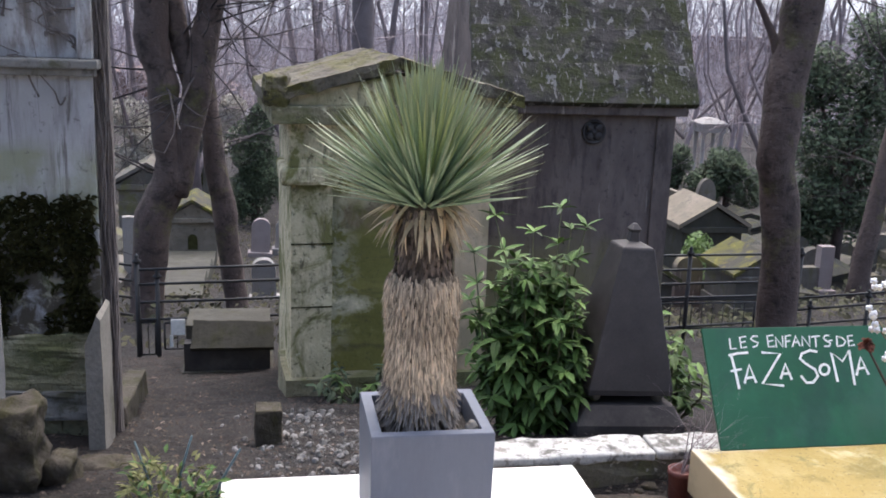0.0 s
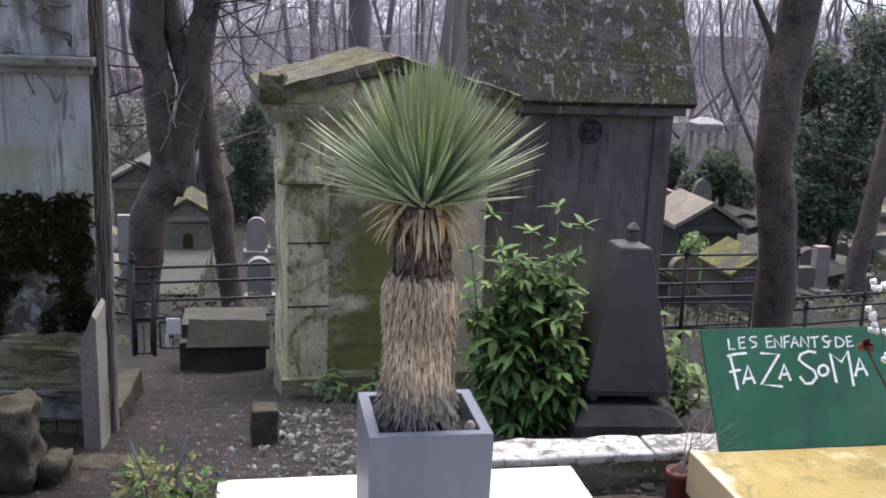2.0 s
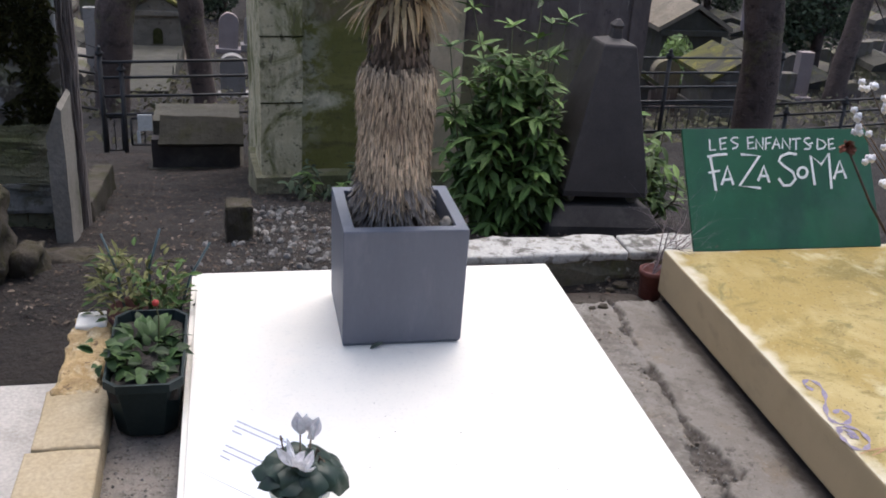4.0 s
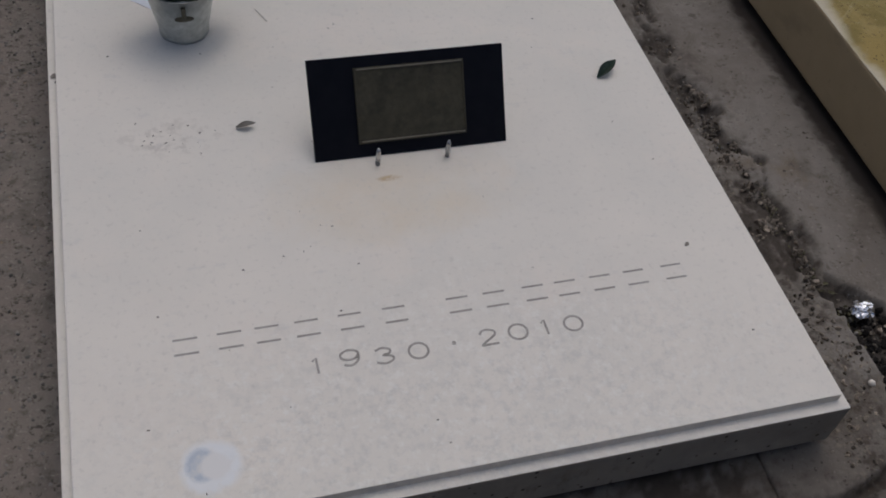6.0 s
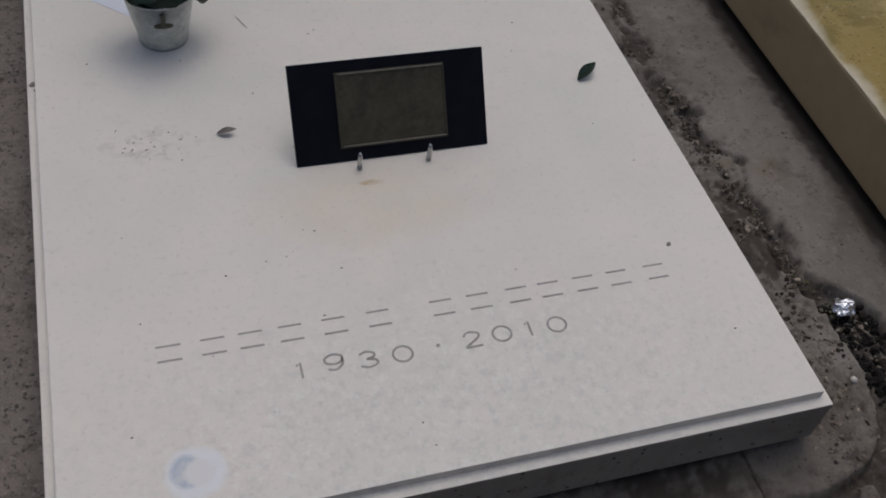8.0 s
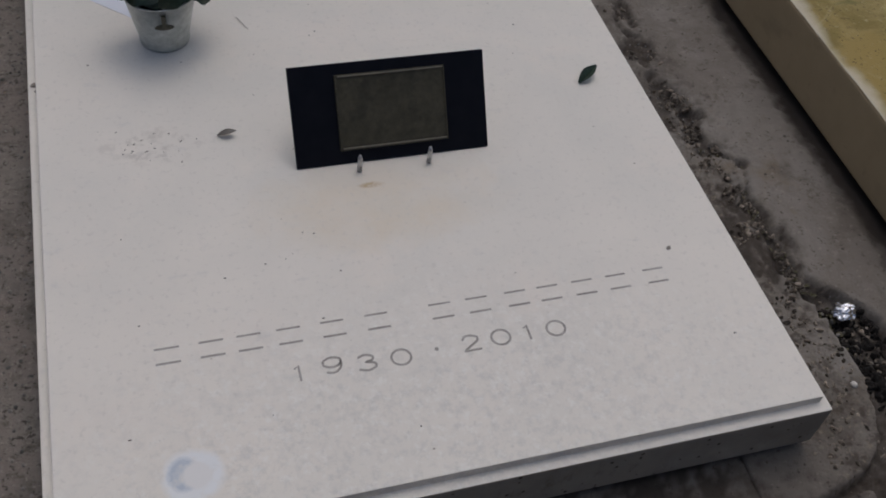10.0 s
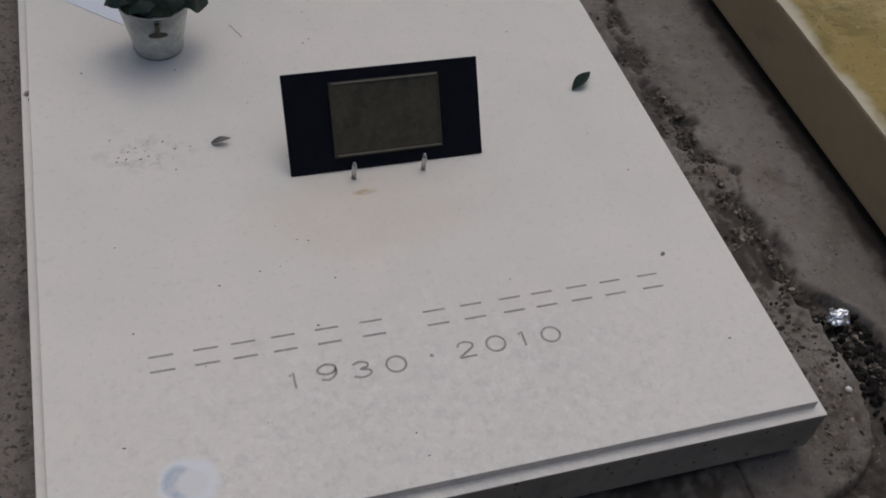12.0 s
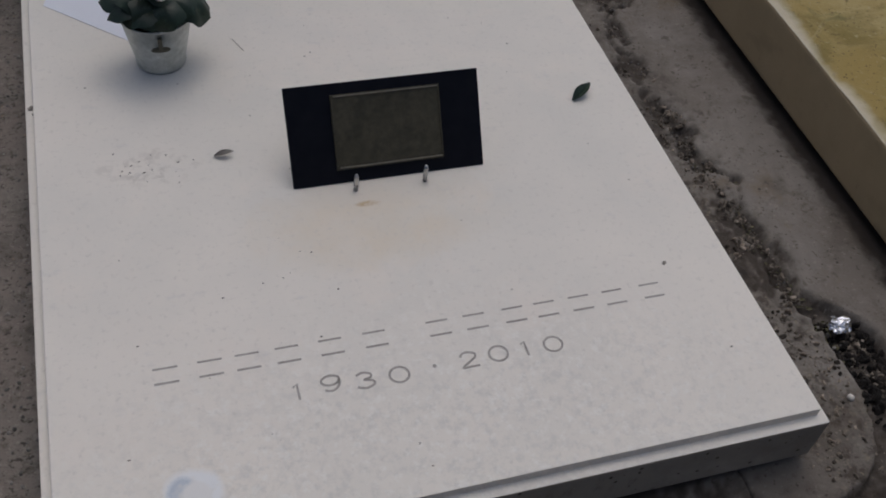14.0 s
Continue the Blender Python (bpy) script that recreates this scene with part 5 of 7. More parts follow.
# cotton stems and a dried rose
spray = thing("dried_flower_spray", "dried flower stems with white cotton bolls and brown rose", "flowers", pose(1.60, 1.80, 0.334))
for i, (x, y, z) in enumerate(((1.335, 1.85, 0.725), (1.335, 1.86, 0.85), (1.385, 1.84, 0.65), (1.32, 1.86, 0.765), (1.45, 1.85, 0.565), (1.40, 1.86, 0.80), (1.42, 1.84, 0.70))):
    loc = Vector((x - 1.60, y - 1.80, z - 0.334))
    rod("stem", [(0.01 * i - 0.03, 0, 0), loc * 0.5 + Vector((0.04, 0, 0)), loc], [0.003, 0.0024, 0.002], M_FIBRE_DARK, spray, 6)
    for k in range(5):
        bm = bmesh.new()
        bmesh.ops.create_icosphere(bm, subdivisions=3, radius=0.0085)
        rough(bm, 0.0050, 190, 1)
        b = part("cotton_boll", bm, M_PETAL, spray, "white fluffy boll", True)
        b.location = loc + Vector((R.gauss(0, 0.010), R.gauss(0, 0.008), R.gauss(0, 0.010)))
rl = leaf_data("rose_petal", 0.022, 0.02, 0.4, M_DRYROSE, 0.4)
rod("stem", [(-0.06, 0, 0), (-0.20, 0.02, 0.18), (-0.302, 0.04, 0.345)], [0.004, 0.004, 0.003], M_FIBRE_DARK, spray, 6)
for i in range(46):
    a, e = R.uniform(0, 6.28), R.uniform(-0.5, 1.5)
    place("rose_petal", rl, spray.matrix_world @ aim((-0.302, 0.04, 0.345), (math.cos(a) * math.cos(e), math.sin(a) * math.cos(e) - 0.2, math.sin(e)), R.uniform(-1, 1)) @ Matrix.Diagonal((1.1, 1.1, 1.1, 1)), spray)
dl = leaf_data("dead_leaf", 0.06, 0.022, 0.5, M_FIBRE_DARK)
for i in range(22):
    a = R.uniform(0, 6.28)
    place("dead_leaf", dl, spray.matrix_world @ aim((R.uniform(-0.10, 0.02), R.uniform(-0.01, 0.03), R.uniform(0.02, 0.3)), (math.cos(a), math.sin(a), R.uniform(-0.8, 0.5))), spray)

# red pot with bare twigs
rp = thing("red_plant_pot", "small red plastic pot with a leafless twiggy plant", "potted plant", pose(0.848, 1.994, 0.152))
part("pot", lathe([(0.030, 0.0), (0.033, 0.004), (0.0375, 0.078), (0.041, 0.079), (0.041, 0.096), (0.037, 0.096), (0.035, 0.076), (0.001, 0.074)], 28), M_TERRA, rp, smooth=True)


def twigs(rnd, base, direction, length, radius, depth, V, F, spread=0.6, sides=4, droop=0.0, kids=3, segs=4):
    p, d = Vector(base), Vector(direction).normalized()
    pts, rad = [p.copy()], [radius]
    for i in range(segs):
        d = (d + Vector((rnd.gauss(0, 0.12), rnd.gauss(0, 0.12), rnd.gauss(0, 0.10) - droop))).normalized()
        p = p + d * length / segs
        pts.append(p.copy())
        rad.append(radius * (1 - 0.6 * (i + 1) / segs))
    tube(V, F, pts, rad, sides)
    if depth:
        for k in range(kids):
            i = rnd.randrange(1, len(pts))
            side = Vector((rnd.gauss(0, 1), rnd.gauss(0, 1), rnd.gauss(0.25, 0.7))).normalized()
            twigs(rnd, pts[i], d * (1 - spread) + side * spread, length * rnd.uniform(0.5, 0.75), rad[i] * 0.65, depth - 1, V, F, spread, max(3, sides - 1), droop, kids, max(2, segs - 1))


for i in range(7):
    V, F = [], []
    twigs(R, (0, 0, 0.074), (R.gauss(-0.1, 0.75), R.gauss(0, 0.3), 1.0), 0.19, 0.0022, 3, V, F, 0.6)
    raw("twig", V, F, M_TWIG, rp)

mz = leaf_data("moss_leaf", 0.012, 0.008, 0.2, M_HERB, 0.4, 3)
mo = []
for _ in range(140):
    k = R.randrange(11, 15)
    t = R.random()
    x = CRACK[k][0] + (CRACK[k + 1][0] - CRACK[k][0]) * t + R.gauss(0, 0.012)
    y = CRACK[k][1] + (CRACK[k + 1][1] - CRACK[k][1]) * t + R.gauss(0, 0.012)
    a = R.uniform(0, 6.28)
    mo.append((mz, aim((x, y, 0.176), (math.cos(a), math.sin(a), R.uniform(0.1, 1.0))) @ Matrix.Diagonal((R.uniform(0.4, 1.0),) * 3 + (1,))))
tagged(joined("crack_moss", mo, None, M_UNDER), "small dark moss growing in a cement crack", "moss", kind="stuff")

# scrap of foil and a white pebble
fb = bmesh.new()
bmesh.ops.create_icosphere(fb, subdivisions=3, radius=0.016)
for v in fb.verts:
    q = v.co + Vector((0.37, 1.91, 0.53))
    v.co *= 1 + 0.5 * noise.noise(q * 85) + 0.35 * noise.noise(q * 210)
    v.co.x *= 1.35
    v.co.z *= 0.55
foil = part("foil_scrap", fb, M_FOIL)
foil.location = (0.683, 0.201, 0.190)
tagged(foil, "crumpled silver foil scrap on dirty cement", "litter")
fb = bmesh.new()
bmesh.ops.create_icosphere(fb, subdivisions=2, radius=0.0055)
wp = part("white_pebble", rough(fb, 0.0015, 200, 1), M_SLAB, smooth=True)
wp.location = (0.624, 0.076, 0.190)
tagged(wp, "small white pebble on cement", "pebble")

# ---- back wall behind the tombs ----
wall = thing("low_back_wall", "low mossy stone kerb wall with flaking white coping", "wall", kind="structure")
part("footing", rough(box(0.05, 1.55, 2.085, 2.21, -0.2, 0.243), 0.016, 11, 0.03), M_MOSSBLOCK, wall)
for x0, x1 in ((0.10, 0.80), (0.806, 1.55)):
    part("coping", rough(box(x0, x1, 2.075, 2.215, 0.236, 0.266, 0.008), 0.011, 13, 0.025), M_WHITE, wall, smooth=True)
for x, y, s in ((0.600, 1.93, 0.018), (0.635, 1.91, 0.020), (0.655, 1.875, 0.013), (0.62, 1.87, 0.009), (0.775, 2.050, 0.022), (0.735, 2.03, 0.012)):
    b = bmesh.new()
    bmesh.ops.create_icosphere(b, subdivisions=2, radius=s)
    st = part("rubble_stone", rough(b, s * 0.45, 1.6 / s, 1), M_BORDER)
    st.location, st.scale = (x, y, (0.186 if y < 1.9 else 0.160) + s * 0.35), (1.2, 0.9, 0.65)
    tagged(st, "loose pale rubble stone on the cement", "stone", "rubble by the wall")

# unseen wall behind the camera, added to dim light on the front faces
tagged(part("wall_behind", rough(box(-6, 6, -4.3, -4.0, -0.2, 2.6), 0.01, 3, 0.4), M_TOMB), "unseen plain grey wall added to shade front faces", "wall", kind="structure")

# ---- left kerb, path and planted pots ----
kerb = thing("stone_kerb", "sandy yellow kerb stones with a crumbled end", "kerb", kind="structure")
for x0, x1, y0, y1, z1, a in ((-0.81, -0.66, -0.6, 0.42, 0.252, 0.003), (-0.81, -0.66, 0.424, 1.235, 0.252, 0.003), (-0.80, -0.662, 1.239, 1.46, 0.255, 0.006)):
    part("kerb_stone", rough(box(x0, x1, y0, y1, 0.06, z1, 0.006), a, 8, 0.05), M_KERB, kerb, smooth=True)
bm = rough(box(-0.785, -0.69, 1.44, 1.80, 0.06, 0.258, 0.012), 0.020, 19, 0.014)
part("crumbled_stone", bm, M_KERBEND, kerb, "eroded pitted kerb end")
part("white_cap", rough(box(-0.775, -0.700, 1.735, 1.815, 0.246, 0.266, 0.009, 3), 0.003, 20, 0.02), M_SLAB, kerb, "white painted stone cap", True)
tagged(part("path", rough(box(-1.75, -0.80, -0.6, 1.64, 0.0, 0.165, 0.004), 0.003, 5, 0.12), M_PATH), "pale grey paved path beside the kerb", "path", kind="structure")


def herb(parent, W, x, y, z, rx, ry, rz, n, data):
    for i in range(n):
        a = R.uniform(0, 6.28)
        e = R.uniform(-0.2, 1.3)
        rr = R.random() ** 0.5
        p = (x + rx * rr * math.cos(a), y + ry * rr * math.sin(a), z + rz * R.random())
        place("leaf", R.choice(data), W @ aim(p, (math.cos(a) * math.cos(e), math.sin(a) * math.cos(e), math.sin(e)), R.uniform(-0.6, 0.6)), parent)


herb_l = [leaf_data("leaf", ln, wd, bd, M_TUBLEAF, 0.25, 6) for ln, wd, bd in ((0.034, 0.028, 0.35), (0.028, 0.024, 0.5), (0.040, 0.030, 0.45))]
herb_s = [leaf_data("leaf", ln, wd, bd, mt, 0.3) for ln, wd, bd, mt in ((0.030, 0.015, 0.3, M_HERB), (0.025, 0.013, 0.4, M_STRAGGLE), (0.036, 0.012, 0.2, M_STRAGGLE))]
tubt = thing("plant_tub", "dark green plastic tub with leafy bedding plants", "plant tub", pose(-0.580, 1.485, 0.196))
tb = frustum([(0.060, 0.135, 0.0), (0.063, 0.14, 0.004), (0.078, 0.165, 0.128), (0.083, 0.172, 0.130), (0.083, 0.172, 0.150), (0.078, 0.166, 0.150), (0.072, 0.16, 0.118)], 0.028)
part("tub", tb, M_TUB, tubt)
part("soil", box(-0.07, 0.07, -0.155, 0.155, 0.10, 0.128), M_BLACKSOIL, tubt)
herb(tubt, tubt.matrix_world, 0.0, -0.01, 0.120, 0.060, 0.135, 0.035, 120, herb_l)
herb(tubt, tubt.matrix_world, -0.085, -0.03, 0.135, 0.04, 0.05, 0.04, 16, herb_l)
rod("stem", [(0.02, 0.03, 0.12), (0.025, 0.035, 0.2), (0.02, 0.03, 0.235)], 0.002, M_STEM, tubt, 6)
bm = bmesh.new()
bmesh.ops.create_icosphere(bm, subdivisions=2, radius=0.008)
part("bud", bm, M_RED, tubt, "red flower bud", True).location = (0.02, 0.03, 0.24)
pot2 = thing("round_plant_pot", "red-brown pot with straggly green bedding plants", "potted plant", pose(-0.615, 1.80, 0.150))
part("pot", lathe([(0.060, 0.0), (0.064, 0.004), (0.085, 0.105), (0.09, 0.106), (0.09, 0.122), (0.084, 0.122), (0.08, 0.10), (0.001, 0.098)], 28), M_DARKPOT, pot2, smooth=True)
herb(pot2, pot2.matrix_world, -0.01, 0, 0.10, 0.12, 0.09, 0.17, 260, herb_s)
herb(pot2, pot2.matrix_world, -0.07, 0, 0.16, 0.05, 0.05, 0.12, 60, herb_s[1:])
herb(pot2, pot2.matrix_world, 0.06, -0.02, 0.11, 0.06, 0.05, 0.12, 90, herb_s[:1])
for x, z, lean in ((-0.06, 0.33, -0.03), (0.02, 0.34, 0.03), (0.12, 0.30, 0.05)):
    rod("stake", [(x * 0.7, 0, 0.10), (x, 0.01, z * 0.7), (x + lean, 0.01, z)], [0.0036, 0.0034, 0.003], M_STAKE, pot2, 6, "blue-green plant stake")

# dead leaves on the soil
ll = leaf_data("litter_leaf", 0.05, 0.028, 0.25, M_LITTER, 0.3, 3)
lit = []
lit_pale = []
for _ in range(22000):
    x, y = R.uniform(-1.5, 1.3), 1.95 + 4.4 * R.random() ** 1.3
    s = R.uniform(0.15, 0.46)
    if _ % 3:
        s *= 0.45
    (lit_pale if _ % 7 == 0 else lit).append((ll, Matrix.Translation((x, y, ground_z(x, y) + 0.006)) @ pose(0, 0, 0, R.uniform(-25, 25), R.uniform(-25, 25), R.uniform(0, 360)) @ Matrix.Diagonal((s, s, s, 1))))
tagged(joined("pale_leaf_litter", lit_pale, None, M_LITTER_PALE), "bleached leaf scraps scattered over the soil", "leaf litter", kind="stuff")
tagged(joined("leaf_litter", lit, None, M_LITTER), "brown dead leaves scattered over the soil", "leaf litter", kind="stuff")
rub = []
for _ in range(1100):
    x, y = R.gauss(-0.16, 0.16), R.uniform(2.05, 3.5)
    s = 0.0025 + 0.016 * R.random() ** 5
    rub.append((pebble, pose(x, y, ground_z(x, y) + s * 0.2, R.uniform(0, 90), R.uniform(0, 90), R.uniform(0, 360)) @ Matrix.Diagonal((s * R.uniform(0.8, 1.6), s, s * 0.7, 1))))
tagged(joined("rubble", rub, None, M_PEBBLE), "grey stones and rubble half sunk in the soil", "rubble", kind="stuff")

# ---- obelisk and shrubs behind the wall ----
ob_ = thing("obelisk", "dark granite obelisk on a chamfered plinth", "obelisk", pose(0.926, 2.86, 0.0, 0, 3.6, 3))
part("plinth", frustum([(0.215, 0.215, -0.15), (0.215, 0.215, 0.105), (0.185, 0.185, 0.155), (0.178, 0.178, 0.168)], 0.004), M_SHADEGRANITE, ob_)
for sx in (-1, 1):
    for sy in (-1, 1):
        bm = bmesh.new()
        bmesh.ops.create_icosphere(bm, subdivisions=2, radius=0.022)
        part("ball_foot", bm, M_TOMB, ob_, "small pale stone ball", True).location = (0.125 * sx, 0.125 * sy, 0.19)
part("shaft", frustum([(0.166, 0.166, 0.205), (0.168, 0.168, 0.225), (0.064, 0.064, 0.735), (0.060, 0.060, 0.742), (0.022, 0.022, 0.756)], 0.003), M_GRANITE, ob_)
part("finial", frustum([(0.020, 0.020, 0.755), (0.016, 0.016, 0.790), (0.022, 0.022, 0.802), (0.008, 0.008, 0.822)], 0.004), M_GRANITE, ob_)


def shrub(name, label, shoots, base, leafset, newset, leaf_n, parts_max, seed):
    rnd = random.Random(seed)
    t = thing(name, label, "shrub", pose(*base))
    W = t.matrix_world
    V, F = [], []
    made, extra = 0, []
    for (x, y, z, fresh) in shoots:
        tip = Vector((x, y, z)) - Vector(base)
        root = Vector((tip.x * 0.25, tip.y * 0.25, 0.0))
        mid = root.lerp(tip, 0.55) + Vector((rnd.gauss(0, 0.02), rnd.gauss(0, 0.02), 0))
        rod("stem", [root, mid, tip], [0.006, 0.0045, 0.002], M_STEM, t, 5)
        for lvl in range(3):
            q = mid.lerp(tip, 1 - 0.33 * lvl)
            for k in range(leaf_n):
                a = 2 * math.pi * k / leaf_n + lvl * 0.7 + rnd.uniform(-0.35, 0.35)
                e = rnd.uniform(-0.55, 0.45) if not fresh else rnd.uniform(-0.1, 0.8)
                m = W @ aim(q, (math.cos(a) * math.cos(e), math.sin(a) * math.cos(e), math.sin(e)), rnd.uniform(-0.5, 0.5)) @ Matrix.Diagonal((rnd.uniform(0.7, 1.15),) * 3 + (1,))
                data = rnd.choice(newset if fresh and lvl < 2 else leafset)
                if made < parts_max:
                    place("leaf", data, m, t)
                    made += 1
                else:
                    extra.append((data, m))
    if extra:
        o = joined("inner_leaves", extra, None, M_AUCUBA, "stuff")
        o.parent = t
        o.matrix_parent_inverse = W.inverted()
    return t


au = [leaf_data("leaf", ln, wd, bd, M_AUCUBA, 0.3) for ln, wd, bd in ((0.070, 0.034, 0.35), (0.056, 0.028, 0.5), (0.078, 0.036, 0.45))]
an = [leaf_data("leaf", ln, wd, bd, M_AUCUBA_NEW, 0.35) for ln, wd, bd in ((0.075, 0.026, 0.1), (0.065, 0.024, 0.2))]
shoots = []
rs = random.Random(3)
for i in range(165):
    a, e = rs.uniform(0, 6.28), rs.uniform(-1.2, 1.4)
    rr = rs.uniform(0.55, 1.0)
    x = 0.60 + 0.235 * rr * math.cos(a) * math.cos(e)
    y = 2.86 + 0.24 * rr * math.sin(a) * math.cos(e)
    z = 0.34 + 0.37 * rr * math.sin(e)
    shoots.append((x, y, max(z, 0.02), z > 0.42 and rs.random() < 0.55))
shoots += [(0.685, 2.85, 0.88, True), (0.44, 2.86, 0.85, True), (0.60, 2.9, 0.78, True), (0.80, 2.9, 0.80, True), (0.36, 2.82, 0.72, True), (0.35, 2.80, 0.55, True), (0.76, 2.95, 0.78, True),
           (0.5, 2.8, 0.66, True), (0.70, 2.75, 0.70, True)]
shoots.sort(key=lambda s: s[1])
shrub("evergreen_shrub", "glossy green leafy shrub with fresh light shoots", shoots, (0.64, 2.9, -0.02), au, an, 6, 300, 4)
shoots = [(1.17 + rs.uniform(0, 0.17), 2.85 + rs.uniform(0, 0.3), rs.uniform(0.06, 0.42), rs.random() < 0.5) for _ in range(30)]
shrub("drooping_shrub", "light green drooping shrub beside dark stone", shoots, (1.26, 3.0, -0.02), au, an, 4, 200, 5)
shoots = [(rs.uniform(-0.2, 0.45), 3.85 + rs.uniform(-0.1, 0.25), -0.22 + rs.uniform(0, 0.16), False) for _ in range(24)]
dk = [leaf_data("leaf", ln, wd, 0.4, M_EVERGREEN, 0.3) for ln, wd in ((0.06, 0.03), (0.05, 0.026))]
shrub("ground_ivy", "low dark ivy along a chapel's foot", shoots, (0.1, 3.95, -0.33), dk, dk, 4, 200, 6)

# ---- mossy chapel ----
ch = thing("mossy_chapel", "small gabled tomb chapel, moss-streaked pale stone", "tomb chapel", pose(-0.255, 4.20, -0.34, 0, 0, 3.5))
WD, HT = 0.99, 1.40
part("back_block", rough(box(0.02, WD - 0.02, 0.05, 1.0, -0.3, HT), 0.006, 5, 0.09), M_MOSSY, ch)
part("base_course", rough(box(-0.03, WD + 0.03, -0.06, 0.4, -0.25, 0.10), 0.008, 6, 0.06), M_MOSSBASE, ch)
part("left_pilaster", rough(box(0.0, 0.20, -0.02, 0.3, 0.08, HT - 0.30), 0.005, 7, 0.05), M_MOSSY, ch)
part("left_capital", rough(box(-0.015, 0.225, -0.045, 0.3, HT - 0.24, HT - 0.02, 0.01), 0.008, 9, 0.04), M_MOSSY, ch)
part("left_moulding", rough(box(-0.05, 0.25, -0.075, 0.3, HT - 0.32, HT - 0.235, 0.02), 0.010, 9, 0.035), M_MOSSY, ch)
part("right_pilaster", rough(box(WD - 0.17, WD, -0.02, 0.3, 0.08, HT - 0.02), 0.004, 7, 0.06), M_PALESTONE, ch)
part("recessed_panel", rough(box(0.19, WD - 0.16, 0.035, 0.2, 0.09, HT - 0.05), 0.006, 5, 0.05), M_MOSSDARK, ch, "dark green moss-covered panel")
part("panel_top", rough(box(0.19, WD - 0.16, 0.0, 0.2, HT - 0.30, HT - 0.03), 0.004, 7, 0.06), M_MOSSY, ch)
part("cornice", rough(box(-0.10, WD + 0.10, -0.11, 1.02, HT - 0.03, HT + 0.06, 0.012), 0.006, 9, 0.05), M_MOSSBASE, ch)
part("pediment", rough(prism([(-0.08, HT + 0.055), (WD + 0.08, HT + 0.055), (WD + 0.08, HT + 0.08), (WD * 0.5, HT + 0.21), (-0.08, HT + 0.08)], -0.06, 1.0), 0.006, 6, 0.08), M_MOSSY, ch)
for side, x0, x1 in (("l", -0.13, WD * 0.5), ("r", WD + 0.13, WD * 0.5)):
    za, zb = HT + 0.06, HT + 0.235
    o = part("raking_cornice", rough(prism([(x0, za), (x1, zb), (x1, zb + 0.055), (x0, za + 0.06)], -0.12, 1.04), 0.018, 9, 0.04), M_RAKE, ch, "moss-grown roof edge")
for x in (-0.13,):
    part("acroterion", rough(box(x, x + 0.11, -0.12, 0.04, HT + 0.05, HT + 0.20, 0.02), 0.022, 13, 0.025), M_RAKE, ch)
for z in (0.46, 0.78):
    part("joint_line", box(0.0, 0.203, -0.0235, 0.0, z, z + 0.006), M_MOSSCLUMP, ch)

# ---- dark chapel ----
dc = thing("dark_chapel", "soot-dark stone tomb chapel with steep mossy roof", "tomb chapel", pose(0.86, 5.0, -0.55))
part("wall", box(0.0, 1.12, 0.0, 1.5, -0.3, 1.62, 0.004), M_DARKSTONE, dc)
part("base_course", rough(box(-0.03, 1.16, -0.04, 1.5, -0.3, 0.16), 0.004, 6, 0.1), M_DARKSTONE, dc)
part("corner_pilaster", box(1.03, 1.140, -0.02, 0.2, 0.1, 1.58, 0.004), M_DARKSTONE, dc)
part("eave", box(-0.05, 1.195, -0.07, 1.56, 1.575, 1.655, 0.008), M_DARKSTONE, dc)
ro = part("rosette", lathe([(0.072, 0.0), (0.072, 0.012), (0.060, 0.016), (0.056, 0.004), (0.022, 0.003), (0.018, 0.022), (0.001, 0.026)], 28), M_GRANITE, dc, "round carved cross rosette", True)
ro.matrix_world = pose(1.508, 4.999, 0.922, 90, 0, 0)
for k in range(4):
    a = radians(45 + 90 * k)
    o = part("rosette_lobe", lathe([(0.024, 0.0), (0.024, 0.016), (0.016, 0.022), (0.001, 0.023)], 16), M_GRANITE, dc, "", True)
    o.matrix_world = pose(1.508 + 0.034 * math.cos(a), 4.997, 0.922 + 0.034 * math.sin(a), 90, 0, 0)
# steep roof of overlapping stone courses
SL = radians(61)
for k in range(8):
    s0 = 0.225 * k
    bm = rough(box(-0.09 + 0.004 * k, 1.235 - 0.004 * k, -0.03, 0.03, 0, 0.242, 0.006), 0.007, 9, 0.05)
    bmesh.ops.translate(bm, verts=list(bm.verts), vec=(0.37 * k, 0, 1.7 * k))
    o = part("roof_course", bm, M_ROOF, dc, smooth=False)
    o.matrix_world = pose(0.86, 5.0 - 0.09 + math.cos(SL) * s0 - 0.012, 1.085 + math.sin(SL) * s0, -29 + 2.5, 0, 0) @ Matrix.Translation((-0.37 * k, 0, -1.7 * k))
vv = [(x, y, z) for x in (-0.02, 1.19) for y, z in ((0.0, 1.64), (1.5, 1.64), (0.75, 3.02))]
raw("roof_body", vv, [(0, 2, 1), (3, 4, 5), (1, 2, 5, 4), (0, 1, 4, 3), (0, 3, 5, 2)], M_DARKSTONE, dc)

# ---- tall stele at the left ----
st = thing("tall_stele", "tall grey tomb stele, stained, with moss and creeper stems", "tomb", pose(-0.955, 3.0, -0.06))
part("lower_block", rough(box(-1.3, 0.0, 0.0, 0.16, 0.220, 0.44), 0.014, 16, 0.025), M_MOSSBASE, st)
part("string_course", rough(box(-1.32, 0.0, -0.022, 0.16, 0.125, 0.232), 0.012, 18, 0.022), M_STELECAP, st)
for x0, x1 in ((-1.3, -0.62), (-0.612, -0.165), (-0.157, 0.0)):
    part("footing_block", rough(box(x0, x1, 0.012, 0.16, -0.15, 0.130), 0.010, 14, 0.03), M_MOSSBASE, st)
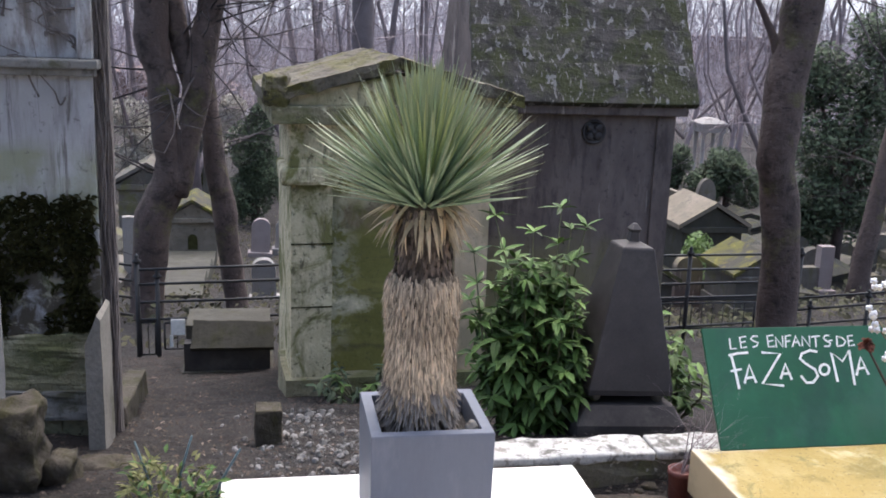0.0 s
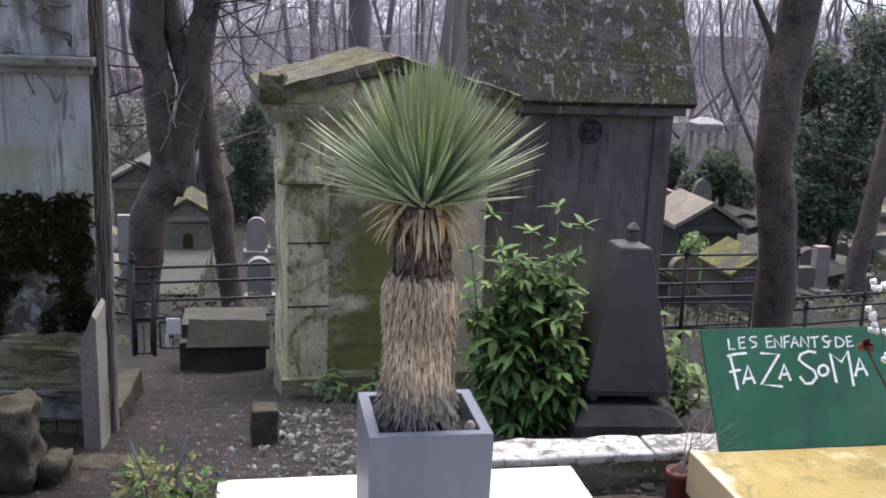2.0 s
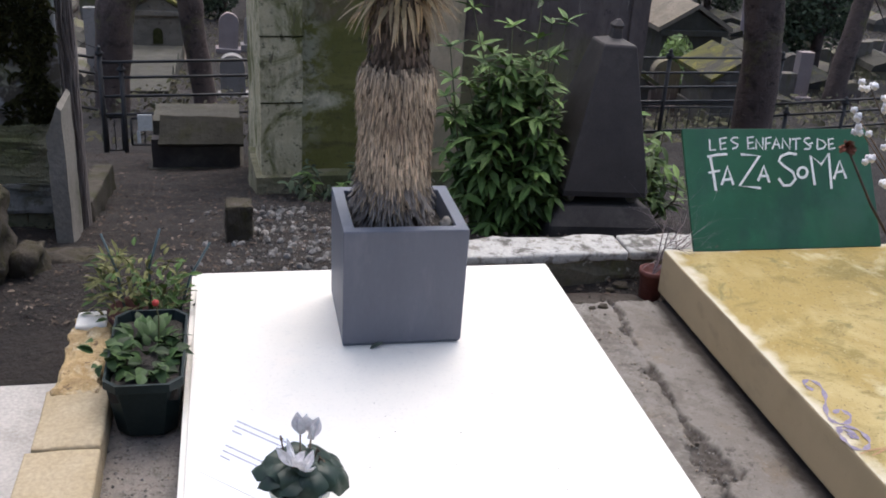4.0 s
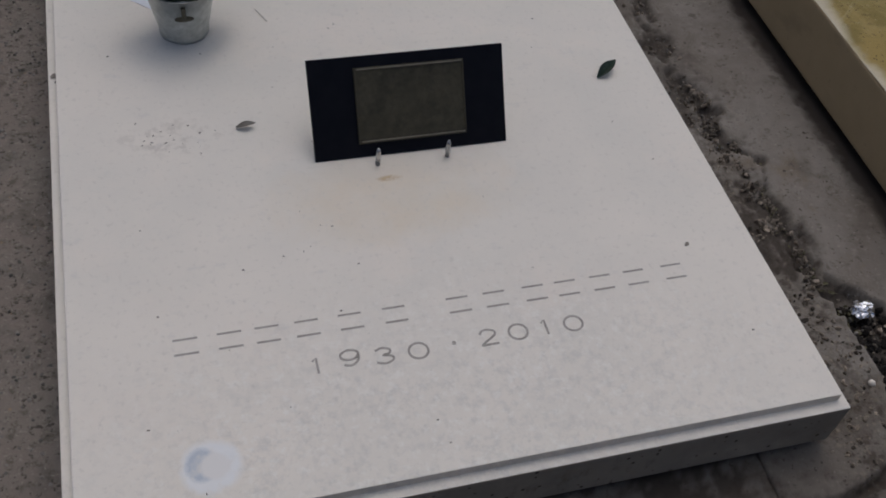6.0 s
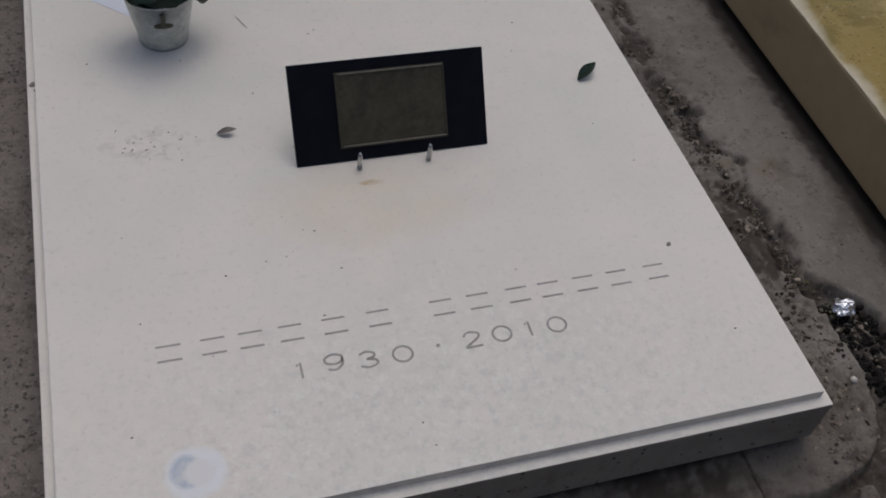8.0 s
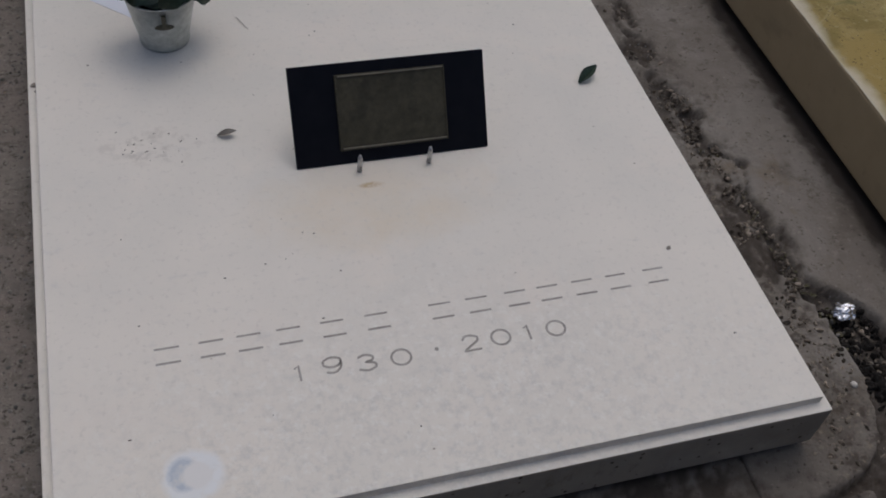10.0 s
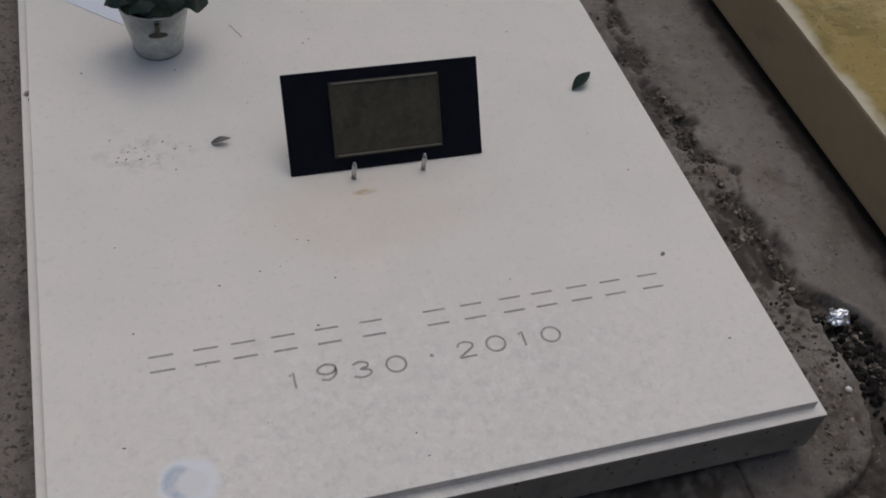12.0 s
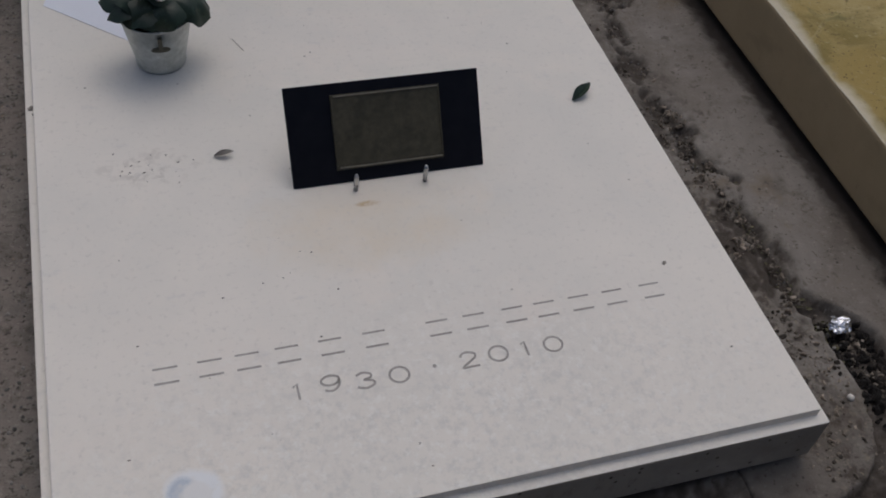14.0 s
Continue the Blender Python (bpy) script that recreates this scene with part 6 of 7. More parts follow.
part("face_panel", box(-1.3, -0.005, 0.015, 0.16, 0.44, 1.40, 0.004), M_GREYSTONE, st)
part("cornice", rough(box(-1.32, 0.02, -0.035, 0.17, 1.388, 1.418, 0.006), 0.004, 9, 0.04), M_STELECAP, st)
part("cornice_fillet", box(-1.31, 0.008, -0.016, 0.165, 1.362, 1.390, 0.004), M_STELECAP, st)
part("upper_panel", box(-1.3, -0.02, 0.03, 0.16, 1.42, 1.95, 0.004), M_GREYSTONE, st)
part("upper_border", box(-0.05, 0.0, 0.0, 0.16, 1.42, 1.95, 0.004), M_GREYSTONE, st)
part("side_pilaster", rough(box(-0.012, 0.040, 0.055, 0.14, -0.1, 1.95), 0.007, 14, 0.035), M_STEMBARK, st, "dark weathered side pilaster")
clump = []
cb = leaf_data("moss_tuft", 0.032, 0.024, 0.3, M_MOSSCLUMP, 0.5, 3)
for _ in range(6500):
    x, z = -R.uniform(0.02, 0.62), R.uniform(0.36, 1.02)
    top = 0.93 + 0.07 * noise.noise(Vector((x * 6, 0, 1))) - (0.28 * max(0, -x - 0.30))
    bot = 0.43 + 0.05 * noise.noise(Vector((x * 9, 4, 1)))
    hole = noise.noise(Vector((x * 7, z * 7, 2))) + 0.5 * noise.noise(Vector((x * 19, z * 19, 6)))
    if bot < z < top and hole > (-1.2 if z > 0.68 + 0.05 * noise.noise(Vector((x * 8, 0, 9))) else 0.12 + 0.5 * (0.60 - z)):
        a = R.uniform(0, 6.28)
        clump.append((cb, st.matrix_world @ aim((x, 0.012, z), (math.cos(a), -R.uniform(0.1, 0.5), math.sin(a) - 0.3), R.uniform(-1, 1)) @ Matrix.Diagonal((R.uniform(0.5, 1.1),) * 3 + (1,))))
tagged(joined("wall_moss", clump, None, M_MOSSCLUMP), "ragged dark moss and dead ivy clinging to stone", "moss", kind="stuff")
V, F = [], []
for i in range(26):
    x, z = -R.uniform(0.0, 0.5), R.uniform(1.15, 1.9) if i % 3 else 1.43 + R.uniform(0, 0.2)
    pts = []
    for k in range(7):
        pts.append((x, 0.005 if z < 1.42 else 0.022, z))
        x += R.uniform(-0.09, 0.05)
        z += R.uniform(-0.03, 0.09)
    pts = smooth_line(pts, 4)
    thick = R.uniform(0.5, 1.0)
    tube(V, F, pts, [thick * (0.0052 - 0.00015 * k) for k in range(len(pts))], 5)
for i in range(24):
    x, z, y = R.uniform(0.0, 0.03), -0.05, R.uniform(0.03, 0.055)
    pts = []
    for k in range(12):
        pts.append((x, y, z))
        x = min(0.045, max(-0.01, x + R.uniform(-0.018, 0.018)))
        z += 0.17
    tube(V, F, pts, [R.uniform(0.0018, 0.004)] * 12, 5)
creeper = raw("creeper_stems", V, F, M_STEMBARK)
creeper.matrix_world = st.matrix_world
tagged(creeper, "leafless creeper stems climbing a stone stele", "creeper", kind="stuff")

slab2 = thing("leaning_headstone", "weathered grey upright slab with a broken top", "headstone", pose(-0.985, 2.80, 0.0))
part("slab", rough(prism([(0.0, -0.12), (0.058, -0.12), (0.054, 0.50), (0.042, 0.515), (0.0, 0.415)], -0.02, 0.2), 0.004, 9, 0.05), M_PALEGREY, slab2)
bx = thing("stone_border_block", "mossy low stone block beside the soil", "stone block", pose(-1.0, 3.17, -0.03, -13, 0, 3))
part("block", rough(box(0.0, 0.09, 0, 1.25, -0.25, 0.060, 0.01), 0.010, 9, 0.04), M_BORDER, bx)
for x, y, z, sx, sz in ((-1.11, 2.28, 0.12, 0.16, 0.31), (-0.985, 2.32, 0.12, 0.08, 0.13), (-1.27, 2.2, 0.1, 0.16, 0.24), (-0.89, 2.50, 0.06, 0.24, 0.075)):
    b = part("border_stone", rough(box(-sx / 2, sx / 2, -0.07, 0.07, -0.1, sz, 0.02), 0.028, 13, 0.018), M_BORDER, smooth=True)
    b.matrix_world = pose(x, y, z - 0.02, 0, 0, R.uniform(-20, 20))
    tagged(b, "rough mossy border stone set in the soil", "stone", "border stones")
wp2 = thing("white_marker_post", "pale upright stone edge beside the stele", "stone post", pose(-1.248, 2.6, 0.1))
part("post", rough(box(-0.08, 0.02, 0, 0.12, -0.1, 0.52, 0.008), 0.006, 9, 0.05), M_TOMBWHITE, wp2)
dkp = thing("dark_stone_post", "short dark stone block beside the chapel", "stone block", pose(-0.37, 2.78, 0.02))
part("block", rough(box(-0.048, 0.048, 0, 0.10, -0.1, 0.135, 0.01), 0.008, 12, 0.03), M_BORDER, dkp)

# ---- box tomb and fence ----
bt = thing("box_tomb", "low grey box tomb with a sloping lid", "tomb", pose(-0.93, 5.22, ground_z(-0.7, 5.22) - 0.04))
part("base", rough(box(0.06, 0.60, 0, 0.5, -0.15, 0.045, 0.006), 0.004, 8, 0.08), M_BOXLID, bt)
part("body", rough(box(0.075, 0.58, 0.03, 0.48, 0.04, 0.215), 0.004, 8, 0.08), M_SHADEGRANITE, bt)
lid = part("lid", rough(prism([(0.115, -0.012), (0.60, -0.012), (0.60, 0.150), (0.13, 0.165)], 0.0, 0.05), 0.005, 9, 0.04), M_BOXLID, bt, "sloping grey-brown lid slab")
lid.location, lid.rotation_euler = (0, -0.02, 0.215), (radians(-35), 0, 0)
part("back_slab", rough(box(0.08, 0.58, 0.13, 0.48, 0.210, 0.30), 0.006, 9, 0.05), M_BOXLID, bt)


def fence(a, b, rails, posts, panels=()):
    """Round rails from a to b at the heights given; posts: (share of the way, foot, head); panels: (from, to, low, high) of small barred frames."""
    t = thing("iron_fence", "black iron railing with four round rails", "fence", pose(a[0], a[1], 0))
    L = Vector((b[0] - a[0], b[1] - a[1], 0))
    for z0, z1 in rails:
        rod("rail", [(0, 0, z0), (L.x, L.y, z1)], 0.0105, M_IRON, t, 8)
    for s, foot, head in posts:
        p = L * s
        rod("post", [(p.x, p.y, foot), (p.x, p.y, head - 0.06)], 0.017, M_IRON, t, 10)
        o = part("post_cap", lathe([(0.020, 0.0), (0.030, 0.01), (0.030, 0.02), (0.012, 0.035), (0.018, 0.05), (0.004, 0.07)], 12), M_IRON, t, smooth=True)
        o.location = (p.x, p.y, head - 0.07)
    for s0, s1, lo, hi in panels:
        p, q = L * s0, L * s1
        for z in (lo, hi):
            rod("panel_rail", [(p.x, p.y, z), (q.x, q.y, z)], 0.008, M_IRON, t, 6)
        n = max(2, round((q - p).length / 0.09))
        for k in range(n + 1):
            w = p.lerp(q, k / n)
            rod("panel_bar", [(w.x, w.y, lo), (w.x, w.y, hi)], 0.008 if k in (0, n) else 0.004, M_IRON, t, 6)
    return t


fence((-1.265, 6.5), (0.1, 6.56), ((-0.268, -0.243), (-0.375, -0.354), (-0.507, -0.490), (-0.636, -0.622)),
      ((0.0, -1.25, -0.15), (0.10, -1.25, -0.262)), ((0.012, 0.085, -0.895, -0.655), (0.13, 0.26, -0.86, -0.665)))
fence((-2.4, 6.9), (-1.30, 6.5), ((-0.18, -0.235), (-0.29, -0.345), (-0.41, -0.47), (-0.53, -0.60)), ((0.45, -1.3, -0.1),))
fence((2.0, 6.7), (3.55, 6.7), ((-0.242, -0.228), (-0.362, -0.345), (-0.480, -0.458), (-0.596, -0.574), (-0.615, -0.594), (-0.86, -0.80)),
      ((0.615, -1.3, -0.16), (0.0, -1.3, -0.16)), ((0.0, 1.0, -0.84, -0.63),))
fence((3.91, 6.7), (6.2, 6.9), ((-0.60, -0.54), (-0.70, -0.63), (-0.83, -0.76)), ((0.0, -1.3, -0.17), (0.06, -1.3, -0.62), (0.30, -1.3, -0.55)))
pq = thing("white_plaque", "small white plaque hung on an iron railing", "plaque", pose(-1.05, 6.47, -0.70))
part("plate", box(0.010, 0.108, 0, 0.012, -0.045, 0.072, 0.002), M_WHITEPAINT, pq)
part("strip", box(0.000, 0.024, 0, 0.012, -0.135, -0.047, 0.002), M_WHITEPAINT, pq)

# ---- trees ----
def bare_tree(label, limbs, base, seed, crown_len=1.4, depth=4, kids=3, branch_at=0.35, n_branch=14, bark=None, twig=None):
    """limbs: for each a list of (x, y, z, radius); twigs grow from their upper parts."""
    rnd = random.Random(seed)
    t = thing("bare_tree", label, "tree", pose(*base))
    B = Vector(base)
    V, F = [], []
    TV, TF = [], []
    for limb in limbs:
        pts = [Vector(p[:3]) - B for p in limb]
        rad = [p[3] for p in limb]
        fine, fr = [], []
        for i in range(len(pts) - 1):
            for k in range(5):
                s = k / 5
                q = pts[i].lerp(pts[i + 1], s)
                fine.append(q + Vector((noise.noise(q * 2.1), noise.noise(q * 2.1 + Vector((5, 0, 0))), 0)) * rad[i] * 0.35)
                fr.append((rad[i] + (rad[i + 1] - rad[i]) * s) * (1 + 0.10 * noise.noise(q * 5)))
        fine.append(pts[-1])
        fr.append(rad[-1])
        tube(V, F, fine, fr, 14)
        for k in range(n_branch):
            i = rnd.randrange(int(len(fine) * branch_at), len(fine))
            d = Vector((rnd.gauss(0, 1), rnd.gauss(0, 0.7), rnd.gauss(0.35, 0.5)))
            twigs(rnd, fine[i], d, crown_len * rnd.uniform(0.6, 1.2), min(0.011, fr[i] * 0.22), depth, TV, TF, 0.6, 5, 0.0, kids, 5)
    raw("trunk", V, F, bark or M_BARK, t, smooth=True)
    o = raw("branch_mass", TV, TF, twig or M_NEARTWIG, t)
    o["kind"] = "stuff"
    return t


bare_tree("bare forked tree with smooth dark bark", [
    [(-1.52, 9.0, -1.75, 0.19), (-1.50, 9.0, -1.37, 0.160), (-1.46, 9.0, -0.93, 0.160), (-1.40, 9.0, -0.38, 0.172), (-1.28, 9.0, -0.06, 0.165), (-1.245, 9.0, 0.18, 0.131), (-1.28, 9.0, 0.50, 0.114), (-1.303, 9.0, 0.84, 0.148), (-1.324, 9.0, 0.98, 0.13),
     (-1.375, 9.0, 1.28, 0.157), (-1.354, 9.0, 1.68, 0.160), (-1.5, 9.0, 3.2, 0.12), (-1.9, 9.0, 5.5, 0.05)],
    [(-1.25, 9.02, -0.15, 0.16), (-1.12, 9.02, 0.18, 0.136), (-1.044, 9.02, 0.50, 0.125), (-0.975, 9.02, 0.94, 0.13), (-0.922, 9.02, 1.10, 0.132), (-0.851, 9.02, 1.45, 0.119), (-0.81, 9.0, 1.70, 0.12), (-0.6, 9.1, 3.2, 0.10), (-0.3, 9.2, 5.6, 0.05)],
    [(-1.02, 9.1, 0.83, 0.10), (-1.08, 9.1, 1.06, 0.102), (-1.159, 9.1, 1.39, 0.100), (-1.216, 9.1, 1.69, 0.10), (-1.35, 9.2, 3.0, 0.07), (-1.3, 9.3, 5.0, 0.03)]],
    (-1.50, 9.0, -1.4), 11, 1.5, 4, 3, 0.34, 15)
bare_tree("bare leaning tree with mossy bark", [[(-0.60, 9.3, -1.85, 0.13), (-0.66, 9.3, -1.24, 0.110), (-0.736, 9.3, -0.78, 0.108), (-0.77, 9.3, -0.44, 0.117), (-0.849, 9.3, 0.11, 0.108), (-0.875, 9.3, 0.47, 0.092), (-0.912, 9.3, 0.82, 0.073), (-0.92, 9.5, 3.0, 0.05), (-0.7, 9.6, 5.0, 0.03)]],
          (-0.62, 9.3, -1.45), 12, 1.3, 3, 3, 0.5, 10)
bare_tree("dark leaning tree trunk behind the chapels", [[(1.27, 7.6, -1.3, 0.13), (1.289, 7.6, 0.53, 0.118), (1.303, 7.6, 1.09, 0.118), (1.336, 7.6, 1.41, 0.132), (1.376, 7.6, 1.77, 0.14), (1.5, 7.6, 4.0, 0.09)]], (1.27, 7.6, -1.15), 16, 1.0, 3, 3, 0.7, 5)
bare_tree("bare tree with thick smooth grey-brown trunk", [
    [(3.40, 6.0, -1.2, 0.165), (3.36, 6.0, -0.6, 0.145), (3.29, 6.0, 0.2, 0.135), (3.20, 6.0, 0.62, 0.135), (3.24, 6.0, 1.17, 0.14), (3.30, 6.0, 1.75, 0.14), (3.5, 6.0, 3.2, 0.13), (3.6, 6.1, 5.5, 0.07)],
    [(3.25, 6.02, 1.15, 0.06), (3.14, 6.05, 1.45, 0.035), (3.02, 6.1, 1.7, 0.02), (2.9, 6.1, 1.9, 0.012)]],
    (3.40, 6.0, -0.78), 13, 1.0, 3, 3, 0.72, 7)
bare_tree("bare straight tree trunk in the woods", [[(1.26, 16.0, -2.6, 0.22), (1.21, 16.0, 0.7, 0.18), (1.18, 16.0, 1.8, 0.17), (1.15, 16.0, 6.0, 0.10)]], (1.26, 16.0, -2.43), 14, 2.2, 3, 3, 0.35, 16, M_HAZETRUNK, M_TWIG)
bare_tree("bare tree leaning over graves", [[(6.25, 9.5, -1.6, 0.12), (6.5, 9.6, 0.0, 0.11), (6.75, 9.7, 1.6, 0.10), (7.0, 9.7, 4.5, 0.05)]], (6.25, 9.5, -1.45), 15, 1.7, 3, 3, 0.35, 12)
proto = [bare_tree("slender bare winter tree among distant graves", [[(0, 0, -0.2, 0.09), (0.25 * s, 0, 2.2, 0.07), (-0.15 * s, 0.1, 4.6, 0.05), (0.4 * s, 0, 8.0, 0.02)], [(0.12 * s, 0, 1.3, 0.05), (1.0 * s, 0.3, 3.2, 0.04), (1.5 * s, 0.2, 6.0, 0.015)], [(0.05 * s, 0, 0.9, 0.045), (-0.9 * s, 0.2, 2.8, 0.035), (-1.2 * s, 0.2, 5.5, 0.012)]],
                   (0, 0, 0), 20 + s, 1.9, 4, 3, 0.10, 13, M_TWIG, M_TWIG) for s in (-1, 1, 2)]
spots = [(-6, 20), (-3.4, 24), (-1.6, 19), (0.2, 22), (2.2, 20), (3.6, 25), (5.4, 21), (7.5, 24), (3.0, 28), (13.2, 22), (12.5, 20), (15, 25), (-9, 27), (17, 21), (-2.5, 31), (1.2, 30), (4.8, 33), (9, 31), (13, 33), (20, 30),
         (-5.2, 14), (10.8, 15), (-4.6, 29), (-0.8, 26), (-1.9, 36), (2.4, 34), (7.2, 36), (6.5, 28), (10.5, 27), (11.2, 36), (15.5, 32), (4.6, 17.5), (0.9, 25), (9.0, 23), (17, 36), (-6.5, 35), (20, 37), (13.8, 28), (12.4, 29), (9.4, 17.5), (11.6, 21)]
for i, (x, y) in enumerate(spots):
    m = pose(x, y, ground_z(x, y), 0, 0, R.uniform(0, 360))
    src = proto[i % 3]
    if i < 3:
        src.matrix_world = m
        src["group"] = "bare winter trees"
    else:
        copy_thing(src, m)

# bright overcast sky low over the horizon
M_SKY = bpy.data.materials.new("overcast_haze")
M_SKY.use_nodes = True
sb = M_SKY.node_tree.nodes["Principled BSDF"]
sb.inputs["Base Color"].default_value = (0, 0, 0, 1)
sb.inputs["Specular IOR Level"].default_value = 0.0
sb.inputs["Emission Color"].default_value = (0.96, 0.95, 1.0, 1)
sb.inputs["Emission Strength"].default_value = 0.55
sv = [(220 * math.sin(radians(a)), 220 * math.cos(radians(a)), z) for z in (-12, 10, 34) for a in range(-60, 76, 5)]
sn = len(range(-60, 76, 5))
tagged(raw("backdrop", sv, [(j * sn + i, j * sn + i + 1, (j + 1) * sn + i + 1, (j + 1) * sn + i) for j in range(2) for i in range(sn - 1)], M_SKY, smooth=True), "pale overcast sky low over the horizon", "sky", kind="structure")

# far woods: a mass of thin bare stems up the far slope
V, F = [], []
for i in range(36000):
    y = R.uniform(38, 95)
    x = R.uniform(-0.55, 0.85) * y + R.uniform(-4, 4)
    h0 = -3.7 + (y - 38) * 0.028
    z = h0 + R.random() ** 1.25 * (5.6 + 2.4 * noise.noise(Vector((x * 0.12, y * 0.1, 0))))
    ln = R.uniform(0.5, 1.8)
    a = R.gauss(0, 0.7)
    w = R.uniform(0.012, 0.035) * y / 45
    dx, dz = math.sin(a) * ln, math.cos(a) * ln
    o = len(V)
    V += [(x - w, y, z), (x + w, y, z), (x + dx, y + R.uniform(-0.3, 0.3), z + dz)]
    F.append((o, o + 1, o + 2))
tagged(raw("far_woods", V, F, M_FARTWIG), "bare winter woods on the far slope, haze in their colour", "woods", kind="stuff")
hv = [(x, y, -3.8 + (max(0, y - 36)) * 0.026 + 0.5 * noise.noise(Vector((x * 0.05, y * 0.05, 0)))) for y in (34, 40, 55, 75, 100, 140) for x in range(-160, 200, 12)]
n = len(range(-160, 200, 12))
hf = [(j * n + i, j * n + i + 1, (j + 1) * n + i + 1, (j + 1) * n + i) for j in range(5) for i in range(n - 1)]
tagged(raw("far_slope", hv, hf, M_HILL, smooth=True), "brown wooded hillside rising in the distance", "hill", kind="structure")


def leafy_mass(name, label, category, blobs, n, size, material, seed, base):
    """A crown of many small leaves gathered in uneven clumps, on a short stem."""
    rnd = random.Random(seed)
    t = thing(name, label, category, pose(*base))
    B = Vector(base)
    V, F = [], []
    for i in range(n):
        cx, cy, cz, rx, rz = rnd.choice(blobs)
        u = Vector((rnd.gauss(0, 1), rnd.gauss(0, 1), rnd.gauss(0, 1))).normalized() * (rnd.random() ** 0.4)
        p = Vector((cx + u.x * rx, cy + u.y * rx * 0.7, cz + u.z * rz)) - B
        p += 0.25 * rx * noise.noise_vector(p * 2.2)
        a = Vector((rnd.gauss(0, 1), rnd.gauss(0, 1), rnd.gauss(0, 1))).normalized()
        b = a.orthogonal().normalized()
        s = size * rnd.uniform(0.5, 1.3)
        o = len(V)
        V += [tuple(p - a * s), tuple(p + b * s * 0.45), tuple(p + a * s), tuple(p - b * s * 0.45)]
        F.append((o, o + 1, o + 2, o + 3))
    raw("crown", V, F, material, t)["kind"] = "stuff"
    V, F = [], []
    tube(V, F, [(0, 0, -0.3), (0.02, 0, (blobs[0][2] - B.z) * 0.5), (0, 0, blobs[0][2] - B.z)], [0.09, 0.07, 0.04], 8)
    for cx, cy, cz, rx, rz in blobs[1:]:
        tube(V, F, [(0, 0, (blobs[0][2] - B.z) * 0.4), (cx - B.x, cy - B.y, cz - B.z)], [0.05, 0.015], 6)
    raw("trunk", V, F, M_BARK, t, smooth=True)
    return t


leafy_mass("evergreen_tree", "dark evergreen tree full of ivy leaves", "tree", [(7.2, 12, 0.1, 0.6, 0.6), (7.0, 12.1, 0.95, 0.42, 0.45), (7.7, 12, 0.8, 0.6, 0.5), (7.85, 12.2, -0.15, 0.65, 0.6), (7.1, 12, -0.75, 0.5, 0.5), (7.7, 12.2, -0.95, 0.6, 0.5), (7.9, 12, 1.5, 0.6, 0.4), (8.5, 12.3, 0.3, 0.8, 1.2), (6.95, 12.2, -1.2, 0.45, 0.4)], 24000, 0.044, M_EVERGREEN, 31, (7.5, 12, -1.83))
leafy_mass("evergreen_tree", "dark rounded evergreen tree among the graves", "tree", [(-0.62, 19, -1.0, 0.45, 0.6), (-0.4, 19, -1.6, 0.5, 0.6), (-0.7, 19, -2.0, 0.5, 0.5), (-0.45, 19, -0.6, 0.3, 0.4)], 16000, 0.036, M_EVERGREEN, 32, (-0.55, 19, -2.55))
leafy_mass("evergreen_bush", "dark evergreen bush beside tombs", "bush", [(9.6, 20, -1.5, 0.55, 0.5), (10.1, 20, -1.9, 0.6, 0.45), (9.2, 20, -1.9, 0.5, 0.4)], 6000, 0.06, M_EVERGREEN, 33, (9.7, 20, -2.5))
leafy_mass("evergreen_bush", "dark evergreen bush by a white monument", "bush", [(8.75, 20.5, -1.35, 0.35, 0.35), (8.6, 20.5, -1.8, 0.3, 0.3)], 2500, 0.05, M_EVERGREEN, 37, (8.7, 20.5, -2.5))
leafy_mass("light_green_bush", "fresh light green bush beside a tomb", "bush", [(4.35, 9.6, -0.95, 0.2, 0.25), (4.25, 9.6, -1.2, 0.2, 0.2)], 1500, 0.035, M_AUCUBA_NEW, 34, (4.3, 9.6, -1.47))
leafy_mass("blossoming_tree", "pale cream blossoming tree in the distance", "tree", [(-3.6, 24, -1.0, 0.55, 0.5), (-2.9, 24, -1.5, 0.6, 0.55), (-3.4, 24, -2.0, 0.6, 0.4), (-1.5, 24.5, -1.2, 0.5, 0.45), (-1.2, 24.5, -0.8, 0.4, 0.3)], 7000, 0.055, M_BLOSSOM, 35, (-3.1, 24, -2.65))


V, F = [], []
ru = random.Random(41)
for i in range(26000):
    y = 7.2 + 24 * ru.random() ** 1.4
    x = ru.uniform(-0.42, 0.95) * (y + 0.6)
    if noise.noise(Vector((x * 0.7, y * 0.7, 8))) < -0.12:
        continue
    p = Vector((x, y, ground_z(x, y) + 0.16 * ru.random() ** 2 + 0.01))
    a = Vector((ru.gauss(0, 1), ru.gauss(0, 1), ru.gauss(0, 0.8))).normalized()
    b = a.orthogonal().normalized()
    sz = ru.uniform(0.02, 0.05)
    o = len(V)
    V += [tuple(p - a * sz), tuple(p + b * sz * 0.5), tuple(p + a * sz), tuple(p - b * sz * 0.5)]
    F.append((o, o + 1, o + 2, o + 3))
tagged(raw("undergrowth", V, F, M_UNDER), "low green-brown undergrowth between the graves", "undergrowth", kind="stuff")


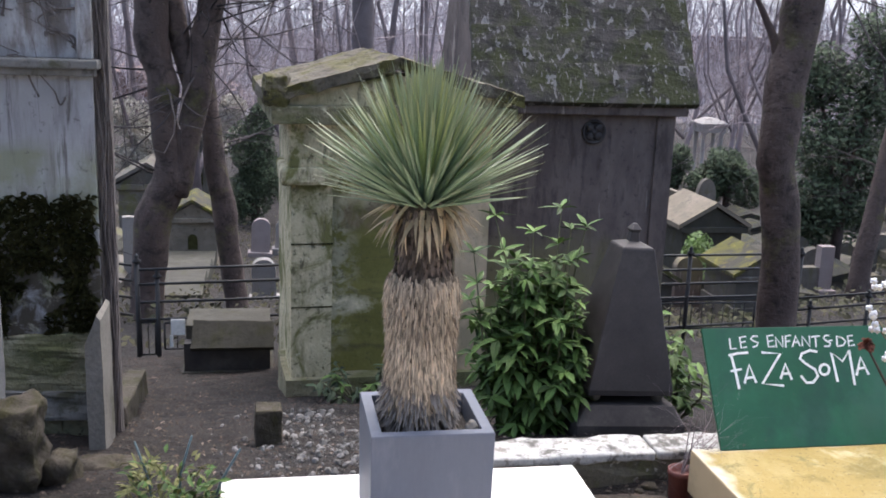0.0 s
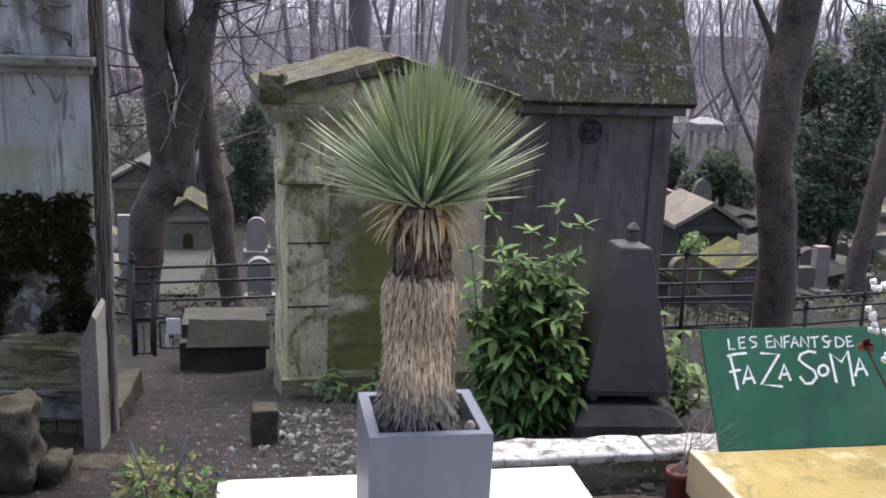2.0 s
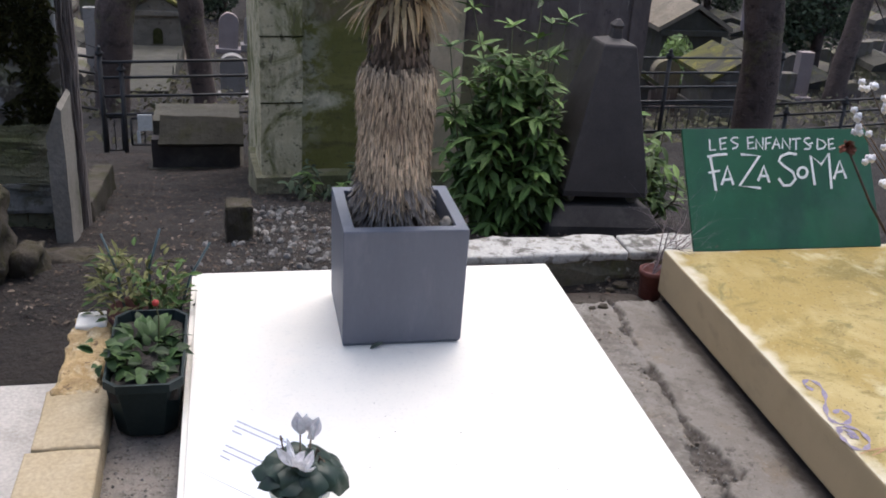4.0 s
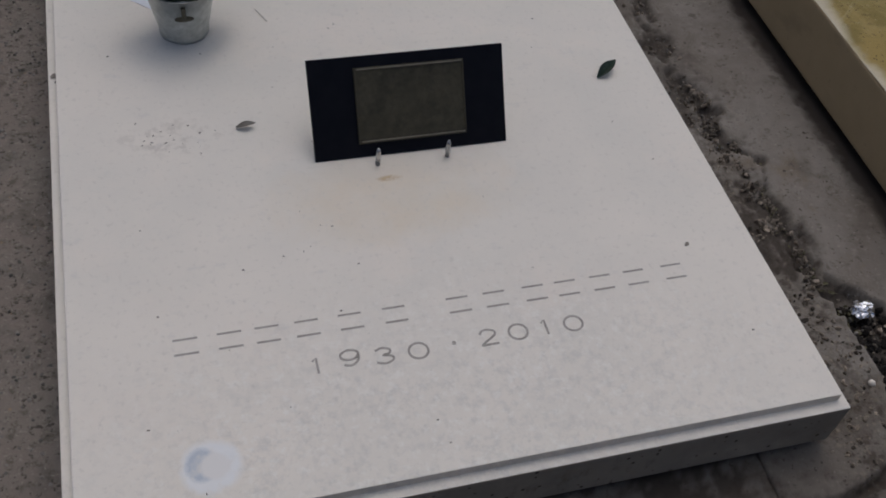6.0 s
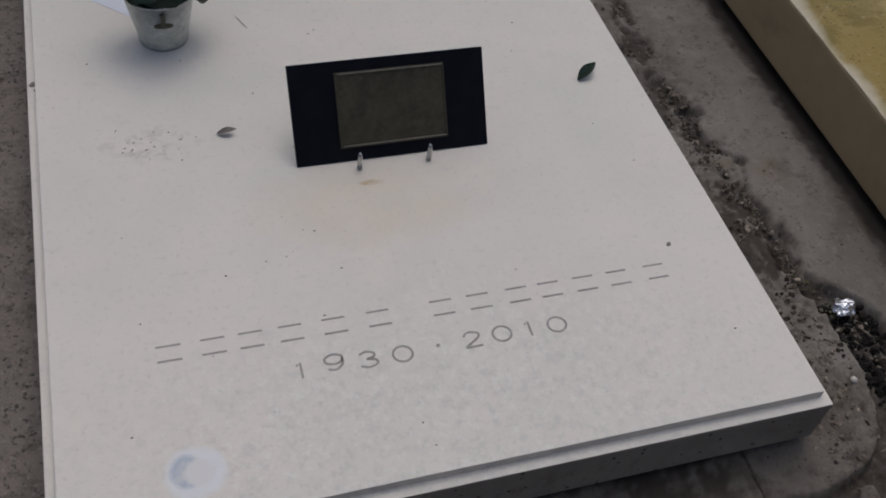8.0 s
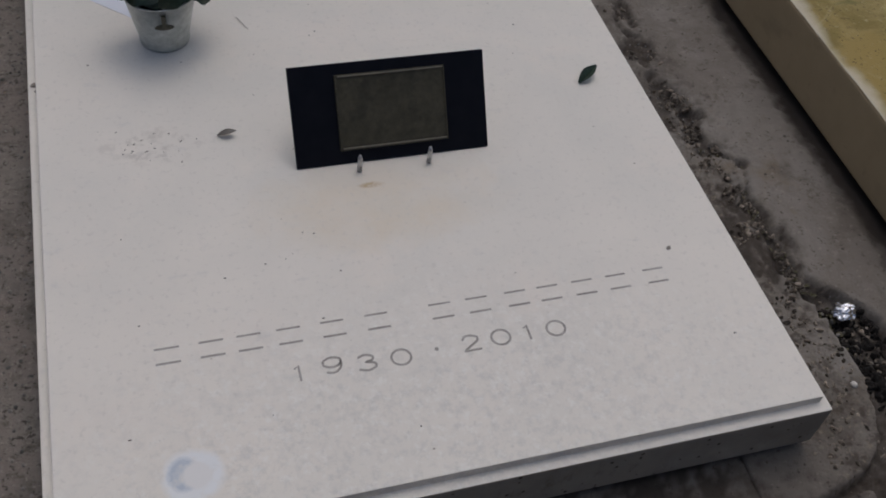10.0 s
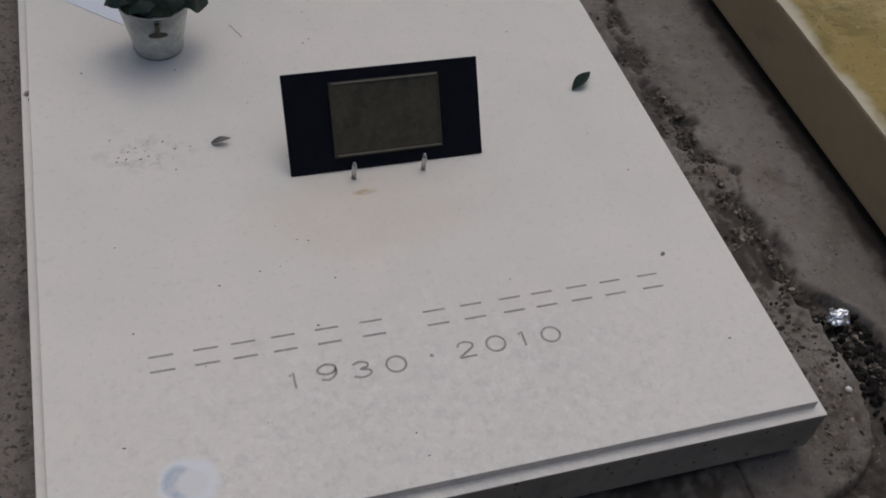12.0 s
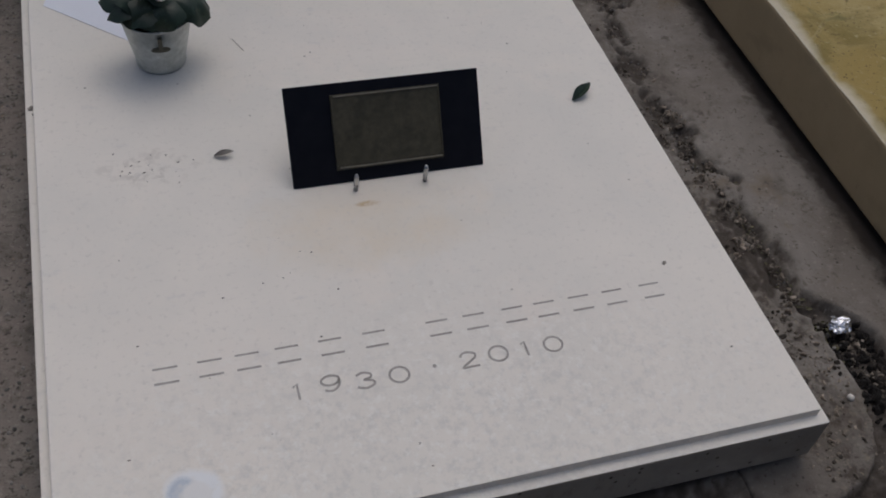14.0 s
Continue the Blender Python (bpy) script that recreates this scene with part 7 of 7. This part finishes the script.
# ---- tombs beyond the fence ----
def house_tomb(x, y, z, w, h, d, label, roof=M_TOMBROOF, wall_m=M_TOMB, arch=True, rz=0):
    t = thing("house_tomb", label, "tomb", pose(x, y, z, 0, 0, rz), "tombs beyond the fence")
    part("base", rough(box(-w * 0.56, w * 0.56, -0.05, d, -0.4, h * 0.12), 0.008, 4, 0.2), wall_m, t)
    part("body", rough(box(-w / 2, w / 2, 0, d, 0, h), 0.008, 4, 0.2), wall_m, t)
    part("cornice", box(-w * 0.57, w * 0.57, -0.06, d + 0.04, h * 0.93, h * 1.02, 0.01), wall_m, t)
    part("pediment", prism([(-w * 0.55, h), (w * 0.55, h), (0, h + w * 0.33)], -0.02, d), wall_m, t)
    for s in (-1, 1):
        part("roof_slope", prism([(s * w * 0.62, h + 0.0), (0, h + w * 0.36), (0, h + w * 0.43), (s * w * 0.62, h + w * 0.07)], -0.07, d + 0.05), roof, t)
    if arch:
        pts = [(-w * 0.1, 0.42 * h), (w * 0.1, 0.42 * h)] + [(w * 0.1 * math.cos(radians(a)), 0.62 * h + w * 0.1 * math.sin(radians(a))) for a in range(0, 181, 30)]
        # uncut niche: a near-black block gives the shade inside the opening
        part("niche", prism(pts, -0.012, 0.02), M_MOSSCLUMP, t, "arched opening, its inner shade a dark block")
    return t


def headstone(x, y, z, w, h, material, label, round_top=True, rz=0):
    t = thing("headstone", label, "headstone", pose(x, y, z, R.uniform(-3, 3), R.uniform(-3, 3), rz), "headstones beyond the fence")
    pts = [(-w / 2, -0.3), (w / 2, -0.3), (w / 2, h * 0.75)] + ([(w / 2 * math.cos(radians(a)), h * 0.75 + h * 0.25 * math.sin(radians(a))) for a in range(15, 180, 15)] if round_top else [(w / 2, h), (-w / 2, h)]) + [(-w / 2, h * 0.75)]
    part("stone", prism(pts, 0, 0.12), material, t)
    part("foot", box(-w * 0.65, w * 0.65, -0.08, 0.2, -0.3, h * 0.12, 0.01), material, t)
    return t


house_tomb(-1.40, 14.0, -2.2, 0.68, 0.78, 0.9, "small gabled tomb with yellow moss on its roof", M_TOMBROOF, M_HOUSE)
steps = thing("stepped_grave_slabs", "grey-brown grave slabs stepping up to a gabled tomb", "grave", pose(-1.42, 10.3, 0))
for k in range(3):
    z = ground_z(-1.42, 10.3 + 1.2 * k)
    part("slab", rough(box(-0.36, 0.36, 1.2 * k, 1.2 * k + 1.15, z - 0.5, z + 0.05 + 0.02 * k, 0.01), 0.008, 6, 0.08), M_BOXLID, steps)
house_tomb(-2.35, 17.0, -2.5, 0.95, 1.05, 1.0, "grey gabled stone tomb", M_TOMB)
house_tomb(-1.75, 21.0, -2.6, 1.0, 1.15, 1.0, "grey gabled stone tomb", M_TOMB)
# pale roof stone carries the sunlit, wet brightness of the left flank
house_tomb(4.98, 10.6, -1.62, 0.76, 0.78, 0.9, "low gabled tomb, roof coloured pale for its sunlit flank", M_HOUSE, M_BOXLID)
house_tomb(4.46, 8.3, -1.20, 0.56, 0.36, 0.7, "low tomb with mossy sloping roof", M_TOMBROOF, M_TOMB, False)
house_tomb(3.35, 8.6, -1.35, 0.6, 0.38, 0.8, "low tomb with mossy sloping roof", M_TOMBROOF, M_TOMB, False)
# second slab, its pale colour standing for light on the same roof
flank = thing("pale_stone_roof", "roof slab of a far tomb, coloured pale as if sunlit", "tomb roof", pose(4.72, 11.6, -0.62, 0, 16, 0))
part("slab", box(-0.42, 0.50, 0, 0.5, -0.9, 0.10, 0.01), M_HOUSE, flank)
headstone(-0.45, 15.5, -2.35, 0.30, 0.62, M_PINK, "small pinkish rounded headstone on grass")
headstone(-0.05, 15.8, -2.35, 0.32, 0.55, M_TOMBWHITE, "small white rounded headstone on soil")
headstone(-0.38, 10.2, -1.6, 0.26, 0.5, M_TOMBWHITE, "small white rounded headstone on soil")
headstone(-1.95, 11.5, -1.75, 0.16, 0.85, M_TOMBWHITE, "narrow white stone pillar", False)
headstone(-2.2, 11.0, -1.7, 0.14, 0.5, M_TOMBWHITE, "narrow white stone pillar", False)
headstone(5.1, 12.5, -1.9, 0.34, 1.0, M_TOMBWHITE, "pale rounded headstone beside a tree")
headstone(6.12, 9.9, -1.5, 0.17, 0.58, M_PINK, "pale narrow upright stone headstone", False)
headstone(6.35, 10.6, -1.6, 0.3, 0.5, M_TOMB, "low grey weathered stone headstone")
headstone(4.35, 17.5, -2.47, 0.35, 1.15, M_TOMB, "tall grey rounded headstone")
headstone(7.6, 16.5, -2.43, 0.35, 1.25, M_TOMB, "tall grey rounded headstone")
for i in range(120):
    side = R.random() < 0.5
    y = R.uniform(8.6, 24)
    x = (R.uniform(-0.33, -0.06) if side else R.uniform(0.40, 0.72)) * (y + 0.6) - 0.3
    z = ground_z(x, y)
    if -2.3 < x < -0.2 and y < 13.8:
        continue
    if R.random() < 0.6:
        w, h, d = R.uniform(0.4, 0.65), R.uniform(0.12, 0.3), R.uniform(0.6, 1.1)
        t = thing("ledger_tomb", R.choice(("mossy grey ledger tomb", "grey stone ledger tomb", "weathered low stone tomb")) + " beyond the fence", "tomb", pose(x, y, z, 0, 0, R.uniform(-8, 8)), "tombs beyond the fence")
        mt = R.choice((M_TOMB, M_TOMB, M_MOSSBASE, M_DARKSTONE))
        part("base", rough(box(-w / 2, w / 2, 0, d, -0.3, h * 0.5), 0.01, 4, 0.2), mt, t)
        part("lid", rough(prism([(-w * 0.55, h * 0.5), (w * 0.55, h * 0.5), (w * 0.5, h * 0.8), (0, h * 1.15), (-w * 0.5, h * 0.8)], -0.03, d + 0.03), 0.008, 4, 0.2), R.choice((M_TOMB, M_MOSSROOF, M_BOXLID, M_TOMB)), t)
    else:
        headstone(x, y, z, R.uniform(0.2, 0.36), R.uniform(0.3, 0.6), R.choice((M_TOMB, M_TOMB, M_DARKSTONE, M_TOMBWHITE)), "weathered headstone beyond the fence", R.random() < 0.5)

# white temple-like monument
ae = thing("white_aedicule", "white stone monument with columns and entablature", "monument", pose(11.47, 25, -2.79) @ Matrix.Diagonal((0.74, 0.74, 1, 1)))
part("base", box(-0.5, 0.5, -0.5, 0.5, -0.3, 0.35, 0.02), M_MONUMENT, ae)
for sx in (-1, 1):
    for sy in (-1, 1):
        o = part("column", lathe([(0.10, 0.0), (0.10, 0.05), (0.075, 0.07), (0.068, 1.12), (0.1, 1.17), (0.1, 1.2)], 16), M_MONUMENT, ae, smooth=True)
        o.location = (sx * 0.34, sy * 0.34, 0.35)
part("entablature", box(-0.46, 0.46, -0.46, 0.46, 1.55, 1.75, 0.02), M_MONUMENT, ae)
part("roof", frustum([(0.52, 0.52, 1.75), (0.52, 0.52, 1.80), (0.2, 0.2, 1.93)]), M_MONUMENT, ae)
part("urn", lathe([(0.08, 0.0), (0.13, 0.12), (0.1, 0.3), (0.04, 0.4)], 16), M_TOMB, ae, smooth=True).location = (0, 0, 0.35)


# ---- houses beyond the cemetery ----
def far_house(x, y, z, w, h, d, label, roof_h, cols, rows):
    t = thing("house", label, "house", pose(x, y, z))
    part("wall", box(0, w, 0, d, -2, h), M_WALLFAR, t)
    part("roof", prism([(-0.3, h), (w + 0.3, h), (w - 0.6, h + roof_h), (0.6, h + roof_h)], -0.3, d + 0.3), M_ROOFTILE, t)
    for r in range(rows):
        for c in range(cols):
            wx, wz = w * (c + 0.5) / cols, h * (r + 0.5) / rows
            wi = part("window", box(wx - 0.32, wx + 0.32, -0.05, 0.02, wz - 0.5, wz + 0.5), M_TOMBWHITE, t)
            part("pane", box(wx - 0.25, wx + 0.25, -0.07, -0.04, wz - 0.43, wz + 0.43), M_GLASSDARK, wi)
    return t


far_house(-7.6, 44, -7.1, 2.7, 4.9, 6, "plaster house with a red tiled roof", 1.0, 4, 2)
far_house(-3.4, 52, -8.2, 2.2, 4.9, 6, "pale house seen through bare trees", 0.8, 4, 2)
far_house(31, 74, -7.6, 9, 6.8, 8, "long pinkish house beyond the woods", 1.6, 6, 3)
